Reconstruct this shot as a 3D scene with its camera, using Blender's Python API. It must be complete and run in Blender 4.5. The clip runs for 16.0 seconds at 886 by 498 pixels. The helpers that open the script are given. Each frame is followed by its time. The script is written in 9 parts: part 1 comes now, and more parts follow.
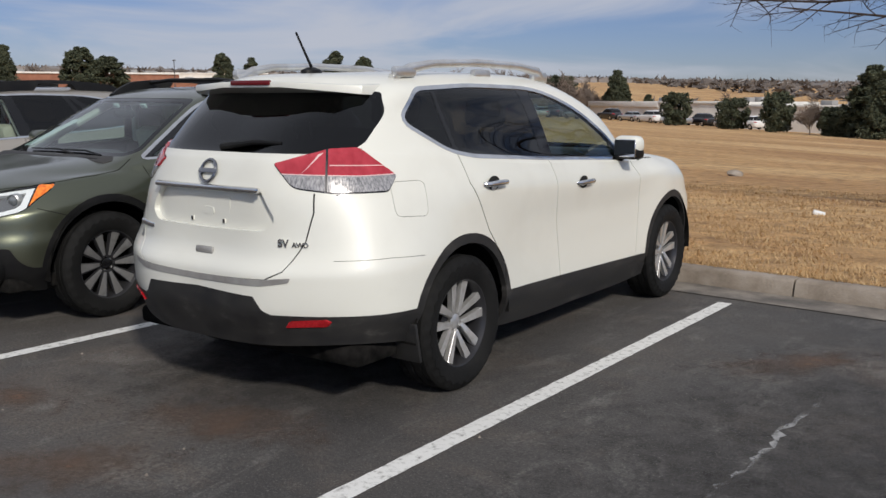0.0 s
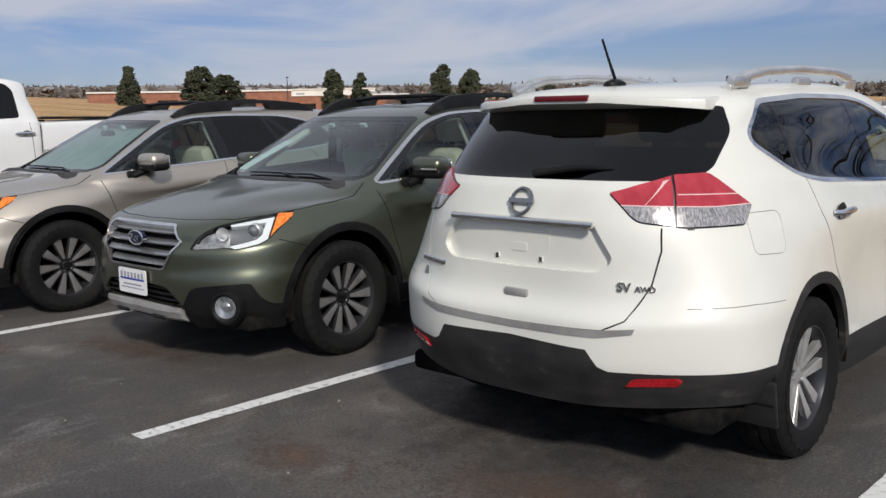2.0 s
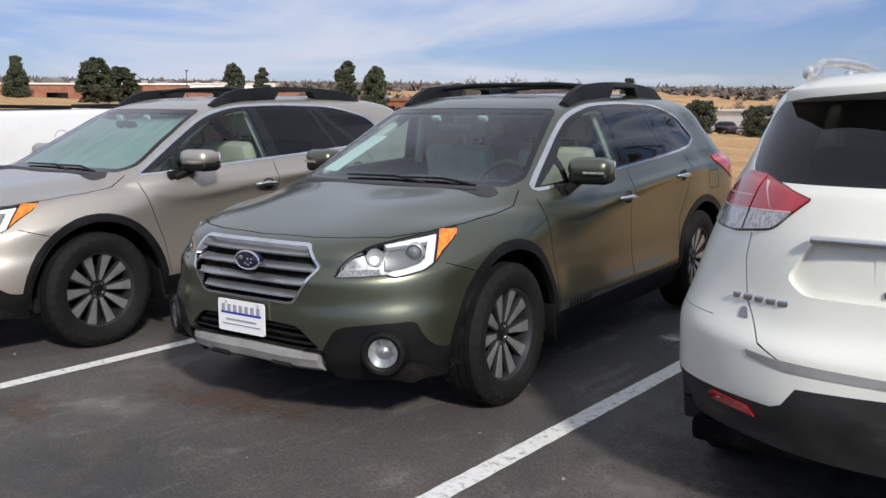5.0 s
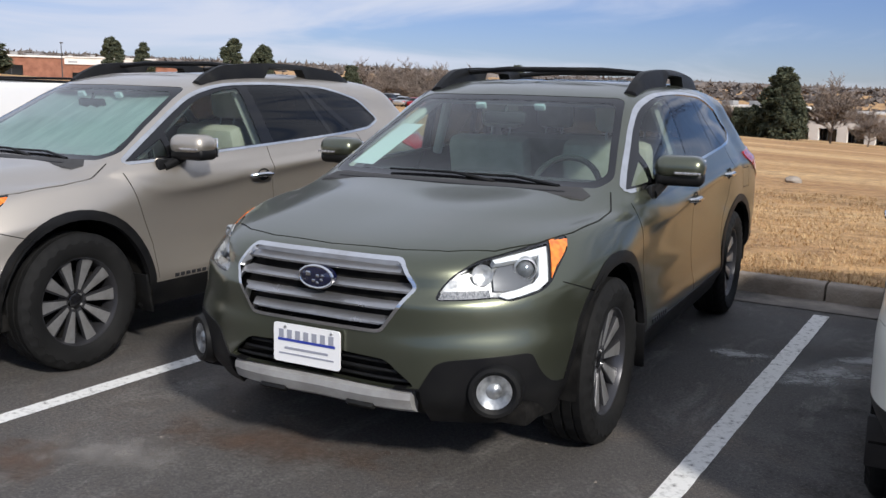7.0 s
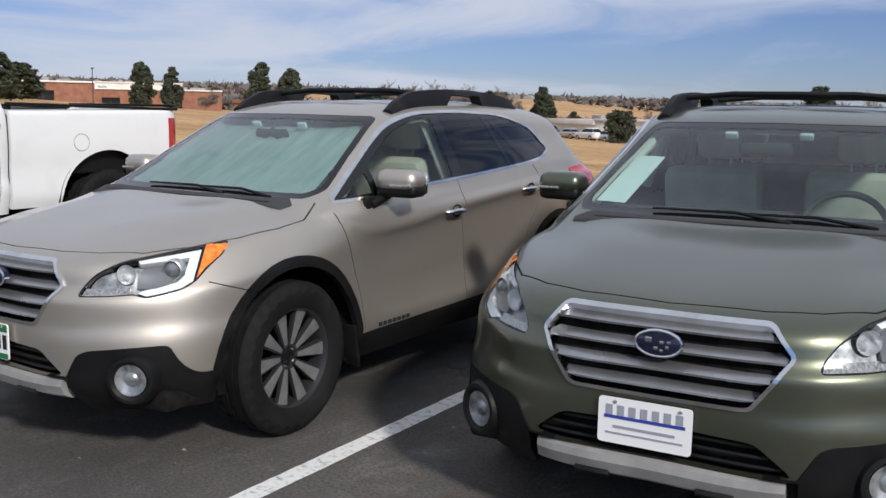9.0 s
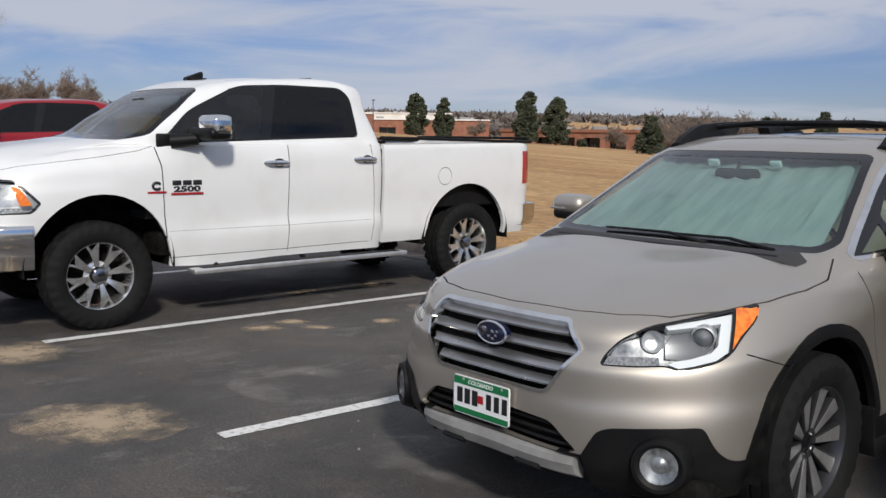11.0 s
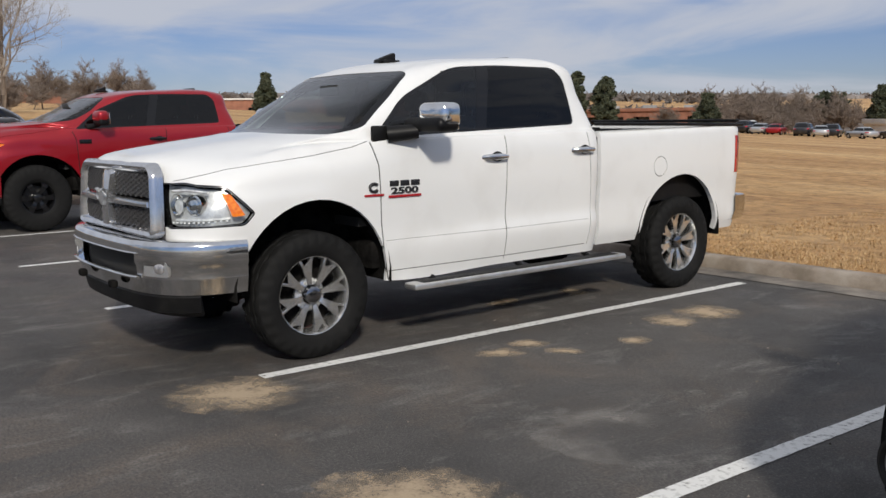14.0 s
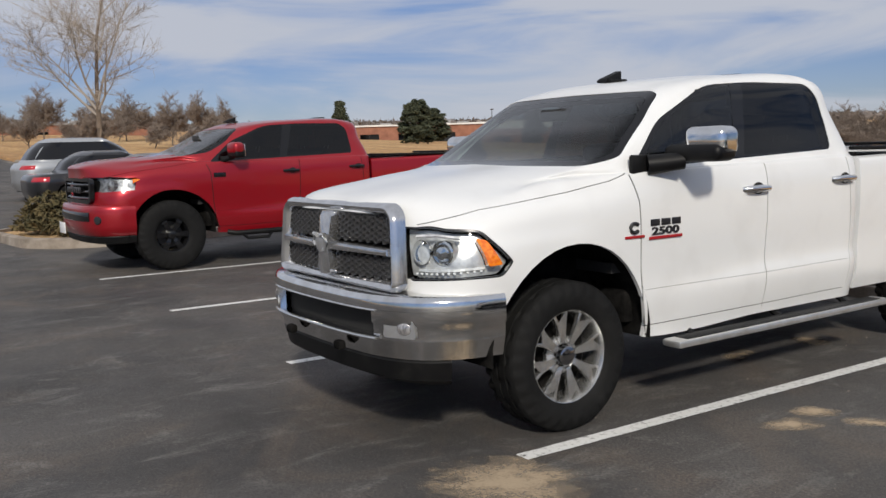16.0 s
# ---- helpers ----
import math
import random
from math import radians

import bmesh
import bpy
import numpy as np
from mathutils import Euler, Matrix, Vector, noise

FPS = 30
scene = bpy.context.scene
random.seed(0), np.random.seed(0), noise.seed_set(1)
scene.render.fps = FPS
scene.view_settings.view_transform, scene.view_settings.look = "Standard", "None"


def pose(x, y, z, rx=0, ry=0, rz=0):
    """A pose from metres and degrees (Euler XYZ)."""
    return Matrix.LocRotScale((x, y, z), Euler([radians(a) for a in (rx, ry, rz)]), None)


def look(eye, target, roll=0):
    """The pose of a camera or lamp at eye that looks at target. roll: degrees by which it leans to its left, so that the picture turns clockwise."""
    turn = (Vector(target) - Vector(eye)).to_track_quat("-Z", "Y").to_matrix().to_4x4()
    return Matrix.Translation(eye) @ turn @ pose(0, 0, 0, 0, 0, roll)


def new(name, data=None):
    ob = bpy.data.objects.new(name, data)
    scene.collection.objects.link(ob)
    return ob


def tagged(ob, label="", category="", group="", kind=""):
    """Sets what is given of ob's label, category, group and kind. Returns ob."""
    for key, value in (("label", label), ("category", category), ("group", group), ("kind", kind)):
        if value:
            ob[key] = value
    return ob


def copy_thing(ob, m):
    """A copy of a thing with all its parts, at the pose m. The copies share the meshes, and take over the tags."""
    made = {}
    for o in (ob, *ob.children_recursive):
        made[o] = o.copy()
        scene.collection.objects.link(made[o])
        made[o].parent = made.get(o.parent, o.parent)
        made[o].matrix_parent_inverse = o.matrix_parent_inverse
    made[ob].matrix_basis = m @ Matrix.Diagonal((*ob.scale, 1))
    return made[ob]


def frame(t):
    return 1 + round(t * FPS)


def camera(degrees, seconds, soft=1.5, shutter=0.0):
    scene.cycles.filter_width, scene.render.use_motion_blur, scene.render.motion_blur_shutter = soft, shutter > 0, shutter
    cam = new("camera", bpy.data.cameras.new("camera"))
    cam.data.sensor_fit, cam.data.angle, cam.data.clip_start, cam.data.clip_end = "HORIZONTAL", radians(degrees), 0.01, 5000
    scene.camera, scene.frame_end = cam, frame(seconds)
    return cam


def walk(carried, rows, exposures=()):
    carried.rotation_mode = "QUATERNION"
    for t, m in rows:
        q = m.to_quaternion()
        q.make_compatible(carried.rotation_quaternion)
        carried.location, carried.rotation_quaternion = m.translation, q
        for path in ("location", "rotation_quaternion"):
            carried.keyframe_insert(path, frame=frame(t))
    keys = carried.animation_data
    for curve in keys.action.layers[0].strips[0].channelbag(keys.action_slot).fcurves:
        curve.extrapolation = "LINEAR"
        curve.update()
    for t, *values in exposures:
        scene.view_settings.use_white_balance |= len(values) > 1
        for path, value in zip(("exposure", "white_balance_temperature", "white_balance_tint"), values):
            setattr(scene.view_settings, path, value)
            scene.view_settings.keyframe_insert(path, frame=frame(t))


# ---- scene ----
# ---- camera ----
cam = camera(51.6, 16.0)
PATH = [
    (0, (2.514, -1.733, 1.473), (1.262, -0.208, 1.145), 0.1),
    (0.5, (2.266, -1.791, 1.476), (1.023, -0.253, 1.176), 0.3),
    (1, (1.983, -1.864, 1.492), (0.772, -0.305, 1.171), 0.1),
    (1.5, (1.634, -1.863, 1.477), (0.316, -0.398, 1.138), -1.1),
    (2, (1.358, -1.916, 1.504), (-0.061, -0.539, 1.202), -1.1),
    (2.5, (1.065, -2.018, 1.512), (-0.305, -0.592, 1.212), -0.3),
    (3, (0.769, -2.065, 1.483), (-0.619, -0.659, 1.172), -0.4),
    (3.5, (0.409, -2.037, 1.493), (-1.031, -0.687, 1.173), -0.5),
    (4, (0.098, -2.094, 1.486), (-1.291, -0.688, 1.178), -0.2),
    (6.5, (-1.413, -2.034, 1.469), (-2.518, -0.402, 1.128), 0.6),
    (7, (-1.682, -2.027, 1.472), (-2.727, -0.356, 1.131), 1.4),
    (7.5, (-2.0, -2.082, 1.486), (-2.951, -0.357, 1.14), 1.0),
    (8, (-2.277, -2.091, 1.461), (-3.259, -0.39, 1.086), 0.4),
    (8.5, (-2.575, -2.077, 1.484), (-3.663, -0.437, 1.129), 0.3),
    (9, (-2.886, -2.158, 1.485), (-3.974, -0.506, 1.189), 1.0),
    (9.5, (-3.189, -2.203, 1.496), (-4.34, -0.591, 1.218), 0.5),
    (10, (-3.503, -2.27, 1.499), (-4.842, -0.81, 1.224), 1.0),
    (10.2, (-3.619, -2.293, 1.501), (-5.009, -0.881, 1.227), 1.4),
    (12.3, (-4.778, -2.683, 1.549), (-6.357, -1.474, 1.336), -1.0),
    (12.5, (-4.897, -2.721, 1.552), (-6.443, -1.472, 1.331), -0.7),
    (13, (-5.198, -2.749, 1.552), (-6.696, -1.45, 1.291), -1.1),
    (13.5, (-5.589, -2.743, 1.559), (-7.145, -1.518, 1.281), -1.4),
    (14, (-5.89, -2.848, 1.549), (-7.449, -1.628, 1.268), -0.7),
    (14.5, (-6.231, -2.964, 1.574), (-7.748, -1.694, 1.28), -1.0),
    (15, (-6.608, -3.033, 1.564), (-8.192, -1.844, 1.285), -1.7),
    (15.5, (-6.96, -3.109, 1.564), (-8.582, -1.962, 1.327), -1.5),
    (16, (-7.309, -3.212, 1.594), (-8.958, -2.104, 1.37), -1.7),
]
walk(cam, [(t, look(eye, target, roll)) for t, eye, target, roll in PATH], [(0, -0.08, 6450, 9), (1.8, -0.02, 6430, 9), (3.5, 0.18, 6350, 9), (6.4, 0.42, 6270, 10), (8.5, 0.33, 6230, 9), (10.1, 0.02, 6300, 9), (12.4, 0.0, 6480, 8), (16, 0.0, 6600, 8)])

# ---- sky, sun and exposure ----
SUN_WAY = Vector((1.62, -0.92, 1.18)).normalized()  # towards the sun
sun = new("sun", bpy.data.lights.new("sun", "SUN"))
sun.data.energy, sun.data.angle, sun.data.color = 3.1, radians(5.0), (1.0, 0.93, 0.84)
sun.matrix_basis = look(SUN_WAY * 60, (0, 0, 0))

world = bpy.data.worlds.new("sky")
scene.world = world
world.use_nodes = True
wn, wl = world.node_tree.nodes, world.node_tree.links
wn.clear()


def wnode(kind, **values):
    n = wn.new(kind)
    for k, v in values.items():
        n.inputs[k].default_value = v
    return n


w_out = wn.new("ShaderNodeOutputWorld")
w_bg = wnode("ShaderNodeBackground", Strength=0.112)
w_sky = wn.new("ShaderNodeTexSky")
w_sky.sky_type, w_sky.sun_disc = "NISHITA", False
w_sky.sun_elevation = math.asin(SUN_WAY.z)
w_sky.sun_rotation = math.atan2(SUN_WAY.x, SUN_WAY.y)
w_sky.altitude, w_sky.air_density, w_sky.dust_density, w_sky.ozone_density = 1700, 1.0, 0.6, 1.5
# soft sheets of cloud lying in layers, thicker overhead
w_geo = wn.new("ShaderNodeTexCoord")
w_sep = wn.new("ShaderNodeSeparateXYZ")
w_map = wn.new("ShaderNodeMapping")
w_map.inputs["Rotation"].default_value = (radians(3), radians(-4), 0)
w_map.inputs["Scale"].default_value = (1.5, 1.5, 8.5)
w_map.inputs["Location"].default_value = (0.3, 1.7, 0.25)
w_noise = wnode("ShaderNodeTexNoise", Scale=2.0, Detail=7.0, Roughness=0.52, Distortion=0.6)
w_more = wn.new("ShaderNodeMath")
w_more.operation = "MULTIPLY_ADD"
w_more.inputs[1].default_value = 1.6
w_ramp = wn.new("ShaderNodeValToRGB")
w_ramp.color_ramp.interpolation = "EASE"
w_ramp.color_ramp.elements[0].position, w_ramp.color_ramp.elements[0].color = 0.43, (0, 0, 0, 1)
w_ramp.color_ramp.elements[1].position, w_ramp.color_ramp.elements[1].color = 0.92, (0.92, 0.92, 0.92, 1)
w_mix = wn.new("ShaderNodeMix")
w_mix.data_type = "RGBA"
w_mix.inputs[7].default_value = (4.6, 4.8, 5.5, 1)
wl.new(w_geo.outputs["Generated"], w_sep.inputs[0])
wl.new(w_geo.outputs["Generated"], w_map.inputs["Vector"])
wl.new(w_map.outputs[0], w_noise.inputs["Vector"])
wl.new(w_sep.outputs["Z"], w_more.inputs[0])
w_west = wn.new("ShaderNodeMath")
w_west.operation = "MULTIPLY_ADD"
w_west.inputs[1].default_value, w_west.inputs[2].default_value = -0.30, -0.55
w_sum = wn.new("ShaderNodeMath")
w_sum.operation = "MULTIPLY_ADD"
w_sum.inputs[1].default_value = 1.8
wl.new(w_sep.outputs["X"], w_west.inputs[0])
wl.new(w_west.outputs[0], w_sum.inputs[2])
wl.new(w_noise.outputs["Fac"], w_sum.inputs[0])
wl.new(w_sum.outputs[0], w_more.inputs[2])
wl.new(w_more.outputs[0], w_ramp.inputs[0])
wl.new(w_ramp.outputs["Color"], w_mix.inputs[0])
# the blue-grey bank of haze low down
w_tint = wn.new("ShaderNodeValToRGB")
w_tint.color_ramp.elements[0].position, w_tint.color_ramp.elements[0].color = 0.0, (0.36, 0.37, 0.50, 1)
w_tint.color_ramp.elements[1].position, w_tint.color_ramp.elements[1].color = 0.6, (1.36, 1.22, 1.18, 1)
mid_tint = w_tint.color_ramp.elements.new(0.10)
mid_tint.color = (0.385, 0.41, 0.565, 1)
w_mul = wn.new("ShaderNodeMix")
w_mul.data_type, w_mul.blend_type = "RGBA", "MULTIPLY"
w_mul.inputs[0].default_value = 1.0
wl.new(w_sep.outputs["Z"], w_tint.inputs[0])
wl.new(w_sky.outputs[0], w_mul.inputs[6])
wl.new(w_tint.outputs["Color"], w_mul.inputs[7])
wl.new(w_mul.outputs[2], w_mix.inputs[6])
wl.new(w_mix.outputs[2], w_bg.inputs["Color"])
wl.new(w_bg.outputs[0], w_out.inputs["Surface"])

# ---- mesh helpers ----
def smooth_mesh(me, angle=40):
    me.polygons.foreach_set("use_smooth", [True] * len(me.polygons))
    me.set_sharp_from_angle(angle=radians(angle))


def part(name, bm, material, parent=None, label="", angle=40):
    """Links a bmesh as one mesh object under a thing or a part."""
    me = bpy.data.meshes.new(name)
    bmesh.ops.recalc_face_normals(bm, faces=bm.faces)
    bm.to_mesh(me)
    bm.free()
    me.materials.append(material)
    smooth_mesh(me, angle)
    ob = new(name, me)
    ob.parent = parent
    if label:
        tagged(ob, label)
    return ob


def thing(name, m, label, category, group="", kind=""):
    ob = new(name)
    ob.matrix_basis = m
    ob.empty_display_size = 0.2
    return tagged(ob, label, category, group, kind)


def box(bm, c, s, bevel=0.0, rot=None, seg=2):
    """A box of size s about c, with rounded edges, turned by the Euler degrees rot."""
    m = Matrix.LocRotScale(Vector(c), Euler([radians(a) for a in rot]) if rot else None, Vector(s))
    made = bmesh.ops.create_cube(bm, size=1, matrix=m)["verts"]
    if bevel:
        edges = list({e for v in made for e in v.link_edges})
        bmesh.ops.bevel(bm, geom=edges, offset=bevel, segments=seg, affect="EDGES", profile=0.5)
    return bm


def prism(bm, outline, to3d, depth, bevel=0.0):
    """A flat plate: the 2D outline laid into space by to3d(u, v, w), thick from w=0 to w=depth."""
    a = [bm.verts.new(to3d(u, v, 0)) for u, v in outline]
    b = [bm.verts.new(to3d(u, v, depth)) for u, v in outline]
    n = len(outline)
    bm.faces.new(a)
    top = bm.faces.new(b[::-1])
    for i in range(n):
        bm.faces.new((a[i], a[(i + 1) % n], b[(i + 1) % n], b[i]))
    if bevel:
        bmesh.ops.bevel(bm, geom=list(top.edges), offset=bevel, segments=2, affect="EDGES", profile=0.5)
    return bm


def tube(bm, path, r, n=8, flat=1.0, close=True):
    """A tube along a path; r a number or one per point; flat squeezes it upright."""
    pts = [Vector(p) for p in path]
    rs = r if hasattr(r, "__len__") else [r] * len(pts)
    rows = []
    for i, p in enumerate(pts):
        d = (pts[min(i + 1, len(pts) - 1)] - pts[max(i - 1, 0)]).normalized()
        side = d.cross((0, 0, 1))
        side = side.normalized() if side.length > 1e-3 else Vector((1, 0, 0))
        up = side.cross(d).normalized()
        rows.append([bm.verts.new(p + rs[i] * (math.cos(a) * side + flat * math.sin(a) * up)) for a in (2 * math.pi * k / n for k in range(n))])
    for a, b in zip(rows, rows[1:]):
        for k in range(n):
            bm.faces.new((a[k], a[(k + 1) % n], b[(k + 1) % n], b[k]))
    if close:
        bm.faces.new(rows[0][::-1])
        bm.faces.new(rows[-1])
    return bm


def lathe(bm, profile, n=48, place=None, cap=False):
    """Turns a profile of (radius, x) about the x axis."""
    place = place or (lambda v: v)
    rows = []
    for k in range(n):
        a = 2 * math.pi * k / n
        rows.append([bm.verts.new(place(Vector((x, r * math.cos(a), r * math.sin(a))))) for r, x in profile])
    for k in range(n):
        a, b = rows[k], rows[(k + 1) % n]
        for i in range(len(profile) - 1):
            bm.faces.new((a[i], b[i], b[i + 1], a[i + 1]))
    if cap:
        bm.faces.new([r[-1] for r in rows])
    return bm


def circle(cy, cz, r, n=36, a0=0.0, a1=360.0):
    return [(cy + r * math.cos(radians(a0 + (a1 - a0) * k / n)), cz + r * math.sin(radians(a0 + (a1 - a0) * k / n))) for k in range(n + (a1 - a0 < 360))]


def rounded(poly, r, n=4):
    """The outline with its corners rounded; r a number or one per corner."""
    out, m = [], len(poly)
    for i in range(m):
        p, a, b = (Vector(poly[j % m]) for j in (i, i - 1, i + 1))
        ri = r[i] if hasattr(r, "__len__") else r
        ri = min(ri, 0.45 * (a - p).length, 0.45 * (b - p).length)
        if ri <= 1e-4:
            out.append(tuple(p))
            continue
        s, e = p + (a - p).normalized() * ri, p + (b - p).normalized() * ri
        for k in range(n + 1):
            t = k / n
            out.append(tuple((1 - t) ** 2 * s + 2 * t * (1 - t) * p + t * t * e))
    return out


def grown(poly, d):
    """The outline moved outwards by d."""
    m = len(poly)
    area = sum(poly[i - 1][0] * poly[i][1] - poly[i][0] * poly[i - 1][1] for i in range(m))
    sign = 1 if area > 0 else -1
    out = []
    for i in range(m):
        p, a, b = Vector(poly[i]), Vector(poly[i - 1]), Vector(poly[(i + 1) % m])
        e, f = (p - a).normalized(), (b - p).normalized()
        n = Vector((e.y + f.y, -e.x - f.x)) * sign
        n = n.normalized() if n.length > 1e-6 else Vector((e.y, -e.x)) * sign
        k = max(0.4, n.dot(Vector((e.y, -e.x)) * sign))
        out.append(tuple(p + n * d / k))
    return out


def spline(P, u, ue, soft=True):
    """Cubic through the rows of P at u, read at ue, with tangents kept from overshooting when soft is off."""
    h, d = np.diff(u), None
    h = h[:, None, None]
    d = np.diff(P, axis=0) / h
    w = h[:-1] / (h[:-1] + h[1:])
    m = (1 - w) * d[:-1] + w * d[1:]
    if not soft:
        lim = 3 * np.minimum(abs(d[:-1]), abs(d[1:]))
        m = np.where(d[:-1] * d[1:] > 0, np.clip(m, -lim, lim), 0)
    m = np.concatenate([d[:1], m, d[-1:]])
    i = np.clip(np.searchsorted(u, ue, side="right") - 1, 0, len(u) - 2)
    hh = (u[i + 1] - u[i])[:, None, None]
    t = (ue - u[i])[:, None, None] / hh
    return (2 * t**3 - 3 * t**2 + 1) * P[i] + (t**3 - 2 * t**2 + t) * hh * m[i] + (-2 * t**3 + 3 * t**2) * P[i + 1] + (t**3 - t**2) * hh * m[i + 1]


class Skin:
    """Half of a car body (x >= 0) as one smooth sheet through its horizontal rings, from the sill up to the roof's middle line; panes,
    lamps and panels are cut out of it by outlines seen from the side, front, rear or top."""

    VIEWS = {"side": ((1, 2), (0, 1)), "front": ((0, 2), (1, 1)), "rear": ((0, 2), (1, -1)), "top": ((0, 1), (2, 1))}

    def __init__(self, rings, step=0.03, top=True, closed=(True, True)):
        P = np.array(rings, float)
        flip = np.array([-1, 1, 1])
        ahead = P[:, 2:0:-1] * flip if closed[0] else 2 * P[:, :1] - P[:, 2:0:-1]
        after = P[:, -2:-4:-1] * flip if closed[1] else 2 * P[:, -1:] - P[:, -2:-4:-1]
        P = np.concatenate([ahead, P, after], 1)
        us = np.r_[0, np.cumsum(np.sqrt((np.diff(P, axis=1) ** 2).sum(-1)).mean(0) ** 0.8)]
        cells = [np.linspace(us[k], us[k + 1], max(3, int((us[k + 1] - us[k]) / step)), endpoint=False) for k in range(2, len(us) - 3)]
        ue = np.r_[np.concatenate(cells), us[-3]]
        P = spline(P.transpose(1, 0, 2), us, ue).transpose(1, 0, 2)
        for end, k in ((0, 0), (1, -1)):
            if closed[end]:
                P[:, k, 0] = 0
        n0 = len(P)
        if top:
            P = np.concatenate([P, P[-2:-4:-1] * flip])
        ur = np.r_[0, np.cumsum(np.sqrt((np.diff(P, axis=0) ** 2).sum(-1)).mean(1) ** 0.8)]
        re = np.r_[np.concatenate([np.linspace(ur[k], ur[k + 1], max(3, int((ur[k + 1] - ur[k]) / step)), endpoint=False) for k in range(n0 - 1)]), ur[n0 - 1]]
        G = spline(P, ur, re, soft=False)
        self.grid, self.warp = G, lambda y: y
        a, b = np.gradient(G, axis=0), np.gradient(G, axis=1)
        N = np.cross(b, a)
        N /= np.linalg.norm(N, axis=-1, keepdims=True) + 1e-9
        if (N[..., 0] * G[..., 0]).sum() < 0:
            N = -N
        for end, k in ((0, 0), (1, -1)):
            if closed[end]:
                N[:, k, 0] = 0
        if top:
            N[-1] = (0, 0, 1)
        R, S = G.shape[:2]
        self.V, self.N = [tuple(p) for p in G.reshape(-1, 3)], [tuple(p) for p in N.reshape(-1, 3)]
        idx = np.arange(R * S).reshape(R, S)
        q = np.stack([idx[:-1, :-1], idx[:-1, 1:], idx[1:, 1:], idx[1:, :-1]], -1).reshape(-1, 4)
        self.F, self.T, self.made = [tuple(int(i) for i in f) for f in q], ["body"] * len(q), {}

    def turned(self, back=False):
        """Turns the sheet an eighth about the upright, so that its front corner faces +y; and back."""
        c = math.sqrt(0.5)
        if back:
            turn = lambda p: type(p)((c * (p[0] + p[1]), c * (p[1] - p[0]), p[2])) if not isinstance(p, np.ndarray) else np.array((c * (p[0] + p[1]), c * (p[1] - p[0]), p[2]))
        else:
            turn = lambda p: type(p)((c * (p[0] - p[1]), c * (p[0] + p[1]), p[2])) if not isinstance(p, np.ndarray) else np.array((c * (p[0] - p[1]), c * (p[0] + p[1]), p[2]))
        self.V = [turn(p) for p in self.V]
        self.N = [turn(p) for p in self.N]

    def corner(self, tag, poly, facing=0.3, only=None, where=None):
        """Cuts in the view on the front corner: u across, z up."""
        self.turned()
        self.cut(tag, poly, "front", facing, where, only)
        self.turned(True)

    def rear_corner(self, tag, poly, facing=0.3, only=None, where=None):
        """The same on the rear corner."""
        self.turned(True)
        self.cut(tag, poly, "rear", facing, where, only)
        self.turned()

    def cut(self, tag, poly, view="side", facing=0.3, where=None, only=None, lines=0):
        (i, j), (ax, sg) = self.VIEWS[view]
        poly = [tuple(p) for p in poly]
        area = sum(poly[k - 1][0] * poly[k][1] - poly[k][0] * poly[k - 1][1] for k in range(len(poly)))
        if area < 0:
            poly = poly[::-1]
        turns = [(poly[k - 1][0] - poly[k - 2][0]) * (poly[k][1] - poly[k - 1][1]) - (poly[k - 1][1] - poly[k - 2][1]) * (poly[k][0] - poly[k - 1][0]) for k in range(len(poly))]
        if min(turns) < -1e-9:
            from_tri = []
            from mathutils.geometry import tessellate_polygon
            for t in tessellate_polygon([[Vector((*p, 0)) for p in poly]]):
                from_tri.append([poly[k] for k in t])
            for t in from_tri:
                self._convex(tag, t, i, j, ax, sg, facing, where, only)
        else:
            self._convex(tag, poly, i, j, ax, sg, facing, where, only)
        return self

    def _convex(self, tag, poly, i, j, ax, sg, facing, where, only):
        area = sum(poly[k - 1][0] * poly[k][1] - poly[k][0] * poly[k - 1][1] for k in range(len(poly)))
        if abs(area) < 1e-9:
            return
        if area < 0:
            poly = poly[::-1]
        lo_u, hi_u = min(p[0] for p in poly), max(p[0] for p in poly)
        lo_v, hi_v = min(p[1] for p in poly), max(p[1] for p in poly)
        V, N = self.V, self.N
        A = np.array(V)
        lens = np.array([len(f) for f in self.F])
        flat = np.concatenate([np.array(f) for f in self.F])
        starts = np.r_[0, np.cumsum(lens)[:-1]]
        u, v = A[flat, i], A[flat, j]
        nn = np.add.reduceat(np.array(N)[flat, ax], starts) / lens * sg
        near = (np.minimum.reduceat(u, starts) < hi_u) & (np.maximum.reduceat(u, starts) > lo_u) & (np.minimum.reduceat(v, starts) < hi_v) & (np.maximum.reduceat(v, starts) > lo_v) & (nn > facing)
        picked = [int(k) for k in np.nonzero(near)[0]]
        outF, outT, drop = [], [], set()
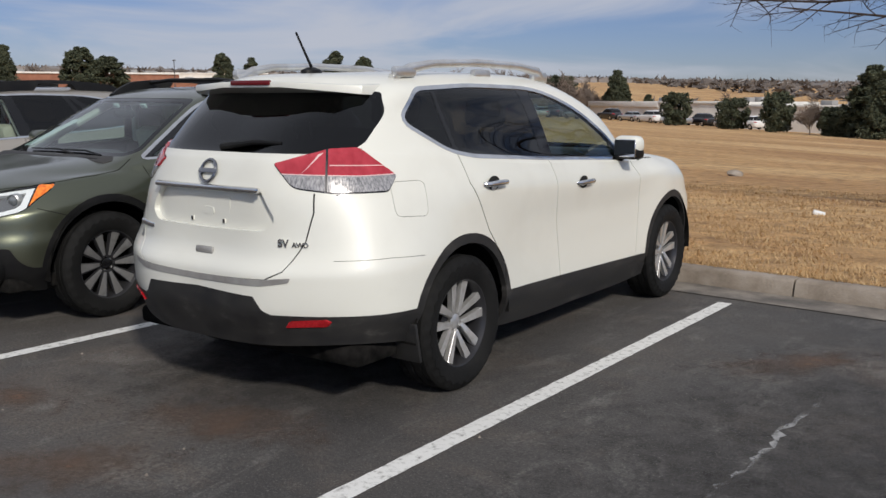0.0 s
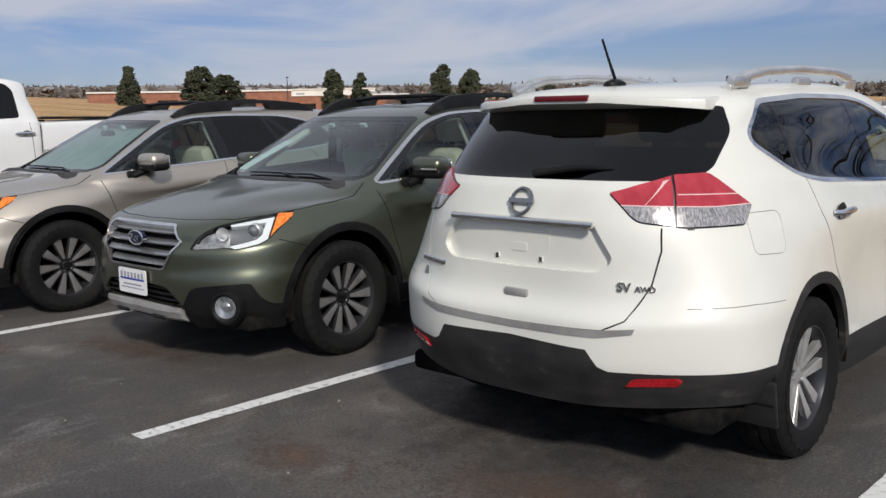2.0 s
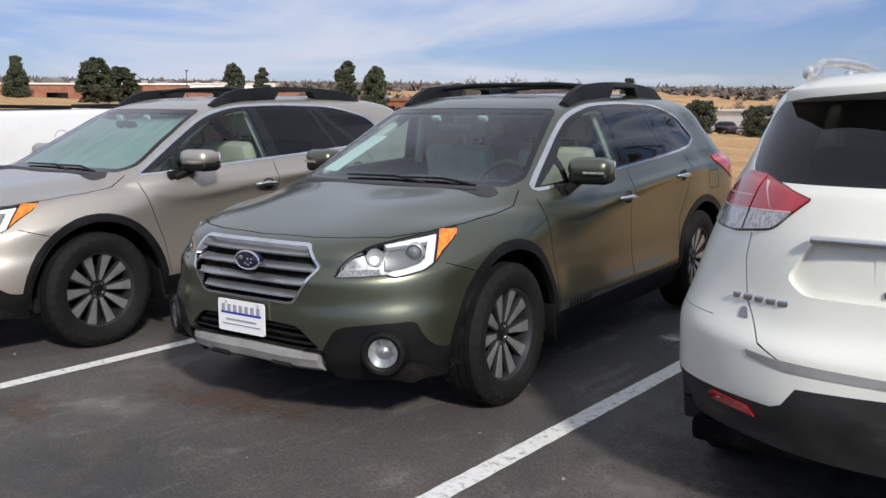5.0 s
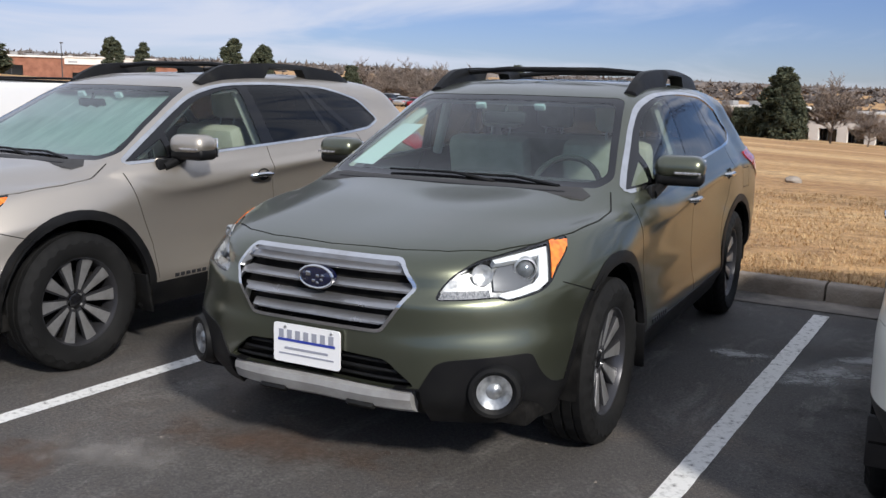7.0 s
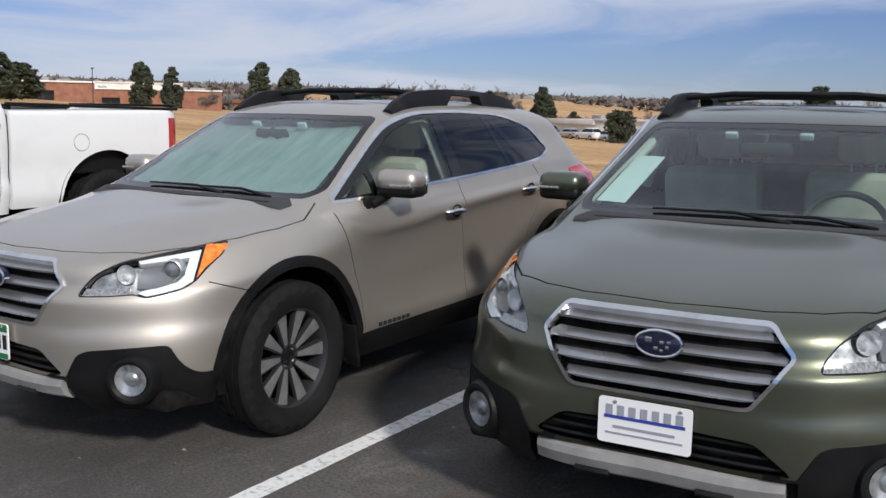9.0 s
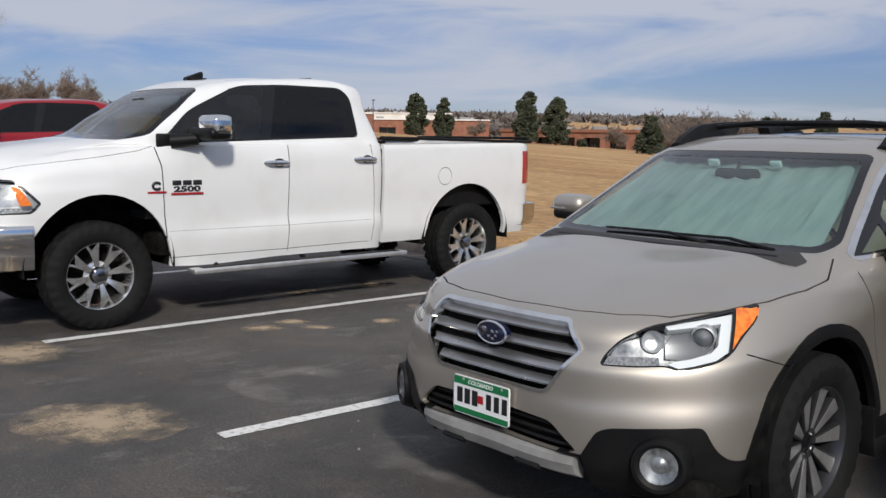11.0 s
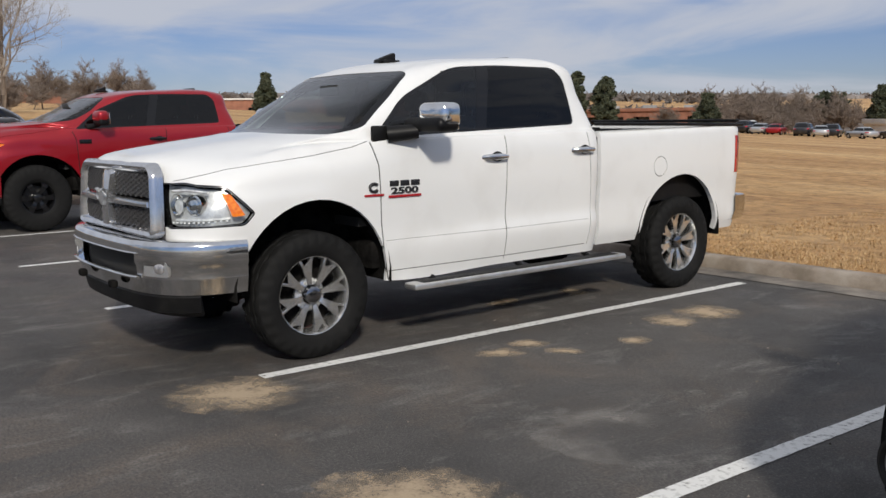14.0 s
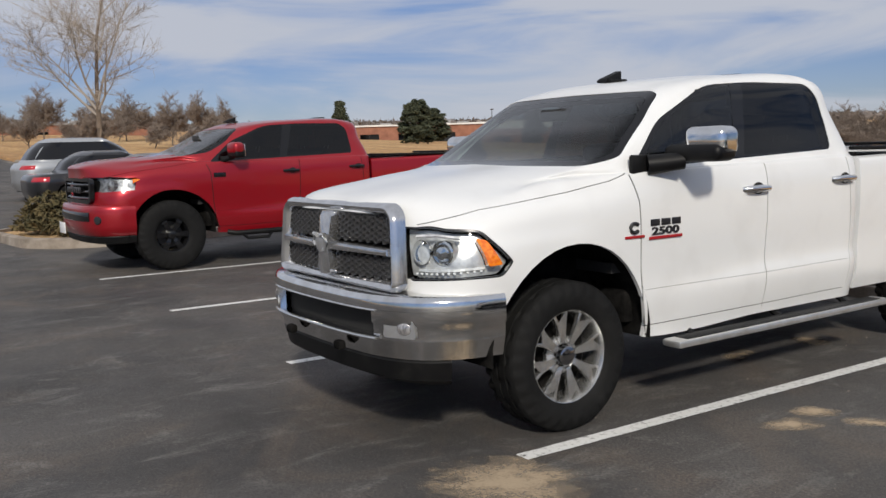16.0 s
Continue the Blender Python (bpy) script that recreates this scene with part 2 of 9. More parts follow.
        for k in picked:
            f, old = self.F[k], self.T[k]
            if old == "hole" or (only and old not in only):
                continue
            if where is not None and not where(*(sum(V[a][c] for a in f) / len(f) for c in range(3))):
                continue
            rest, inside = [], f
            for e in range(len(poly)):
                (x0, y0), (x1, y1) = poly[e - 1], poly[e]
                dist = [(x1 - x0) * (V[a][j] - y0) - (y1 - y0) * (V[a][i] - x0) for a in inside]
                eps = 1e-7
                if all(d >= -eps for d in dist):
                    continue
                if all(d <= eps for d in dist):
                    rest.append(inside)
                    inside = None
                    break
                keep, off = [], []
                m = len(inside)
                for q in range(m):
                    a, b, da, db = inside[q], inside[(q + 1) % m], dist[q], dist[(q + 1) % m]
                    (keep if da >= 0 else off).append(a)
                    if da >= 0 > db or da < 0 <= db:
                        if a > b:
                            a, b, da, db = b, a, db, da
                        t = da / (da - db)
                        key = (a, b, round(t, 4))
                        if key not in self.made:
                            self.made[key] = len(V)
                            V.append(tuple(V[a][c] + t * (V[b][c] - V[a][c]) for c in range(3)))
                            N.append(tuple(N[a][c] + t * (N[b][c] - N[a][c]) for c in range(3)))
                        keep.append(self.made[key])
                        off.append(self.made[key])
                clean = lambda g: tuple(g[q] for q in range(len(g)) if g[q] != g[q - 1])
                keep, off = clean(keep), clean(off)
                if len(off) > 2:
                    rest.append(off)
                inside = keep if len(keep) > 2 else None
                if inside is None:
                    break
            if inside is not None:
                drop.add(k)
                outF += [inside, *rest]
                outT += [tag] + [old] * len(rest)
        if drop:
            self.F = [f for k, f in enumerate(self.F) if k not in drop] + outF
            self.T = [t for k, t in enumerate(self.T) if k not in drop] + outT

    def seam(self, points, view="side", width=0.007, facing=0.3, only=("body",), where=None, tag="seam"):
        """A panel gap, or a dark line painted as a crease's shade, along a line of points."""
        for (a, b), (c, d) in zip(points, points[1:]):
            e = Vector((c - a, d - b))
            if e.length < 1e-5:
                continue
            n = Vector((-e.y, e.x)).normalized() * width / 2
            g = e.normalized() * width * 0.3
            self._convex(tag, [(a - g.x - n.x, b - g.y - n.y), (c + g.x - n.x, d + g.y - n.y), (c + g.x + n.x, d + g.y + n.y), (a - g.x + n.x, b - g.y + n.y)], *self.VIEWS[view][0], *self.VIEWS[view][1], facing, where, only)

    def emit(self, tags, name, material, parent, mode="both", inset=0.0, rim=0.0, label="", where=None, faceted=False):
        """The faces of some tags as a part on both halves, or as two parts; inset: sunk below the sheet; rim: depth of its turned-in edges."""
        tags = (tags,) if isinstance(tags, str) else tags
        faces = [f for f, t in zip(self.F, self.T) if t in tags]
        if where is not None:
            faces = [f for f in faces if where(*(sum(self.V[a][c] for a in f) / len(f) for c in range(3)))]
        if not faces:
            return []
        used = sorted({a for f in faces for a in f})
        at = {a: k for k, a in enumerate(used)}
        N = np.array([self.N[a] for a in used])
        V = np.array([self.V[a] for a in used]) - inset * N
        V[:, 1] = [self.warp(y) for y in V[:, 1]]
        F = [tuple(at[a] for a in f) for f in faces]
        if rim:
            count = {}
            for f in F:
                for q in range(len(f)):
                    e = (f[q], f[(q + 1) % len(f)])
                    if (e[1], e[0]) in count:
                        del count[(e[1], e[0])]
                    else:
                        count[e] = 1
            VV, NN = list(V), list(N)
            for a, b in count:
                if abs(V[a][0]) < 1e-6 and abs(V[b][0]) < 1e-6:
                    continue
                w = np.cross(V[b] - V[a], -N[a])
                w = w / (np.linalg.norm(w) + 1e-9)
                k = len(VV)
                VV += [V[a], V[b], V[b] - rim * N[b], V[a] - rim * N[a]]
                NN += [-w] * 4
                F.append((k + 1, k, k + 3, k + 2))
            V, N = np.array(VV), np.array(NN)
        done = []
        halves = [(1,), (-1,)] if mode == "pair" else [(1, -1)]
        for signs in halves:
            vs, ns, fs = [], [], []
            for s in signs:
                k = len(vs)
                vs += [(s * x, y, z) for x, y, z in V]
                ns += [(s * x, y, z) for x, y, z in N]
                fs += [tuple(a + k for a in (f if s < 0 else f[::-1])) for f in F]
            # every face winds so that it looks along its corners' normals
            me = bpy.data.meshes.new(name)
            va, na = np.array(vs), np.array(ns)
            tri = np.array([f[:3] for f in fs])
            c = np.cross(va[tri[:, 1]] - va[tri[:, 0]], va[tri[:, 2]] - va[tri[:, 1]])
            good = (c * na[tri].sum(axis=1)).sum(axis=1) >= 0
            fs = [f if ok else f[::-1] for f, ok in zip(fs, good)]
            me.from_pydata(vs, [], fs)
            me.materials.append(material)
            me.polygons.foreach_set("use_smooth", [not faceted] * len(me.polygons))
            if not faceted:
                me.normals_split_custom_set_from_vertices(ns)
            ob = new(name, me)
            ob.parent = parent
            if label:
                tagged(ob, label)
            if name.endswith("_gap"):
                tagged(ob, kind="stuff")
            done.append(ob)
        return done

    def height(self, x, y):
        """The height of the sheet's top over a place."""
        g = self.grid.reshape(-1, 3)
        d = (g[:, 0] - abs(x)) ** 2 + (g[:, 1] - y) ** 2
        near = g[np.argsort(d)[:12]]
        return float(near[:, 2].max())

    def wide(self, y, z):
        """The half width of the sheet at a place of its side."""
        g = self.grid.reshape(-1, 3)
        near = g[np.argsort((g[:, 1] - y) ** 2 + (g[:, 2] - z) ** 2)[:6]]
        return float(near[:, 0].max())


def lettering(parent, text, at, size, m, depth=0.004, name="lettering", label="", bold=0.0):
    """Raised letters of the built-in font, laid into space by the matrix at."""
    cu = bpy.data.curves.new(name, "FONT")
    cu.body, cu.size, cu.extrude, cu.offset, cu.resolution_u = text, size, depth, bold, 3
    cu.align_x = "CENTER"
    tmp = new(name, cu)
    me = bpy.data.meshes.new_from_object(tmp.evaluated_get(bpy.context.evaluated_depsgraph_get()))
    bpy.data.objects.remove(tmp)
    me.materials.clear()
    me.materials.append(m)
    ob = new(name, me)
    ob.parent = parent
    ob.matrix_basis = at
    if label:
        tagged(ob, label)
    return ob

# ---- materials ----
def mat(name, color, rough=0.5, metal=0.0, **more):
    """A Principled material; more: input names with _ for spaces."""
    m = bpy.data.materials.new(name)
    m.use_nodes = True
    b = m.node_tree.nodes["Principled BSDF"]
    b.inputs["Base Color"].default_value = (*color, 1)
    b.inputs["Roughness"].default_value = rough
    b.inputs["Metallic"].default_value = metal
    for k, v in more.items():
        b.inputs[k.replace("_", " ")].default_value = v
    return m


def vary(m, colors, scale=4.0, detail=6.0, stretch=(1, 1, 1), rough=None, bump=0.0, bump_scale=None, coords="Object", spots=(0.35, 0.65), bump_dist=0.01):
    """Noise between colours over the base colour, and noise in roughness and relief."""
    n, l = m.node_tree.nodes, m.node_tree.links
    b = n["Principled BSDF"]
    tc = n.new("ShaderNodeTexCoord")
    mp = n.new("ShaderNodeMapping")
    mp.inputs["Scale"].default_value = stretch
    l.new(tc.outputs[coords], mp.inputs["Vector"])
    t = n.new("ShaderNodeTexNoise")
    t.inputs["Scale"].default_value, t.inputs["Detail"].default_value, t.inputs["Roughness"].default_value = scale, detail, 0.62
    l.new(mp.outputs[0], t.inputs["Vector"])
    r = n.new("ShaderNodeValToRGB")
    el = r.color_ramp.elements
    while len(el) < len(colors):
        el.new(0.5)
    for k, c in enumerate(colors):
        el[k].position = spots[0] + (spots[1] - spots[0]) * k / (len(colors) - 1)
        el[k].color = (*c, 1)
    l.new(t.outputs["Fac"], r.inputs[0])
    l.new(r.outputs["Color"], b.inputs["Base Color"])
    if rough:
        mr = n.new("ShaderNodeMapRange")
        mr.inputs["To Min"].default_value, mr.inputs["To Max"].default_value = rough
        l.new(t.outputs["Fac"], mr.inputs["Value"])
        l.new(mr.outputs[0], b.inputs["Roughness"])
    if bump:
        t2 = n.new("ShaderNodeTexNoise")
        t2.inputs["Scale"].default_value, t2.inputs["Detail"].default_value = bump_scale or scale * 8, 4
        l.new(mp.outputs[0], t2.inputs["Vector"])
        bp = n.new("ShaderNodeBump")
        bp.inputs["Strength"].default_value, bp.inputs["Distance"].default_value = bump, bump_dist
        l.new(t2.outputs["Fac"], bp.inputs["Height"])
        l.new(bp.outputs[0], b.inputs["Normal"])
    return r


def paint(name, color, metal=0.0, rough=0.4, flake=0.0, dirt=(0.25, 0.21, 0.17)):
    """Car paint under clear coat, with fine flakes and road film that thickens towards the sills by its own splashed pattern."""
    m = mat(name, color, rough, metal, Coat_Weight=0.75, Coat_Roughness=0.04)
    n, l = m.node_tree.nodes, m.node_tree.links
    b = n["Principled BSDF"]
    tc = n.new("ShaderNodeTexCoord")
    t = n.new("ShaderNodeTexNoise")
    t.inputs["Scale"].default_value, t.inputs["Detail"].default_value = 3.0, 7
    l.new(tc.outputs["Object"], t.inputs["Vector"])
    mr = n.new("ShaderNodeMapRange")
    mr.inputs["From Min"].default_value, mr.inputs["From Max"].default_value = 0.5, 0.85
    mr.inputs["To Max"].default_value = 0.16
    l.new(t.outputs["Fac"], mr.inputs["Value"])
    mx = n.new("ShaderNodeMix")
    mx.data_type = "RGBA"
    mx.inputs[6].default_value, mx.inputs[7].default_value = (*color, 1), (*dirt, 1)
    l.new(mr.outputs[0], mx.inputs[0])
    l.new(mx.outputs[2], b.inputs["Base Color"])
    m2 = n.new("ShaderNodeMapRange")
    m2.inputs["To Min"].default_value, m2.inputs["To Max"].default_value = 0.02, 0.14
    l.new(t.outputs["Fac"], m2.inputs["Value"])
    l.new(m2.outputs[0], b.inputs["Coat Roughness"])
    if flake:
        v = n.new("ShaderNodeTexVoronoi")
        v.inputs["Scale"].default_value = 900
        l.new(tc.outputs["Object"], v.inputs["Vector"])
        bp = n.new("ShaderNodeBump")
        bp.inputs["Strength"].default_value, bp.inputs["Distance"].default_value = flake, 0.001
        l.new(v.outputs["Distance"], bp.inputs["Height"])
        l.new(bp.outputs[0], b.inputs["Normal"])
    return m


def glass(name, tint, gloss=0.08, rough=0.0):
    """A thin pane: lets light through with a tint, and mirrors by the angle."""
    m = bpy.data.materials.new(name)
    m.use_nodes = True
    n, l = m.node_tree.nodes, m.node_tree.links
    n.clear()
    out = n.new("ShaderNodeOutputMaterial")
    mix = n.new("ShaderNodeMixShader")
    tr = n.new("ShaderNodeBsdfTransparent")
    tr.inputs["Color"].default_value = (*tint, 1)
    gl = n.new("ShaderNodeBsdfGlossy")
    gl.inputs["Roughness"].default_value = rough
    lw = n.new("ShaderNodeLayerWeight")
    lw.inputs["Blend"].default_value = 0.5
    pw = n.new("ShaderNodeMath")
    pw.operation = "POWER"
    pw.inputs[1].default_value = 4.0
    l.new(lw.outputs["Facing"], pw.inputs[0])
    ad = n.new("ShaderNodeMath")
    ad.operation = "MULTIPLY_ADD"
    ad.inputs[1].default_value, ad.inputs[2].default_value = 0.92, 0.04 + gloss * 0.4
    ad.use_clamp = True
    l.new(pw.outputs[0], ad.inputs[0])
    l.new(ad.outputs[0], mix.inputs[0])
    l.new(tr.outputs[0], mix.inputs[1])
    l.new(gl.outputs[0], mix.inputs[2])
    l.new(mix.outputs[0], out.inputs["Surface"])
    return m


M = {}
M["white_pearl"] = paint("white_pearl_paint", (0.715, 0.715, 0.655), 0.0, 0.42)
M["white_plain"] = paint("white_solid_paint", (0.75, 0.755, 0.75), 0.0, 0.45)
M["green"] = paint("green_metallic_paint", (0.112, 0.121, 0.086), 0.82, 0.32, 0.05)
M["bronze"] = paint("tan_metallic_paint", (0.46, 0.42, 0.368), 0.80, 0.46, 0.05)
M["red"] = paint("red_metallic_paint", (0.33, 0.004, 0.012), 0.45, 0.36, 0.03, (0.24, 0.02, 0.025))
M["grey_paint"] = paint("grey_metallic_paint", (0.16, 0.155, 0.15), 0.6, 0.4)
M["black_paint"] = paint("black_paint", (0.012, 0.012, 0.014), 0.1, 0.3)
M["silver_paint"] = paint("silver_paint", (0.50, 0.51, 0.52), 0.7, 0.4)
M["plastic"] = mat("black_grained_plastic", (0.012, 0.012, 0.013), 0.5, Specular_IOR_Level=0.2)
vary(M["plastic"], [(0.005, 0.005, 0.006), (0.009, 0.009, 0.009), (0.024, 0.023, 0.021)], 5, rough=(0.36, 0.62), bump=0.15, bump_scale=420, spots=(0.35, 0.8), bump_dist=0.002)
M["dusty"] = mat("dusty_black_plastic", (0.03, 0.03, 0.03), 0.6)
vary(M["dusty"], [(0.010, 0.010, 0.011), (0.022, 0.021, 0.020), (0.085, 0.08, 0.075)], 7, stretch=(1, 1, 2), rough=(0.45, 0.8), bump=0.15, bump_scale=420, spots=(0.35, 0.85), bump_dist=0.002)
M["gloss_black"] = mat("gloss_black", (0.008, 0.008, 0.009), 0.12)
M["seam"] = mat("panel_gap", (0.01, 0.01, 0.01), 0.9)
M["well"] = mat("wheel_well", (0.012, 0.012, 0.012), 0.95, Specular_IOR_Level=0.05)
vary(M["well"], [(0.004, 0.004, 0.004), (0.018, 0.017, 0.016)], 9)
M["rubber"] = mat("tyre_rubber", (0.02, 0.02, 0.02), 0.78, Specular_IOR_Level=0.2)
vary(M["rubber"], [(0.006, 0.006, 0.006), (0.010, 0.010, 0.010), (0.020, 0.019, 0.018)], 6, rough=(0.6, 0.9), bump=0.2, bump_scale=160, spots=(0.35, 0.85))
M["chrome"] = mat("chrome", (0.78, 0.79, 0.8), 0.07, 1.0)
vary(M["chrome"], [(0.8, 0.81, 0.82), (0.66, 0.65, 0.63)], 6, rough=(0.05, 0.16))
M["satin"] = mat("satin_silver", (0.62, 0.63, 0.64), 0.3, 0.8)
vary(M["satin"], [(0.72, 0.73, 0.74), (0.58, 0.57, 0.55)], 8, rough=(0.24, 0.42))
M["bright"] = mat("bright_plated_metal", (0.75, 0.75, 0.75), 0.25, 0.92)
vary(M["bright"], [(0.86, 0.86, 0.85), (0.66, 0.655, 0.64)], 9, rough=(0.18, 0.32))
M["cast_chrome"] = mat("satin_chrome", (0.8, 0.8, 0.8), 0.3, 0.9)
vary(M["cast_chrome"], [(0.70, 0.70, 0.71), (0.54, 0.54, 0.54)], 7, rough=(0.08, 0.20))
M["mesh_grey"] = mat("grey_grille_mesh", (0.30, 0.30, 0.31), 0.3, 0.9)
M["alloy"] = mat("machined_alloy", (0.66, 0.66, 0.66), 0.32, 0.65)
vary(M["alloy"], [(0.66, 0.66, 0.66), (0.50, 0.49, 0.47)], 12, rough=(0.25, 0.42))
M["blade_face"] = mat("machined_spoke_face", (0.44, 0.44, 0.445), 0.3, 0.75)
vary(M["blade_face"], [(0.50, 0.50, 0.50), (0.34, 0.335, 0.33)], 12, rough=(0.22, 0.4))
M["dark_alloy"] = mat("dark_grey_alloy", (0.055, 0.055, 0.06), 0.3, 0.6)
M["louvre"] = mat("satin_grey_louvre", (0.42, 0.42, 0.43), 0.34, 0.85)
vary(M["louvre"], [(0.44, 0.44, 0.45), (0.33, 0.33, 0.335)], 7, rough=(0.22, 0.38))
M["lens_ball"] = mat("projector_glass", (0.20, 0.21, 0.22), 0.03, 0.3, Coat_Weight=1.0, Coat_Roughness=0.01)
M["skid"] = mat("silver_grey_plastic", (0.36, 0.355, 0.345), 0.42, 0.3)
vary(M["skid"], [(0.38, 0.375, 0.365), (0.27, 0.26, 0.25)], 7, rough=(0.35, 0.55))
M["brake"] = mat("brake_steel", (0.10, 0.097, 0.093), 0.5, 0.8)
M["glass_clear"] = glass("windscreen_glass", (0.68, 0.83, 0.79), 0.10)
M["glass_side"] = glass("side_glass", (0.66, 0.74, 0.70), 0.02)
M["glass_truck"] = glass("dark_windscreen_glass", (0.46, 0.54, 0.53), 0.0)
M["glass_tint"] = glass("tinted_side_glass", (0.24, 0.26, 0.26), 0.08)
M["glass_dark"] = glass("privacy_glass", (0.05, 0.05, 0.055), 0.02)
M["frit"] = mat("black_glass_border", (0.006, 0.006, 0.007), 0.06)
M["lens"] = glass("clear_lamp_lens", (0.90, 0.92, 0.92), -0.07, 0.05)
M["lens_red"] = mat("red_lamp_lens", (0.42, 0.008, 0.014), 0.06, Coat_Weight=1.0, Coat_Roughness=0.02)
vary(M["lens_red"], [(0.34, 0.006, 0.012), (0.46, 0.014, 0.02)], 90, detail=2, stretch=(1, 1, 0.3), bump=0.12, bump_scale=260, bump_dist=0.002)
M["lens_red"].node_tree.nodes["Principled BSDF"].inputs["Emission Strength"].default_value = 0.0
M["lens_pink"] = mat("faded_red_lamp_lens", (0.5, 0.05, 0.08), 0.08, Coat_Weight=1.0, Coat_Roughness=0.02)
vary(M["lens_pink"], [(0.34, 0.010, 0.022), (0.47, 0.032, 0.050)], 14, detail=3, stretch=(1, 1, 0.5), bump=0.12, bump_scale=260, bump_dist=0.002)
M["lens_deep"] = mat("dark_red_lens", (0.13, 0.006, 0.010), 0.1)
M["lens_strip"] = mat("pale_lamp_strip", (0.72, 0.50, 0.50), 0.2)
M["lens_smoke"] = mat("ribbed_clear_lamp_lens", (0.45, 0.43, 0.43), 0.08, 0.5, Coat_Weight=1.0)
vary(M["lens_smoke"], [(0.22, 0.215, 0.22), (0.58, 0.56, 0.55)], 60, detail=2, stretch=(2.2, 2.2, 0.25), rough=(0.06, 0.2))
M["amber"] = mat("amber_lens", (0.85, 0.20, 0.01), 0.08, Coat_Weight=1.0)
vary(M["amber"], [(0.75, 0.14, 0.006), (0.9, 0.27, 0.02)], 40, detail=1)
M["reflector"] = mat("lamp_reflector", (0.50, 0.51, 0.52), 0.38, 0.7)
vary(M["reflector"], [(0.22, 0.22, 0.23), (0.58, 0.58, 0.59)], 22, detail=2, rough=(0.25, 0.45))
M["lamp_bright"] = mat("clear_lamp_bowl", (0.75, 0.75, 0.76), 0.3, 0.5)
vary(M["lamp_bright"], [(0.55, 0.55, 0.56), (0.84, 0.84, 0.84)], 18, detail=2)
M["badge_chrome"] = mat("dark_chrome", (0.30, 0.30, 0.31), 0.12, 1.0)
M["lamp_dark"] = mat("lamp_bezel", (0.05, 0.05, 0.055), 0.25, 0.5)
M["lamp_grey"] = mat("grey_lamp_bezel", (0.20, 0.20, 0.21), 0.3, 0.6)
M["bulb"] = mat("lamp_white", (0.86, 0.87, 0.88), 0.3)
M["mirror"] = mat("mirror_glass", (0.8, 0.81, 0.82), 0.01, 1.0)
M["beige_cloth"] = mat("ivory_leather", (0.46, 0.42, 0.36), 0.55)
vary(M["beige_cloth"], [(0.56, 0.52, 0.44), (0.68, 0.64, 0.56)], 9, bump=0.2, bump_scale=90)
M["black_cloth"] = mat("charcoal_cloth", (0.03, 0.03, 0.032), 0.9)
vary(M["black_cloth"], [(0.02, 0.02, 0.022), (0.05, 0.05, 0.05)], 14)
M["cabin"] = mat("dark_cabin_trim", (0.035, 0.034, 0.034), 0.7)
M["liner"] = mat("headliner", (0.62, 0.60, 0.56), 0.9)
M["sunshade"] = mat("pale_sunshade", (0.72, 0.76, 0.75), 0.5, 0.2)
vary(M["sunshade"], [(0.60, 0.66, 0.66), (0.80, 0.84, 0.82)], 3, stretch=(6, 1, 1))
M["paper"] = mat("white_paper", (0.82, 0.82, 0.80), 0.7)
M["plate_white"] = mat("white_plate", (0.80, 0.80, 0.80), 0.35)
M["plate_green"] = mat("green_plate", (0.012, 0.16, 0.055), 0.35)
M["print_grey"] = mat("grey_print", (0.30, 0.31, 0.36), 0.5)
M["ink"] = mat("dark_print", (0.012, 0.012, 0.014), 0.5)
M["ink_blue"] = mat("blue_print", (0.03, 0.05, 0.32), 0.5)
M["badge_red"] = mat("red_badge", (0.35, 0.01, 0.015), 0.4)
M["badge_blue"] = mat("blue_badge", (0.006, 0.008, 0.03), 0.12, Coat_Weight=1.0)

# ---- ground, lot, kerb ----
def ease(t):
    t = min(1.0, max(0.0, t))
    return t * t * (3 - 2 * t)


def kerb_y(x):
    """The kerb's face."""
    return 5.09 + 0.005 * max(x, -30.0)


def lot_z(x):
    return 0.012 * max(0.0, -13.5 - x) + 0.028 * max(0.0, -28.0 - x)


def across(x, y):
    """The land beyond the field lies a little turned to the lot."""
    dx, dy = x + 3.0, y + 2.0
    turn = FIELD_TURN * (1.0 - 0.27 * ease((x + 78.0) / 30.0))
    c, s = math.cos(turn), math.sin(turn)
    return -3.0 + c * dx - s * dy, -2.0 + s * dx + c * dy


FIELD_TURN = radians(2.75)


def land_z(x, y):
    """The dry field falls to the north and rises to the west; far off the land climbs to the skyline."""
    yc = kerb_y(x)
    if y < yc + 0.18:
        return lot_z(x) - 0.08 - 0.002 * max(0.0, -60 - y)
    s = ease((y - yc) / 40)
    xr, yr = x * math.cos(FIELD_TURN) + y * math.sin(FIELD_TURN), y * math.cos(FIELD_TURN) - x * math.sin(FIELD_TURN)
    z = (lot_z(x) + 0.12) * (1 - s) + s * 0.04 * max(-20.0, -xr) - 0.036 * ((1 - s) * (y - yc - 0.2) + s * (yr - 5.3))
    r = math.hypot(x, y)
    far = 0.0258 * max(0.0, -x) + 0.0049 * y
    t = ease((r - 200) / 500)
    return z * (1 - t) + far * t if r > 200 else z


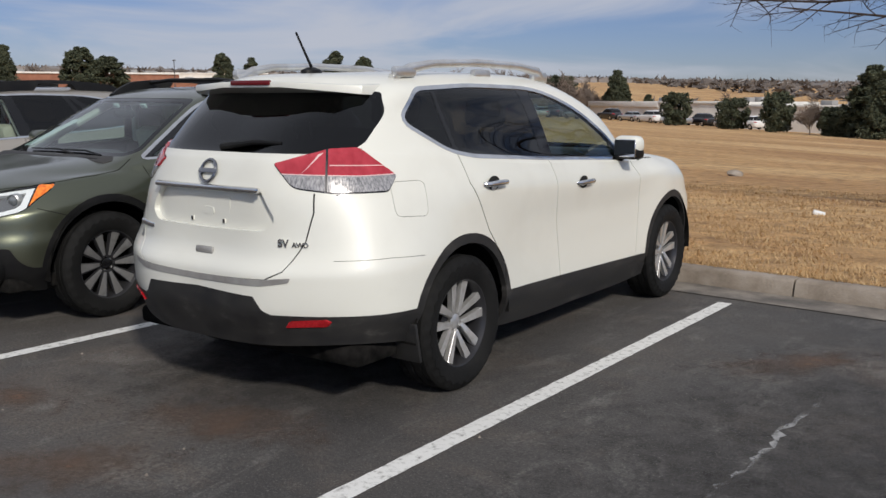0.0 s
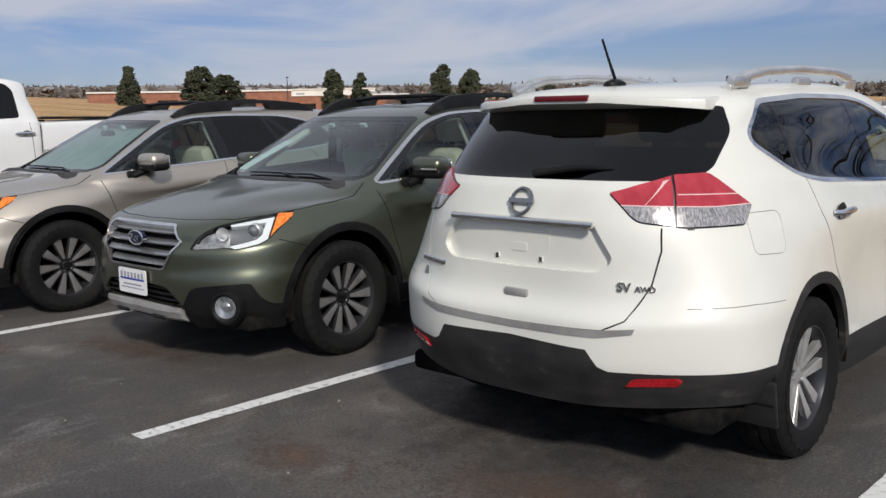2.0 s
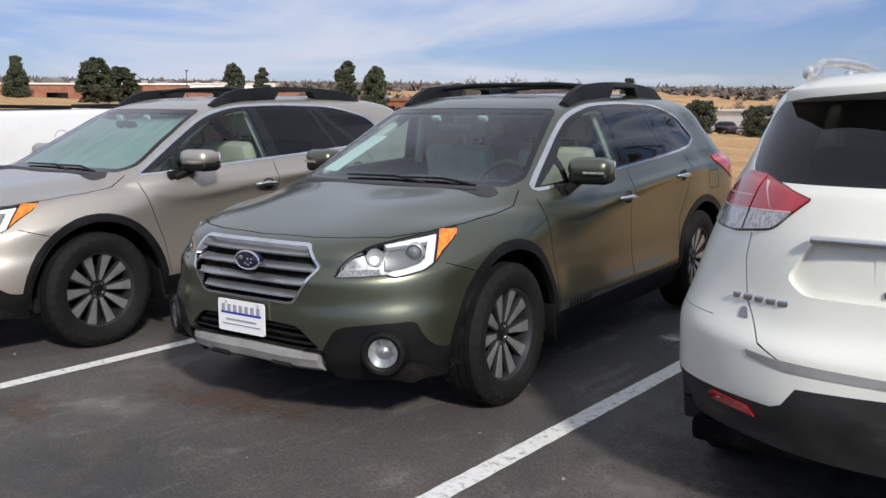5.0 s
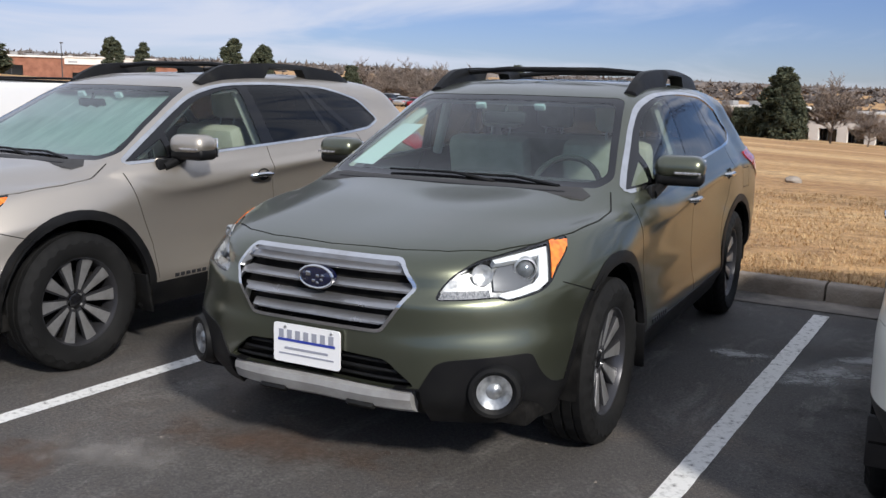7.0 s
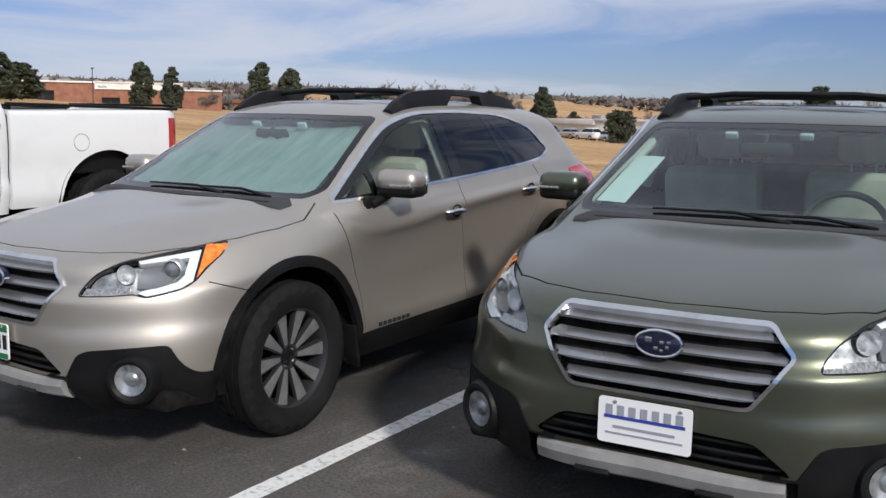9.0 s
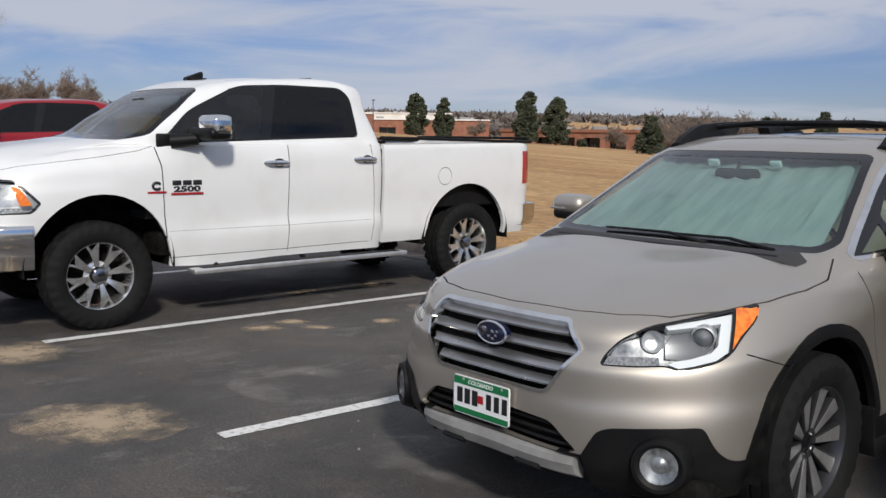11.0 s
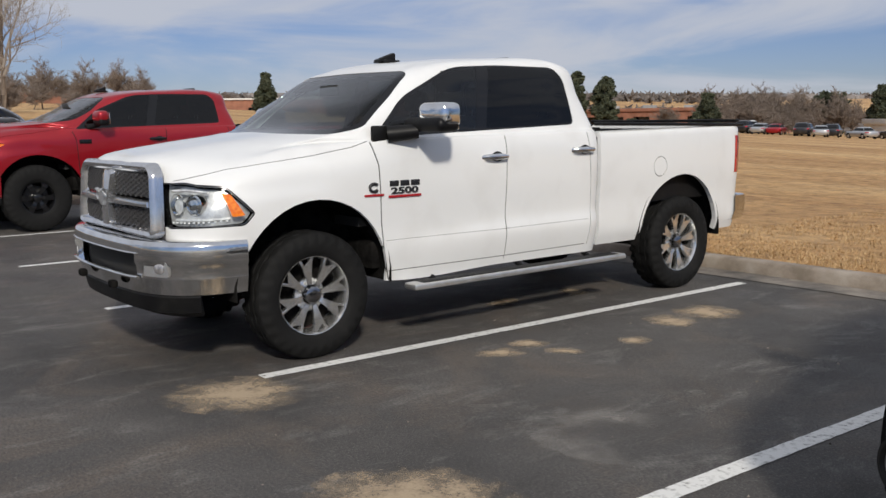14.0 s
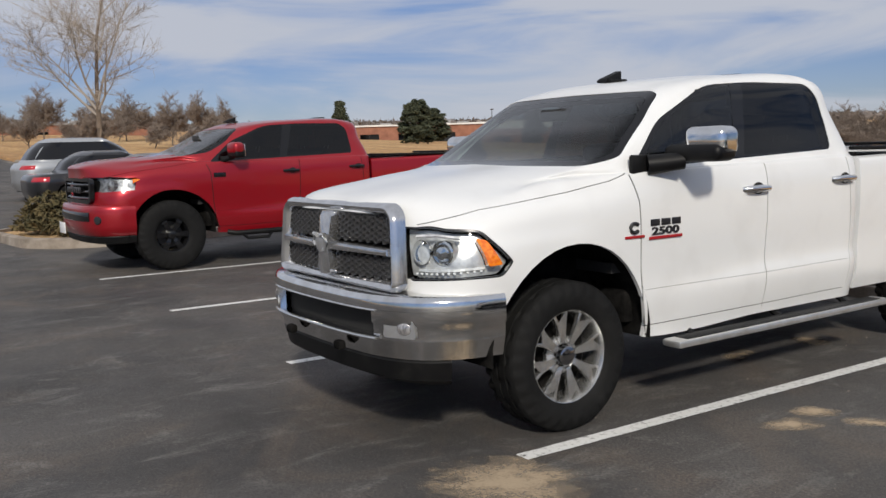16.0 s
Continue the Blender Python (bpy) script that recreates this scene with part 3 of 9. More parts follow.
M["asphalt"] = mat("sealed_asphalt", (0.07, 0.068, 0.066), 0.85)
M["field"] = mat("dry_winter_grass", (0.36, 0.25, 0.12), 0.95)
M["concrete"] = mat("worn_concrete", (0.36, 0.33, 0.29), 0.9)
vary(M["concrete"], [(0.19, 0.155, 0.12), (0.28, 0.235, 0.19), (0.36, 0.315, 0.265)], 3.0, detail=9, bump=0.5, bump_scale=60, coords="Object")
M["gutter"] = mat("dirty_concrete", (0.18, 0.16, 0.14), 0.9)
vary(M["gutter"], [(0.09, 0.083, 0.075), (0.17, 0.15, 0.13), (0.27, 0.24, 0.205)], 2.5, detail=9, bump=0.4, bump_scale=60)
M["line"] = mat("worn_white_road_paint", (0.66, 0.66, 0.64), 0.7)


def asphalt_nodes(m):
    """Broad blotches, dusty brown film, pale scuffs and stone grain."""
    n, l = m.node_tree.nodes, m.node_tree.links
    b = n["Principled BSDF"]
    tc = n.new("ShaderNodeTexCoord")

    def noise_at(scale, detail, rough=0.6, stretch=(1, 1, 1), dist=0.0):
        mp = n.new("ShaderNodeMapping")
        mp.inputs["Scale"].default_value = stretch
        t = n.new("ShaderNodeTexNoise")
        t.inputs["Scale"].default_value, t.inputs["Detail"].default_value, t.inputs["Roughness"].default_value, t.inputs["Distortion"].default_value = scale, detail, rough, dist
        l.new(tc.outputs["Object"], mp.inputs["Vector"])
        l.new(mp.outputs[0], t.inputs["Vector"])
        return t.outputs["Fac"]

    def ramp(fac, lo, hi, top=1.0):
        r = n.new("ShaderNodeMapRange")
        r.inputs["From Min"].default_value, r.inputs["From Max"].default_value, r.inputs["To Max"].default_value = lo, hi, top
        l.new(fac, r.inputs["Value"])
        return r.outputs[0]

    def mix(fac, a, c):
        x = n.new("ShaderNodeMix")
        x.data_type = "RGBA"
        l.new(fac, x.inputs[0])
        if isinstance(a, tuple):
            x.inputs[6].default_value = (*a, 1)
        else:
            l.new(a, x.inputs[6])
        x.inputs[7].default_value = (*c, 1)
        return x.outputs[2]

    col = mix(ramp(noise_at(0.45, 7, 0.62, dist=0.4), 0.36, 0.66), (0.047, 0.043, 0.0405), (0.114, 0.103, 0.094))
    col = mix(ramp(noise_at(0.9, 9, 0.72, (1, 1, 1), 0.8), 0.50, 0.70, 0.55), col, (0.18, 0.135, 0.10))
    col = mix(ramp(noise_at(2.3, 10, 0.78, (1.6, 0.7, 1), 0.5), 0.53, 0.72, 0.75), col, (0.27, 0.255, 0.235))
    col = mix(ramp(noise_at(110, 3, 0.6), 0.56, 0.70, 0.75), col, (0.26, 0.25, 0.23))
    col = mix(ramp(noise_at(60, 4, 0.7), 0.58, 0.38, 0.6), col, (0.024, 0.024, 0.026))
    l.new(col, b.inputs["Base Color"])
    rr = ramp(noise_at(1.4, 6), 0.3, 0.7)
    mr = n.new("ShaderNodeMapRange")
    mr.inputs["To Min"].default_value, mr.inputs["To Max"].default_value = 0.62, 0.9
    l.new(rr, mr.inputs["Value"])
    l.new(mr.outputs[0], b.inputs["Roughness"])
    bp = n.new("ShaderNodeBump")
    bp.inputs["Strength"].default_value, bp.inputs["Distance"].default_value = 0.55, 0.012
    l.new(noise_at(120, 5, 0.7), bp.inputs["Height"])
    l.new(bp.outputs[0], b.inputs["Normal"])


asphalt_nodes(M["asphalt"])


def field_nodes(m):
    n, l = m.node_tree.nodes, m.node_tree.links
    b = n["Principled BSDF"]
    tc = n.new("ShaderNodeTexCoord")

    def layer(scale, detail, cols, lo, hi, stretch=(1, 1, 1)):
        mp = n.new("ShaderNodeMapping")
        mp.inputs["Scale"].default_value = stretch
        t = n.new("ShaderNodeTexNoise")
        t.inputs["Scale"].default_value, t.inputs["Detail"].default_value, t.inputs["Roughness"].default_value = scale, detail, 0.65
        l.new(tc.outputs["Object"], mp.inputs["Vector"])
        l.new(mp.outputs[0], t.inputs["Vector"])
        r = n.new("ShaderNodeValToRGB")
        el = r.color_ramp.elements
        while len(el) < len(cols):
            el.new(0.5)
        for k, c in enumerate(cols):
            el[k].position, el[k].color = lo + (hi - lo) * k / (len(cols) - 1), (*c, 1)
        l.new(t.outputs["Fac"], r.inputs[0])
        return r.outputs["Color"], t.outputs["Fac"]

    broad, _ = layer(0.07, 8, [(0.36, 0.20, 0.085), (0.47, 0.285, 0.125), (0.57, 0.38, 0.19)], 0.38, 0.62, (0.6, 2.2, 1))
    tuft, fac = layer(3.0, 8, [(0.42, 0.38, 0.33), (1.0, 1.0, 1.0), (1.35, 1.3, 1.2)], 0.32, 0.70)
    grain, fac2 = layer(26, 6, [(0.5, 0.48, 0.45), (1.0, 1.0, 1.0), (1.4, 1.4, 1.35)], 0.30, 0.68)
    for layer_col in (tuft, grain):
        x = n.new("ShaderNodeMix")
        x.data_type, x.blend_type = "RGBA", "MULTIPLY"
        x.inputs[0].default_value = 0.8
        l.new(broad, x.inputs[6])
        l.new(layer_col, x.inputs[7])
        broad = x.outputs[2]
    l.new(broad, b.inputs["Base Color"])
    bp = n.new("ShaderNodeBump")
    bp.inputs["Strength"].default_value, bp.inputs["Distance"].default_value = 0.8, 0.05
    l.new(fac2, bp.inputs["Height"])
    l.new(bp.outputs[0], b.inputs["Normal"])


field_nodes(M["field"])


def grid_mesh(name, xs, rows, material):
    """rows: functions of x that give (y, z)."""
    me = bpy.data.meshes.new(name)
    verts = [(x, *row(x)) for row in rows for x in xs]
    n = len(xs)
    faces = [(r * n + k, r * n + k + 1, (r + 1) * n + k + 1, (r + 1) * n + k) for r in range(len(rows) - 1) for k in range(n - 1)]
    me.from_pydata(verts, [], faces)
    me.materials.append(material)
    smooth_mesh(me, 60)
    return new(name, me)


def steps(*parts):
    out = []
    for a, b, d in parts:
        n = max(1, round((b - a) / d))
        out += [a + (b - a) * k / n for k in range(n)]
    return out + [parts[-1][1]]


xs_lot = steps((-95, -40, 5), (-40, 12, 1), (12, 60, 8))
lot = grid_mesh("road", xs_lot, [lambda x, y=y: (y, lot_z(x)) for y in (-70, -40, -20, -10, -5, -2, 0, 2, 4)] + [lambda x: (kerb_y(x) - 0.355, lot_z(x)), lambda x: (kerb_y(x) + 0.10, lot_z(x) - 0.005)], M["asphalt"])
tagged(lot, "dark sealed asphalt car park, dusty and scuffed", "asphalt", kind="structure")
xs_land = steps((-4500, -1000, 500), (-1000, -200, 50), (-200, -40, 8), (-40, 14, 1), (14, 60, 6), (60, 400, 40), (400, 4500, 500))
land_rows = [lambda x, y=y: (y, land_z(x, y)) for y in (-4500, -900, -200, -70)]
land_rows += [lambda x: (kerb_y(x) + 0.12, lot_z(x) - 0.08), lambda x: (kerb_y(x) + 0.185, lot_z(x) + 0.10)]
land_rows += [lambda x, d=d: (kerb_y(x) + 0.185 + d, land_z(x, kerb_y(x) + 0.19 + d)) for d in (0.02, 0.3, 0.8, 1.5, 2.5, 4, 6, 8, 11, 14, 18, 23, 29, 36, 45, 56, 70, 85, 100, 120, 140, 165, 200, 250, 320, 420, 600, 900, 1400, 2200, 3300, 4500)]
land = grid_mesh("ground", xs_land, land_rows, M["field"])
tagged(land, "dry straw-coloured winter field sloping away from the kerb", "grass field", kind="structure")

# concrete gutter and kerb stones
gutter = grid_mesh("pavement", steps((-60, 12, 1)), [lambda x: (kerb_y(x) - 0.36, lot_z(x) + 0.006), lambda x: (kerb_y(x) - 0.02, lot_z(x) + 0.004), lambda x: (kerb_y(x) + 0.06, lot_z(x) + 0.004)], M["gutter"])
tagged(gutter, "pale concrete gutter strip along the kerb", "gutter", kind="structure")
kerb = thing("kerb", pose(0, 0, 0), "worn tan concrete kerb in long sections with open joints", "kerb", kind="structure")
for k in range(-4, 19):
    x1, x0 = 0.286 - 3.082 * k - 0.008, 0.286 - 3.082 * (k + 1) + 0.008
    bm = bmesh.new()
    rows = []
    for q in range(9):
        x = x0 + (x1 - x0) * q / 8
        y, z = kerb_y(x), lot_z(x)
        wob = 0.006 * noise.noise(Vector((x * 1.7, 3, 0)))
        rows.append([bm.verts.new((x, y + dy + wob, z + dz)) for dy, dz in ((0.22, -0.08), (0.205, 0.118), (0.19, 0.126), (0.06, 0.128), (0.036, 0.120), (0.024, 0.104), (0.0, 0.006), (0.0, -0.08))])
    for a, b in zip(rows, rows[1:]):
        for i in range(7):
            bm.faces.new((a[i], a[i + 1], b[i + 1], b[i]))
    bm.faces.new(rows[0])
    bm.faces.new(rows[-1][::-1])
    part("kerb_section", bm, M["concrete"], kerb, angle=35)

# painted bay lines
nl, ll = M["line"].node_tree.nodes, M["line"].node_tree.links
vary(M["line"], [(0.10, 0.098, 0.094), (0.56, 0.555, 0.53), (0.74, 0.735, 0.71)], 26, detail=8, spots=(0.30, 0.50), bump=0.3, bump_scale=120)


def bay_line(x0, y0, x1, y1, seed, width=0.102):
    rnd = random.Random(seed)
    bm = bmesh.new()
    n = 90
    d = Vector((x1 - x0, y1 - y0))
    side = Vector((d.y, -d.x)).normalized()
    rows = []
    for k in range(n + 1):
        t = k / n
        p = Vector((x0, y0)) + d * t
        a, b = (width / 2 + rnd.uniform(-0.0022, 0.002) for _ in range(2))
        z = lot_z(p.x) + 0.004
        rows.append([bm.verts.new((p.x + side.x * o, p.y + side.y * o, z)) for o in (-a, 0, b)])
    for a, b in zip(rows, rows[1:]):
        for q in range(2):
            bm.faces.new((a[q], a[q + 1], b[q + 1], b[q]))
    ob = part("bay_line", bm, M["line"])
    return tagged(ob, "worn white painted bay line on the asphalt", "road marking", "bay lines", "structure")


for k, line in enumerate(((0.215, -0.45, -0.02, 4.58), (-2.635, -0.08, -2.725, 4.59), (-5.345, -0.22, -5.37, 4.56), (-8.175, -0.35, -8.05, 4.54), (-10.86, -0.38, -10.80, 4.53), (-13.585, -0.43, -13.48, 4.50), (-16.33, -0.45, -16.20, 4.48), (-19.05, -0.47, -18.95, 4.48))):
    bay_line(*line, 40 + k)


# ---- wheels ----
def wheel(parent, x, y, r, rim_r, width, style, side):
    """A wheel at a hub; side +1 shows its face to +x. Styles: twin5, blade10, fork8, black6."""
    hub = new("wheel")
    hub.parent = parent
    hub.matrix_basis = Matrix.Translation((x, y, r)) @ (Matrix.Identity(4) if side > 0 else Matrix.Rotation(math.pi, 4, "Z"))
    w = width / 2
    bm = bmesh.new()
    block = style in ("fork8", "black6")
    prof = [(rim_r - 0.012, -w * 0.8), (rim_r + 0.02, -w * 0.98), ((r + rim_r) / 2, -w * 1.04), (r - 0.035, -w), (r - 0.010, -w * 0.86), (r, -w * 0.72)]
    prof += [(r, -w * 0.45), (r - 0.009, -w * 0.44), (r - 0.009, -w * 0.40), (r, -w * 0.39), (r + 0.001, -w * 0.06), (r - 0.009, -w * 0.05), (r - 0.009, w * 0.05), (r + 0.001, w * 0.06), (r, w * 0.39), (r - 0.009, w * 0.40), (r - 0.009, w * 0.44), (r, w * 0.45)]
    prof += [(r, w * 0.72), (r - 0.010, w * 0.86), (r - 0.035, w), ((r + rim_r) / 2 + 0.02, w * 1.03), ((r + rim_r) / 2, w * 1.04), (rim_r + 0.035, w * 1.0), (rim_r + 0.02, w * 0.98), (rim_r, w * 0.9), (rim_r - 0.014, w * 0.8)]
    n = 120
    rows = []
    for k in range(n):
        a = 2 * math.pi * k / n
        ring = []
        for q, (pr, px) in enumerate(prof):
            dr = 0.0
            if q in (4, 5, 20, 21, 3, 22) and (k % 4) in (0, 1):
                dr = -0.011 if not block else -0.024
            if block and q in (6, 7, 10, 13, 16, 17) and ((k + (2 if q > 9 else 0)) % 6) in (0, 1):
                dr = -0.011
            if not block and q in (6, 10, 13, 17) and (k % 5) == 0:
                dr = -0.006
            ring.append(bm.verts.new((px, (pr + dr) * math.cos(a), (pr + dr) * math.sin(a))))
        rows.append(ring)
    for k in range(n):
        a, b = rows[k], rows[(k + 1) % n]
        for q in range(len(prof) - 1):
            bm.faces.new((a[q], b[q], b[q + 1], a[q + 1]))
    part("tyre", bm, M["rubber"], hub, angle=28)
    bm = bmesh.new()
    face = w * 0.80
    lathe(bm, [(rim_r - 0.012, -w * 0.8), (rim_r - 0.03, -w * 0.5), (rim_r - 0.035, face - 0.05), (rim_r - 0.022, face - 0.012), (rim_r - 0.016, face), (rim_r, face + 0.006), (rim_r + 0.006, face - 0.004)], 64)
    ring_mat = {"twin5": M["dark_alloy"], "blade10": M["dark_alloy"], "fork8": M["bright"], "black6": M["gloss_black"]}[style]
    rim = part("rim", bm, ring_mat, hub)

    if style in ("blade10", "twin5"):
        bm = bmesh.new()
        lathe(bm, [(rim_r - 0.012, face - 0.008), (rim_r - 0.010, face + 0.003), (rim_r - 0.002, face + 0.008), (rim_r + 0.004, face + 0.001)], 64)
        part("rim_flange", bm, M["alloy"], rim)

    def spoke(a, outline, thick, m, out, bevel=0.006, name="spoke"):
        b2 = bmesh.new()
        c, s = math.cos(a), math.sin(a)
        prism(b2, outline, lambda u, v, d: (out(u) + d, u * c - v * s, u * s + v * c), thick, bevel)
        part(name, b2, m, rim)

    dish = lambda u: face - 0.03 - 0.028 * (1 - min(1.0, u / rim_r)) ** 0.8 - 0.010
    if style == "twin5":
        for k in range(5):
            for d in (-0.19, 0.19):
                a = 2 * math.pi * k / 5 + 0.31
                r1 = rim_r - 0.006
                spoke(a, [(0.04, d * 0.14 - 0.016), (r1 * 0.8, d * 0.20 * r1 / 0.2 - 0.019), (r1, d * 0.25 * r1 / 0.2 - 0.027), (r1, d * 0.25 * r1 / 0.2 + 0.027), (r1 * 0.8, d * 0.20 * r1 / 0.2 + 0.019), (0.04, d * 0.14 + 0.016)], 0.028, M["alloy"], dish)
    elif style == "blade10":
        for k in range(10):
            a = 2 * math.pi * k / 10
            r1 = rim_r - 0.01
            lean = 0.010
            spoke(a, [(0.045, -0.014), (r1, -0.044 + lean), (r1, 0.040 + lean), (0.045, 0.014)], 0.022, M["dark_alloy"], dish)
            spoke(a, [(0.060, -0.010), (r1, -0.042 + lean), (r1, 0.026 + lean), (0.060, 0.009)], 0.0245, M["blade_face"], dish, 0.002, "spoke_face")
    elif style == "fork8":
        for k in range(8):
            a = 2 * math.pi * k / 8 + 0.2
            r1 = rim_r - 0.01
            spoke(a, [(0.07, -0.020), (r1 * 0.50, -0.018), (r1 * 0.72, -0.034), (r1, -0.062), (r1, -0.042), (r1 * 0.78, -0.019), (r1 * 0.50, -0.004), (r1 * 0.50, 0.004), (r1 * 0.78, 0.019), (r1, 0.042), (r1, 0.062), (r1 * 0.72, 0.034), (r1 * 0.50, 0.018), (0.07, 0.020)], 0.030, M["bright"], dish)
    else:
        for k in range(6):
            a = 2 * math.pi * k / 6
            r1 = rim_r - 0.01
            spoke(a, [(0.05, -0.030), (r1 * 0.55, -0.022), (r1, -0.052), (r1, 0.052), (r1 * 0.55, 0.022), (0.05, 0.030)], 0.032, M["gloss_black"], dish, 0.010)
    cap = {"twin5": 0.036, "blade10": 0.034, "fork8": 0.052, "black6": 0.05}[style]
    bm = bmesh.new()
    lathe(bm, [(0.085 if style != "fork8" else 0.11, face - 0.10), (0.085 if style != "fork8" else 0.11, face - 0.072), (cap + 0.012, face - 0.060)], 32)
    part("hub_face", bm, ring_mat if style != "blade10" else M["dark_alloy"], rim)
    bm = bmesh.new()
    top = face - 0.040 + (0.03 if style in ("fork8", "black6") else 0)
    lathe(bm, [(cap + 0.006, face - 0.075), (cap + 0.004, top - 0.006), (cap - 0.006, top), (0.004, top + 0.003)], 28, cap=True)
    part("center_cap", bm, M["gloss_black"] if style in ("blade10", "black6") else (M["badge_chrome"] if style == "fork8" else M["satin"]), rim)
    nuts = {"twin5": 5, "blade10": 5, "fork8": 8, "black6": 5}[style]
    nr = {"twin5": 0.057, "blade10": 0.050, "fork8": 0.082, "black6": 0.075}[style]
    for k in range(nuts):
        a = 2 * math.pi * (k + 0.5) / nuts
        b2 = bmesh.new()
        lathe(b2, [(0.011, face - 0.085), (0.011, face - 0.052), (0.006, face - 0.045), (0.001, face - 0.045)], 6, lambda v: v + Vector((0, nr * math.cos(a), nr * math.sin(a))))
        part("lug_nut", b2, M["satin"] if style != "black6" else M["gloss_black"], rim)
    bm = bmesh.new()
    lathe(bm, [(0.07, face - 0.14), (rim_r * 0.72, face - 0.14), (rim_r * 0.72, face - 0.16), (0.07, face - 0.16)], 40)
    # fork8 disc is near black: the shade behind its spokes is put into the colour
    part("brake_disc", bm, M["brake"] if style != "fork8" else M["well"], hub)
    bm = bmesh.new()
    lathe(bm, [(0.01, -w * 0.3), (rim_r - 0.034, -w * 0.3)], 32)
    part("backing_plate", bm, M["well"], hub)
    return hub


def wells(parent, spots, r, x0, x1):
    """The dark arches over the wheels, and the flat underside between them."""
    for y, z in spots:
        for s in (1, -1):
            bm = bmesh.new()
            pts = [(y + r * math.cos(radians(a)), z + r * math.sin(radians(a))) for a in range(-5, 186, 10)]
            a = [bm.verts.new((s * x0, u, v)) for u, v in pts]
            b = [bm.verts.new((s * x1, u, v)) for u, v in pts]
            for k in range(len(pts) - 1):
                bm.faces.new((a[k], a[k + 1], b[k + 1], b[k]))
            bm.faces.new(a)
            part("wheel_well", bm, M["well"], parent)


def seat(parent, x, y, z, m, w=0.52, tall=0.62, head=True, name="seat", depth=0.5):
    """A car seat facing +y: cushion, back, headrest."""
    bm = bmesh.new()
    box(bm, (x, y, z), (w, depth, 0.16), 0.05)
    box(bm, (x, y - depth / 2 - 0.03, z + tall / 2 + 0.02), (w, 0.15, tall), 0.055, (-14, 0, 0))
    ob = part(name, bm, m, parent)
    if head:
        n = 2 if w > 0.9 else 1
        for k in range(n):
            hx = x if n == 1 else x + (k - 0.5) * w * 0.55
            bm = bmesh.new()
            box(bm, (hx, y - depth / 2 - 0.155, z + tall + 0.14), (0.27, 0.10, 0.18), 0.045, (-8, 0, 0))
            part("headrest", bm, m, ob)
            for q in (-0.06, 0.06):
                bm = bmesh.new()
                tube(bm, [(hx + q, y - depth / 2 - 0.12, z + tall - 0.05), (hx + q, y - depth / 2 - 0.145, z + tall + 0.08)], 0.007, 6)
                part("headrest_post", bm, M["satin"], ob)
    return ob


def steering(parent, x, y, z, m):
    bm = bmesh.new()
    ring = []
    tilt = Matrix.Rotation(radians(-66), 4, "X")
    for k in range(29):
        a = 2 * math.pi * k / 28
        ring.append(Vector((x, y, z)) + tilt @ Vector((0.185 * math.cos(a), 0.185 * math.sin(a), 0)))
    tube(bm, ring, 0.016, 8, close=False)
    box(bm, (x, y + 0.01, z), (0.14, 0.03, 0.11), 0.02, (24, 0, 0))
    for d in (-1, 1):
        tube(bm, [(x + d * 0.06, y + 0.01, z - 0.01), (x + d * 0.18, y, z - 0.01)], 0.014, 6)
    part("steering_wheel", bm, m, parent)


# ---- white crossover ----
def door_mirror(parent, s, c, size, shell, lower, arm, tilt=0):
    """A door mirror: painted cap, dark housing with its glass, and an arm to the door. c is its middle on the +x side."""
    x, y, z = c
    w, d, h = size
    bm = bmesh.new()
    box(bm, (s * x, y, z + h * 0.12), (w, d, h * 0.78), min(d, h) * 0.36, (0, 0, -8 * s), 4)
    cap = part("mirror_cap", bm, shell, parent)
    bm = bmesh.new()
    box(bm, (s * x, y - d * 0.04, z - h * 0.22), (w * 0.96, d * 0.92, h * 0.5), min(d, h) * 0.2, (0, 0, -8 * s), 3)
    tube(bm, [(s * (x - w * 0.3), y, z - h * 0.4), (s * arm[0], arm[1], arm[2])], [h * 0.16, h * 0.2], 10)
    box(bm, (s * arm[0], arm[1], arm[2]), (0.03, 0.10, 0.09), 0.012)
    part("mirror_housing", bm, lower, parent)
    bm = bmesh.new()
    box(bm, (s * x, y - d * 0.5, z), (w * 0.84, 0.01, h * 0.74), 0.004, (0, 0, -8 * s), 1)
    part("mirror_glass", bm, M["mirror"], parent)


def handle(parent, skin, y, z, s, m, long=0.20, bow=0.028, thick=0.013):
    """A pull handle over a shallow cup, on the side s of the body."""
    x = skin.wide(y, z)
    y = skin.warp(y)
    bm = bmesh.new()
    tube(bm, [(s * (x - 0.006), y + long / 2, z), (s * (x + bow * 0.8), y + long * 0.38, z + 0.002), (s * (x + bow), y, z + 0.003), (s * (x + bow * 0.8), y - long * 0.38, z + 0.001), (s * (x - 0.006), y - long / 2, z)], [thick * 0.8, thick, thick * 1.15, thick, thick * 0.8], 10, 1.15)
    part("door_handle", bm, m, parent)
    bm = bmesh.new()
    lathe(bm, [(0.038, 0.0008), (0.03, -0.001), (0.004, -0.004)], 20, lambda v: Vector((s * (x + 0.001 + v.x), y - long * 0.08 + v.y * 1.5, z + 0.002 + v.z)))
    part("handle_cup", bm, M["seam"], parent)


def rail(parent, pts, r, m, feet, flat=1.2, foot_mat=None):
    bm = bmesh.new()
    tube(bm, pts, r, 10, flat)
    ob = part("roof_rail", bm, m, parent)
    return ob


def arches(skin, spots, r, band, tag="cladding"):
    for y, z in spots:
        if band:
            skin.cut(tag, circle(y, z, r + band, 40), "side", 0.15, where=lambda a, b, c: a > 0.5)
        skin.cut("hole", circle(y, z, r, 40), "side", 0.05, where=lambda a, b, c: a > 0.45)


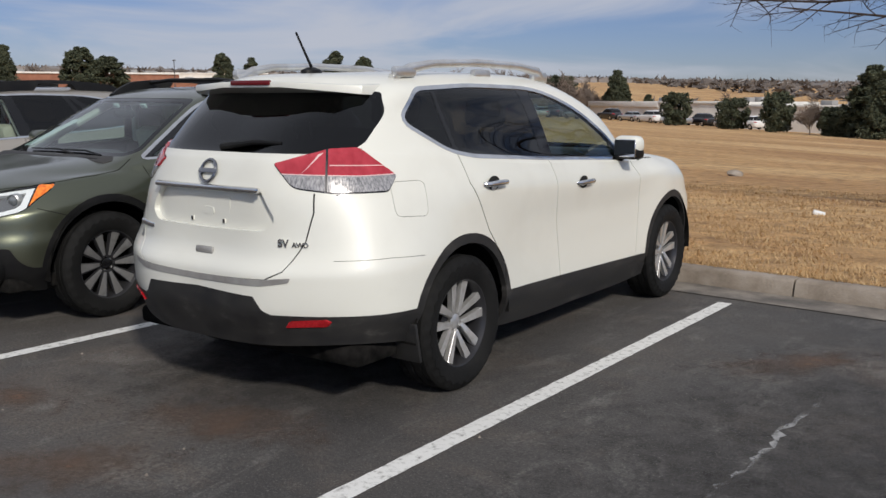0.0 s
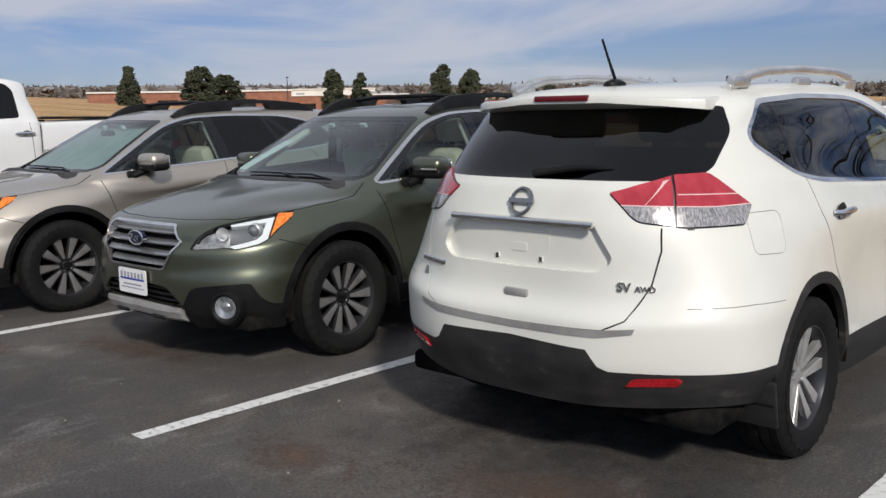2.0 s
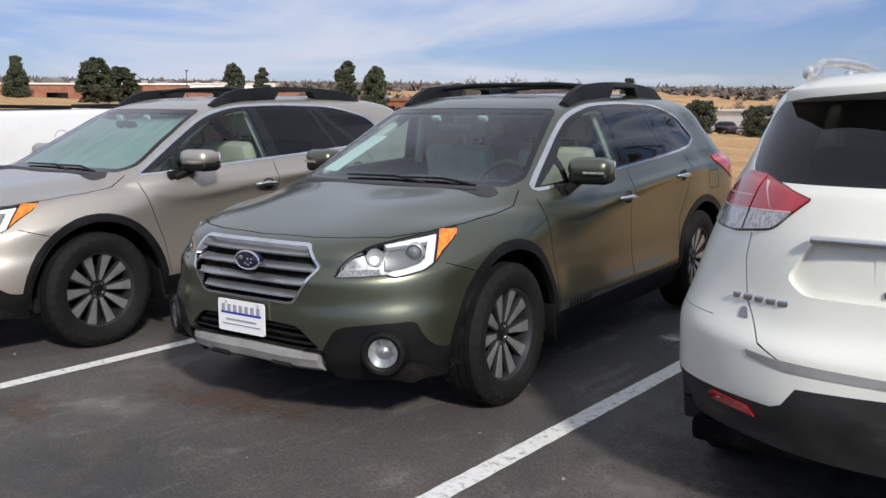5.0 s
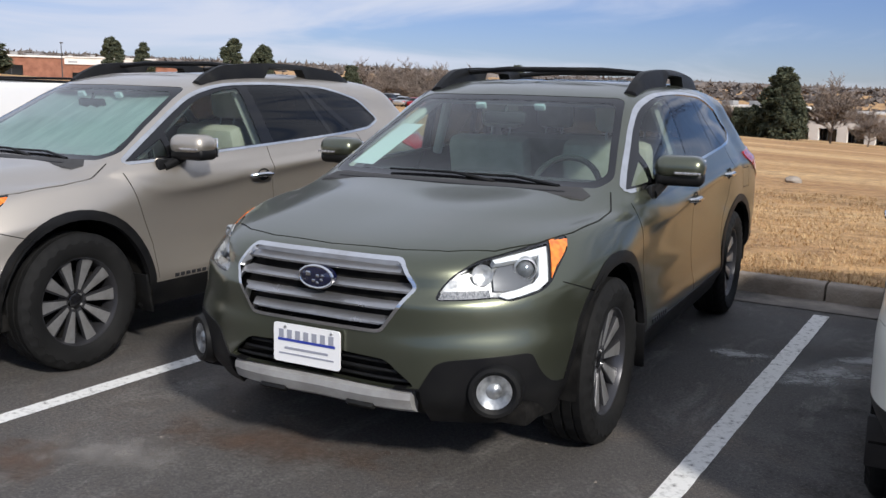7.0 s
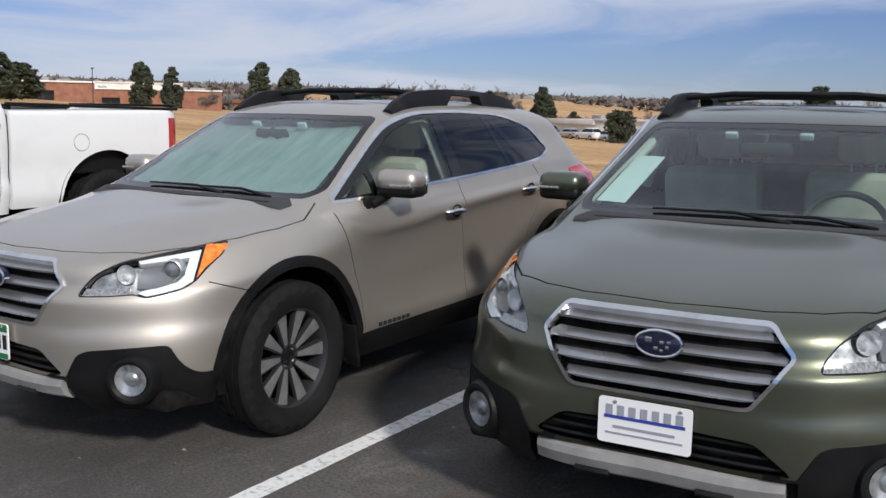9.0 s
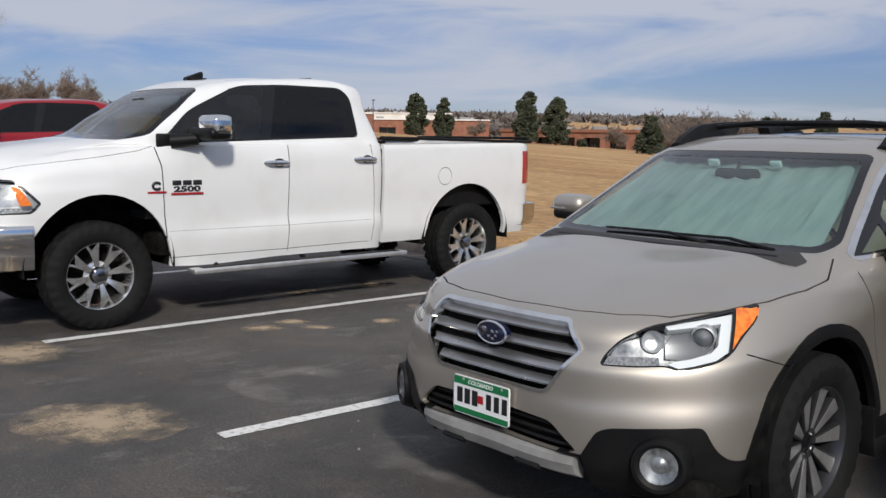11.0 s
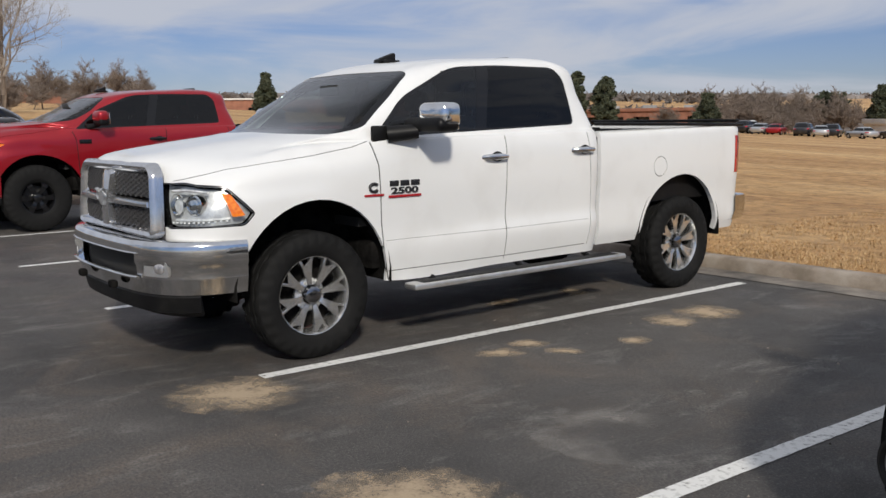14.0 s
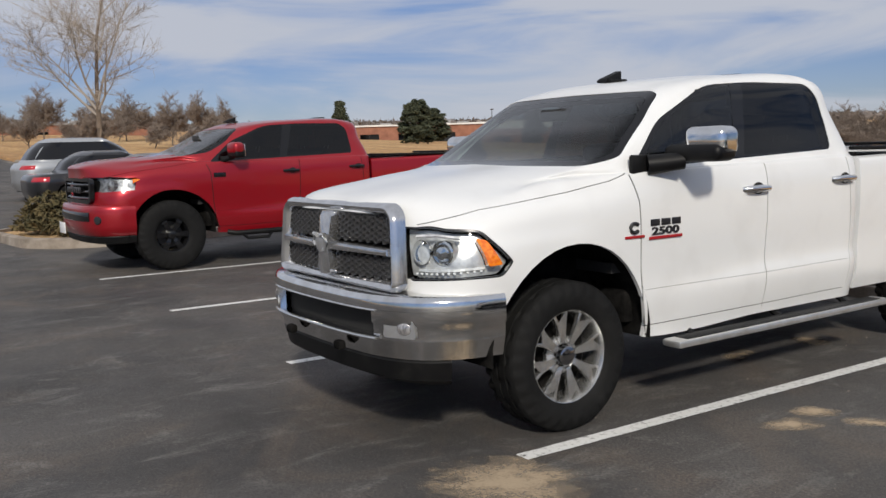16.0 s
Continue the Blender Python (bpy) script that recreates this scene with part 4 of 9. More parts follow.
def glass_set(skin, outline, panes, trim, view="side", r=0.02, only=None):
    """Trim round a daylight opening, and its panes."""
    if trim:
        skin.cut("trim", grown(outline, trim), view, 0.12, where=lambda x, y, z: x > 0.3)
    for tag, p in panes:
        skin.cut(tag, p, view, 0.12, where=lambda x, y, z: x > 0.3)


def rogue():
    car = thing("crossover_car", ROGUE_AT, "pearl white crossover with silver roof rails parked nose towards the kerb", "car")
    ax = 1.3525
    bottom = [(0, 2.20, 0.26), (0.45, 2.16, 0.26), (0.76, 1.93, 0.27), (0.84, 1.35, 0.25), (0.84, 0.75, 0.22), (0.84, 0, 0.22), (0.84, -0.75, 0.23), (0.84, -1.35, 0.28), (0.77, -1.99, 0.36), (0.40, -2.20, 0.34), (0, -2.23, 0.33)]
    low = [(0, 2.27, 0.45), (0.5, 2.22, 0.45), (0.82, 1.90, 0.46), (0.905, 1.35, 0.47), (0.895, 0.75, 0.40), (0.89, 0, 0.40), (0.895, -0.75, 0.42), (0.915, -1.35, 0.48), (0.840, -1.985, 0.52), (0.45, -2.255, 0.53), (0, -2.29, 0.53)]
    waist = [(0, 2.25, 0.66), (0.5, 2.21, 0.66), (0.83, 1.88, 0.68), (0.91, 1.35, 0.70), (0.885, 0.75, 0.64), (0.88, 0, 0.64), (0.89, -0.75, 0.66), (0.915, -1.35, 0.70), (0.842, -1.99, 0.68), (0.46, -2.255, 0.675), (0, -2.285, 0.675)]
    gate = [(0, 2.22, 0.74), (0.5, 2.18, 0.74), (0.82, 1.85, 0.77), (0.91, 1.35, 0.80), (0.885, 0.75, 0.75), (0.88, 0, 0.76), (0.892, -0.75, 0.79), (0.908, -1.35, 0.84), (0.80, -1.97, 0.81), (0.45, -2.205, 0.765), (0, -2.23, 0.765)]
    shoulder = [(0, 2.17, 0.86), (0.48, 2.13, 0.87), (0.80, 1.80, 0.90), (0.895, 1.35, 0.94), (0.90, 0.75, 0.92), (0.90, 0, 0.95), (0.908, -0.75, 0.98), (0.893, -1.35, 1.01), (0.735, -1.92, 1.035), (0.45, -2.17, 1.03), (0, -2.215, 1.03)]
    edge = [(0, 1.99, 0.96), (0.45, 1.95, 0.98), (0.74, 1.70, 1.00), (0.80, 1.3, 1.03), (0.855, 0.75, 1.03), (0.862, 0, 1.065), (0.868, -0.75, 1.105), (0.842, -1.35, 1.155), (0.675, -1.88, 1.19), (0.42, -2.125, 1.17), (0, -2.17, 1.17)]
    hood = [(0, 1.58, 1.04), (0.42, 1.54, 1.05), (0.70, 1.38, 1.055), (0.77, 1.12, 1.06), (0.85, 0.72, 1.05), (0.852, 0, 1.085), (0.856, -0.75, 1.125), (0.826, -1.35, 1.19), (0.66, -1.86, 1.225), (0.41, -2.095, 1.205), (0, -2.14, 1.205)]
    belt = [(0, 1.20, 1.09), (0.40, 1.16, 1.09), (0.68, 1.02, 1.085), (0.76, 0.90, 1.08), (0.832, 0.62, 1.07), (0.838, 0, 1.105), (0.838, -0.75, 1.15), (0.80, -1.35, 1.225), (0.65, -1.84, 1.26), (0.41, -2.06, 1.235), (0, -2.10, 1.235)]
    mid = [(0, 0.75, 1.34), (0.37, 0.72, 1.34), (0.60, 0.62, 1.345), (0.68, 0.54, 1.35), (0.745, 0.35, 1.355), (0.76, -0.1, 1.36), (0.755, -0.8, 1.375), (0.715, -1.35, 1.385), (0.615, -1.75, 1.39), (0.38, -1.92, 1.38), (0, -1.94, 1.38)]
    cant = [(0, 0.32, 1.52), (0.34, 0.30, 1.52), (0.52, 0.22, 1.52), (0.58, 0.16, 1.52), (0.63, 0, 1.535), (0.65, -0.3, 1.55), (0.645, -0.9, 1.55), (0.625, -1.3, 1.54), (0.585, -1.60, 1.525), (0.34, -1.74, 1.52), (0, -1.76, 1.52)]
    roof = [(0, 0.20, 1.56), (0.30, 0.18, 1.56), (0.45, 0.12, 1.56), (0.50, 0.06, 1.565), (0.53, -0.08, 1.58), (0.54, -0.35, 1.595), (0.54, -0.9, 1.595), (0.53, -1.25, 1.585), (0.5, -1.54, 1.565), (0.30, -1.68, 1.565), (0, -1.70, 1.57)]
    ridge = [(0, y, z) for y, z in ((0.10, 1.585), (0.08, 1.585), (0.04, 1.59), (0, 1.595), (-0.15, 1.605), (-0.4, 1.615), (-0.9, 1.615), (-1.2, 1.605), (-1.45, 1.595), (-1.58, 1.59), (-1.62, 1.585))]
    sk = Skin([bottom, low, waist, gate, shoulder, edge, hood, belt, mid, cant, roof, ridge])
    spots = [(ax, 0.36), (-ax, 0.36)]
    # dark lower cladding, sills and rear bumper
    sk.cut("cladding", [(-1.2, 0.1), (1.2, 0.1), (1.2, 0.385), (-1.2, 0.455)], "side", 0.1)
    sk.cut("cladding", [(-2.4, 0.1), (-1.2, 0.1), (-1.2, 0.50), (-2.4, 0.50)], "side", 0.1)
    sk.cut("cladding", [(1.2, 0.1), (2.4, 0.1), (2.4, 0.40), (1.2, 0.40)], "side", 0.1)
    sk.cut("cladding", [(0, 0.1), (1.0, 0.1), (1.0, 0.505), (0.45, 0.497), (0.405, 0.517), (0.36, 0.580), (0, 0.592)], "rear", 0.1)
    sk.cut("cladding", [(0, 0.1), (1.0, 0.1), (1.0, 0.42), (0, 0.42)], "front", 0.1)
    # glass
    opening = rounded([(0.66, 1.075), (-0.45, 1.135), (-1.2, 1.185), (-1.36, 1.215), (-1.60, 1.36), (-1.45, 1.50), (-1.0, 1.522), (-0.35, 1.512), (0.06, 1.405), (0.42, 1.22)], [0.02, 0.05, 0.1, 0.06, 0.05, 0.05, 0.1, 0.2, 0.2, 0.1])
    front = rounded([(0.58, 1.085), (-0.36, 1.138), (-0.43, 1.50), (-0.33, 1.50), (0.05, 1.395), (0.40, 1.215)], [0.01, 0.02, 0.02, 0.1, 0.1, 0.05])
    rear = rounded([(-0.48, 1.146), (-1.2, 1.19), (-1.30, 1.212), (-1.30, 1.503), (-1.0, 1.512), (-0.55, 1.508)], 0.015)
    quarter = rounded([(-1.33, 1.222), (-1.365, 1.228), (-1.585, 1.36), (-1.445, 1.488), (-1.33, 1.497)], [0.01, 0.02, 0.05, 0.05, 0.01])
    glass_set(sk, opening, [("frit", opening), ("glass_front", front), ("glass_rear", rear), ("glass_quarter", quarter)], 0.020)
    sk.cut("frit", rounded([(0, 1.11), (0.66, 1.10), (0.70, 1.13), (0.54, 1.50), (0.49, 1.515), (0, 1.52)], [0, 0.03, 0.03, 0.05, 0.05, 0]), "front", 0.15, where=lambda x, y, z: y < 1.25 and z > 1.08)
    sk.cut("screen", rounded([(0, 1.14), (0.62, 1.135), (0.66, 1.16), (0.52, 1.48), (0.47, 1.49), (0, 1.495)], [0, 0.03, 0.03, 0.05, 0.05, 0]), "front", 0.15, where=lambda x, y, z: y < 1.25)
    sk.cut("hatch_glass", rounded([(0, 1.215), (0.60, 1.215), (0.655, 1.25), (0.655, 1.40), (0.60, 1.497), (0, 1.50)], [0, 0.04, 0.04, 0.05, 0.02, 0]), "rear", 0.2)
    # tail lamps, drawn as seen from the corner: red above, clear below, split by the tailgate's edge
    lamp = rounded([(-1.244, 1.170), (-1.04, 1.222), (-1.0, 1.234), (-0.865, 1.240), (-0.694, 1.112), (-0.735, 1.046), (-0.98, 1.044), (-1.165, 1.068)], [0.008, 0.03, 0.03, 0.02, 0.012, 0.015, 0.02, 0.03])
    behind = lambda x, y, z: y < -1.5
    sk.rear_corner("lamp_rim", grown(lamp, 0.005), 0.2, where=behind)
    sk.rear_corner("lamp_red", lamp, 0.2, ("lamp_rim",), behind)
    sk.rear_corner("lamp_clear", [(-1.3, 1.0), (-0.6, 1.0), (-0.6, 1.118), (-0.86, 1.112), (-1.3, 1.126)], 0.2, ("lamp_red",), behind)
    sk.rear_corner("lamp_line", [(-1.3, 1.126), (-0.86, 1.112), (-0.6, 1.118), (-0.6, 1.122), (-0.86, 1.116), (-1.3, 1.130)], 0.2, ("lamp_red",), behind)
    sk.rear_corner("lamp_line", [(-1.0, 1.160), (-0.6, 1.153), (-0.6, 1.157), (-1.0, 1.164)], 0.2, ("lamp_red",), behind)
    sk.rear_corner("lamp_line", [(-1.125, 1.126), (-1.128, 1.126), (-1.045, 1.198), (-1.02, 1.215), (-1.045, 1.21)], 0.2, ("lamp_red",), behind)
    sk.rear_corner("lamp_rim", [(-1.028, 1.03), (-1.018, 1.03), (-0.998, 1.27), (-1.010, 1.27)], 0.2, ("lamp_red", "lamp_clear", "lamp_line"), behind)
    arches(sk, spots, 0.395, 0.05)
    # panel gaps
    only = ("body", "cladding")
    sk.seam([(0.575, 1.043), (0.585, 0.96), (0.565, 0.83), (0.50, 0.70), (0.42, 0.660), (0, 0.648)], "rear", 0.006, 0.2)
    sk.seam([(-1.33, 1.20), (-1.30, 1.05), (-1.16, 0.80), (-0.98, 0.60), (-0.97, 0.43)], "side", 0.006, 0.2, only)
    sk.seam([(-0.43, 1.12), (-0.41, 0.95), (-0.37, 0.70), (-0.35, 0.60), (-0.33, 0.42)], "side", 0.006, 0.2, only)
    sk.seam([(0.70, 1.06), (0.78, 0.95), (0.80, 0.70), (0.76, 0.42)], "side", 0.006, 0.2, only)
    sk.seam([(-1.70, 0.745), (-1.90, 0.755), (-2.10, 0.75)], "side", 0.0022, 0.2, only)
    sk.seam([(1.75, 0.70), (1.95, 0.74), (2.2, 0.80)], "side", 0.005, 0.2, only)
    sk.seam(rounded([(-1.61, 1.085), (-1.80, 1.085), (-1.82, 0.93), (-1.63, 0.92)], 0.035) + [(-1.61, 1.07)], "side", 0.002, 0.2)
    sk.seam([(1.2, 1.045), (1.0, 1.052), (0.85, 1.045)], "side", 0.008, 0.1)
    sk.seam([(0, 2.05), (0.45, 2.0), (0.70, 1.82), (0.745, 1.5), (0.74, 1.1)], "top", 0.008, 0.2)
    # number plate recess and step pad on the rear
    sk.cut("recess", rounded([(0, 1.052), (0.345, 1.048), (0.43, 0.92), (0.37, 0.868), (0, 0.862)], [0, 0.01, 0.03, 0.03, 0]), "rear", 0.3, only=("body",))
    sk.cut("step", rounded([(0, 0.622), (0.40, 0.630), (0.53, 0.652), (0.54, 0.674), (0.40, 0.660), (0, 0.652)], 0.004), "rear", 0.1, only=("body", "seam"), where=lambda x, y, z: True)
    P = M["white_pearl"]
    sk.emit("body", "body", P, car, rim=0.03)
    sk.emit("recess", "plate_recess", P, car, inset=0.028, rim=0.0)
    sk.emit("cladding", "cladding", M["dusty"], car, rim=0.03, label="dusty black plastic cladding")
    sk.emit("seam", "panel_gap", M["seam"], car, inset=0.006)
    sk.emit("step", "bumper_pad", M["skid"], car, inset=-0.003, rim=0.01)
    sk.emit("trim", "window_trim", M["chrome"], car, "pair", inset=-0.003, rim=0.01)
    sk.emit("frit", "window_surround", M["frit"], car, inset=0.002, rim=0.01)
    for tag, nm, m in (("glass_front", "front_window", "glass_side"), ("glass_rear", "rear_window", "glass_dark"), ("glass_quarter", "quarter_window", "glass_dark")):
        sk.emit(tag, nm, M[m], car, "pair", inset=0.003)
    sk.emit("screen", "windscreen", M["glass_clear"], car, inset=0.003)
    sk.emit("hatch_glass", "tailgate_window", M["glass_dark"], car, inset=0.002)
    sk.emit("lamp_rim", "lamp_gasket", M["lamp_dark"], car, "pair", inset=0.002, rim=0.02)
    sk.emit("lamp_red", "tail_lamp", M["lens_pink"], car, "pair", inset=-0.010, rim=0.02)
    sk.emit("lamp_line", "lamp_strip", M["lens_strip"], car, "pair", inset=-0.010)
    sk.emit("lamp_clear", "reversing_lamp", M["lens_smoke"], car, "pair", inset=-0.009, rim=0.02)
    sk.emit(("body", "frit"), "headliner", M["liner"], car, inset=0.035, where=lambda x, y, z: z > 1.50 and y > -1.6)
    wells(car, spots, 0.42, 0.50, 0.90)
    for y in (ax, -ax):
        for s in (1, -1):
            wheel(car, s * 0.79, y, 0.345, 0.236, 0.225, "twin5", s)
    # underside and cabin
    bm = bmesh.new()
    box(bm, (0, 0, 0.30), (1.56, 4.1, 0.10), 0.03)
    box(bm, (0, 0, 0.55), (1.0, 3.9, 0.45), 0.05)
    part("underside", bm, M["well"], car)
    bm = bmesh.new()
    box(bm, (0, 0.78, 0.98), (1.40, 0.55, 0.26), 0.08)
    part("dashboard", bm, M["cabin"], car)
    for s in (1, -1):
        seat(car, 0.37 * s, 0.05, 0.62, M["black_cloth"])
    seat(car, 0, -0.80, 0.66, M["black_cloth"], 1.3)
    steering(car, -0.37, 0.52, 0.98, M["cabin"])
    bm = bmesh.new()
    box(bm, (0, -1.72, 0.82), (1.3, 0.5, 0.30), 0.04)
    part("load_cover", bm, M["cabin"], car)
    # tail spoiler with its stop lamp
    bm = bmesh.new()
    prism(bm, [(-0.57, -1.58), (0.57, -1.58), (0.575, -1.75), (0.47, -1.86), (0.2, -1.915), (-0.2, -1.915), (-0.47, -1.86), (-0.575, -1.75)], lambda u, v, w: (u, v, 1.568 - (0.056 - w) * (1.0 + (v + 1.58) * 1.35) + (v + 1.58) * 0.05 - 0.10 * u * u), 0.056, 0.012)
    part("spoiler", bm, P, car)
    bm = bmesh.new()
    box(bm, (0, -1.914, 1.538), (0.27, 0.022, 0.025), 0.006)
    part("stop_lamp", bm, M["lens_deep"], car)
    # roof rails
    for s in (1, -1):
        bm = bmesh.new()
        pts = [(s * 0.56, 0.02, 1.565), (s * 0.575, -0.10, 1.625), (s * 0.585, -0.35, 1.650), (s * 0.59, -0.8, 1.655), (s * 0.58, -1.2, 1.640), (s * 0.565, -1.36, 1.615), (s * 0.55, -1.5, 1.565)]
        tube(bm, pts, [0.02, 0.024, 0.02, 0.02, 0.02, 0.024, 0.02], 10, 1.1)
        for y in (-0.06, -0.72, -1.42):
            box(bm, (s * 0.565, y, 1.595), (0.045, 0.17, 0.055), 0.018)
        part("roof_rail", bm, M["satin"], car)
    bm = bmesh.new()
    lathe(bm, [(0.045, -0.002), (0.04, 0.015), (0.018, 0.028), (0.006, 0.03)], 16, lambda v: Vector((v.y, -1.48 + v.z * 1.6, 1.595 + v.x)))
    tube(bm, [(0, -1.48, 1.625), (0, -1.535, 1.71), (0, -1.59, 1.797)], [0.008, 0.006, 0.0055], 8)
    part("antenna", bm, M["plastic"], car)
    # rear fittings
    g = sk.grid.reshape(-1, 3)
    g = g[g[:, 1] < -1.5]

    def tail(x, z):
        d = (g[:, 0] - abs(x)) ** 2 + (g[:, 2] - z) ** 2
        k = np.argsort(d)[:4]
        w = 1 / (d[k] + 1e-5)
        return float((g[k, 1] * w).sum() / w.sum())

    bm = bmesh.new()
    box(bm, (0, -2.222, 1.054), (0.71, 0.03, 0.026), 0.009)
    part("plate_garnish", bm, M["chrome"], car)
    bm = bmesh.new()
    prism(bm, rounded([(-0.165, 0.880), (0.135, 0.880), (0.135, 1.015), (-0.165, 1.015)], 0.02), lambda u, v, w: (u, -2.188 - w, v), 0.006)
    for u in (-0.126, 0.096):
        box(bm, (u, -2.196, 0.895), (0.018, 0.01, 0.022), 0.003)
    plate = part("plate_bracket", bm, P, car, "bare white plate bracket without a number plate")
    for u in (-0.126, 0.096):
        bm = bmesh.new()
        box(bm, (u, -2.199, 0.895), (0.014, 0.008, 0.020), 0.002)
        part("bracket_clip", bm, M["cabin"], plate)
    bm = bmesh.new()
    prism(bm, rounded([(-0.055, 0.922), (0.025, 0.922), (0.025, 0.957), (-0.055, 0.957)], 0.014), lambda u, v, w: (u, -2.194 - w, v), 0.003)
    part("bracket_boss", bm, P, plate)
    bm = bmesh.new()
    ring = [(0.050 * math.cos(2 * math.pi * k / 32), 0.050 * math.sin(2 * math.pi * k / 32)) for k in range(33)]
    tube(bm, [(u, tail(0, 1.128) - 0.010 + v * (tail(0, 1.175) - tail(0, 1.075)) / 0.10, 1.128 + v) for u, v in ring], 0.008, 8, close=False)
    box(bm, (0, tail(0, 1.128) - 0.012, 1.128), (0.125, 0.014, 0.024), 0.005, (-24, 0, 0))
    part("badge", bm, M["badge_chrome"], car, "round chrome maker's badge")
    bm = bmesh.new()
    box(bm, (0, -2.238, 0.757), (0.12, 0.02, 0.035), 0.01)
    part("gate_pull", bm, M["skid"], car)
    for s in (1, -1):
        bm = bmesh.new()
        prism(bm, rounded([(0.50, 0.442), (0.672, 0.452), (0.69, 0.475), (0.672, 0.487), (0.53, 0.477)], 0.006), lambda u, v, w: (s * u, tail(u, v) - w, v), 0.013, 0.003)
        part("reflector", bm, M["lens_red"], car)
        handle(car, sk, -1.10, 1.035, s, M["chrome"])
        handle(car, sk, -0.06, 0.965, s, M["chrome"])
        door_mirror(car, s, (0.915, 0.54, 1.145), (0.19, 0.13, 0.155), P, M["plastic"], (0.84, 0.56, 1.075))
    # lettering on the tailgate
    def on_tail(x, z, off=0.004):
        a = math.atan((tail(x + 0.05, z) - tail(x - 0.05, z)) / 0.10)
        c, s = math.cos(a), math.sin(a)
        return Matrix(((c, 0, s, x), (s, 0, -c, tail(x, z) - off), (0, 1, 0, z), (0, 0, 0, 1)))

    lettering(car, "SV", on_tail(0.475, 0.806), 0.050, M["chrome"], 0.003, "trim_letters", "chrome trim letters", 0.0012)
    lettering(car, "AWD", on_tail(0.548, 0.806), 0.032, M["chrome"], 0.003, "drive_letters", "chrome drive letters", 0.0008)
    for k in range(5):
        bm = bmesh.new()
        box(bm, (-0.60 + 0.042 * k, tail(0.60 - 0.042 * k, 0.835) - 0.003, 0.835), (0.034, 0.006, 0.024), 0.003)
        part("model_letter", bm, M["chrome"], car)
    bm = bmesh.new()
    prism(bm, rounded([(-0.59, 0.765), (-0.55, 0.765), (-0.56, 0.80), (-0.58, 0.80)], 0.008), lambda u, v, w: (u, tail(u, v) + 0.002 - w, v), 0.006)
    part("tree_badge", bm, M["mesh_grey"], car)
    # wiper
    bm = bmesh.new()
    tube(bm, [(0.0, -2.11, 1.235), (0.20, -2.09, 1.262), (0.34, -2.05, 1.258)], [0.018, 0.012, 0.008], 8)
    part("rear_wiper", bm, M["plastic"], car)
    # mud flaps
    for s in (1, -1):
        bm = bmesh.new()
        box(bm, (s * 0.82, -1.76, 0.33), (0.18, 0.02, 0.20), 0.008, (12, 0, 0))
        part("mud_flap", bm, M["dusty"], car)
    return car, sk


ROGUE_AT = pose(-1.248, 3.100, 0, 0, 0, 4.2)
rogue_car, rogue_skin = rogue()


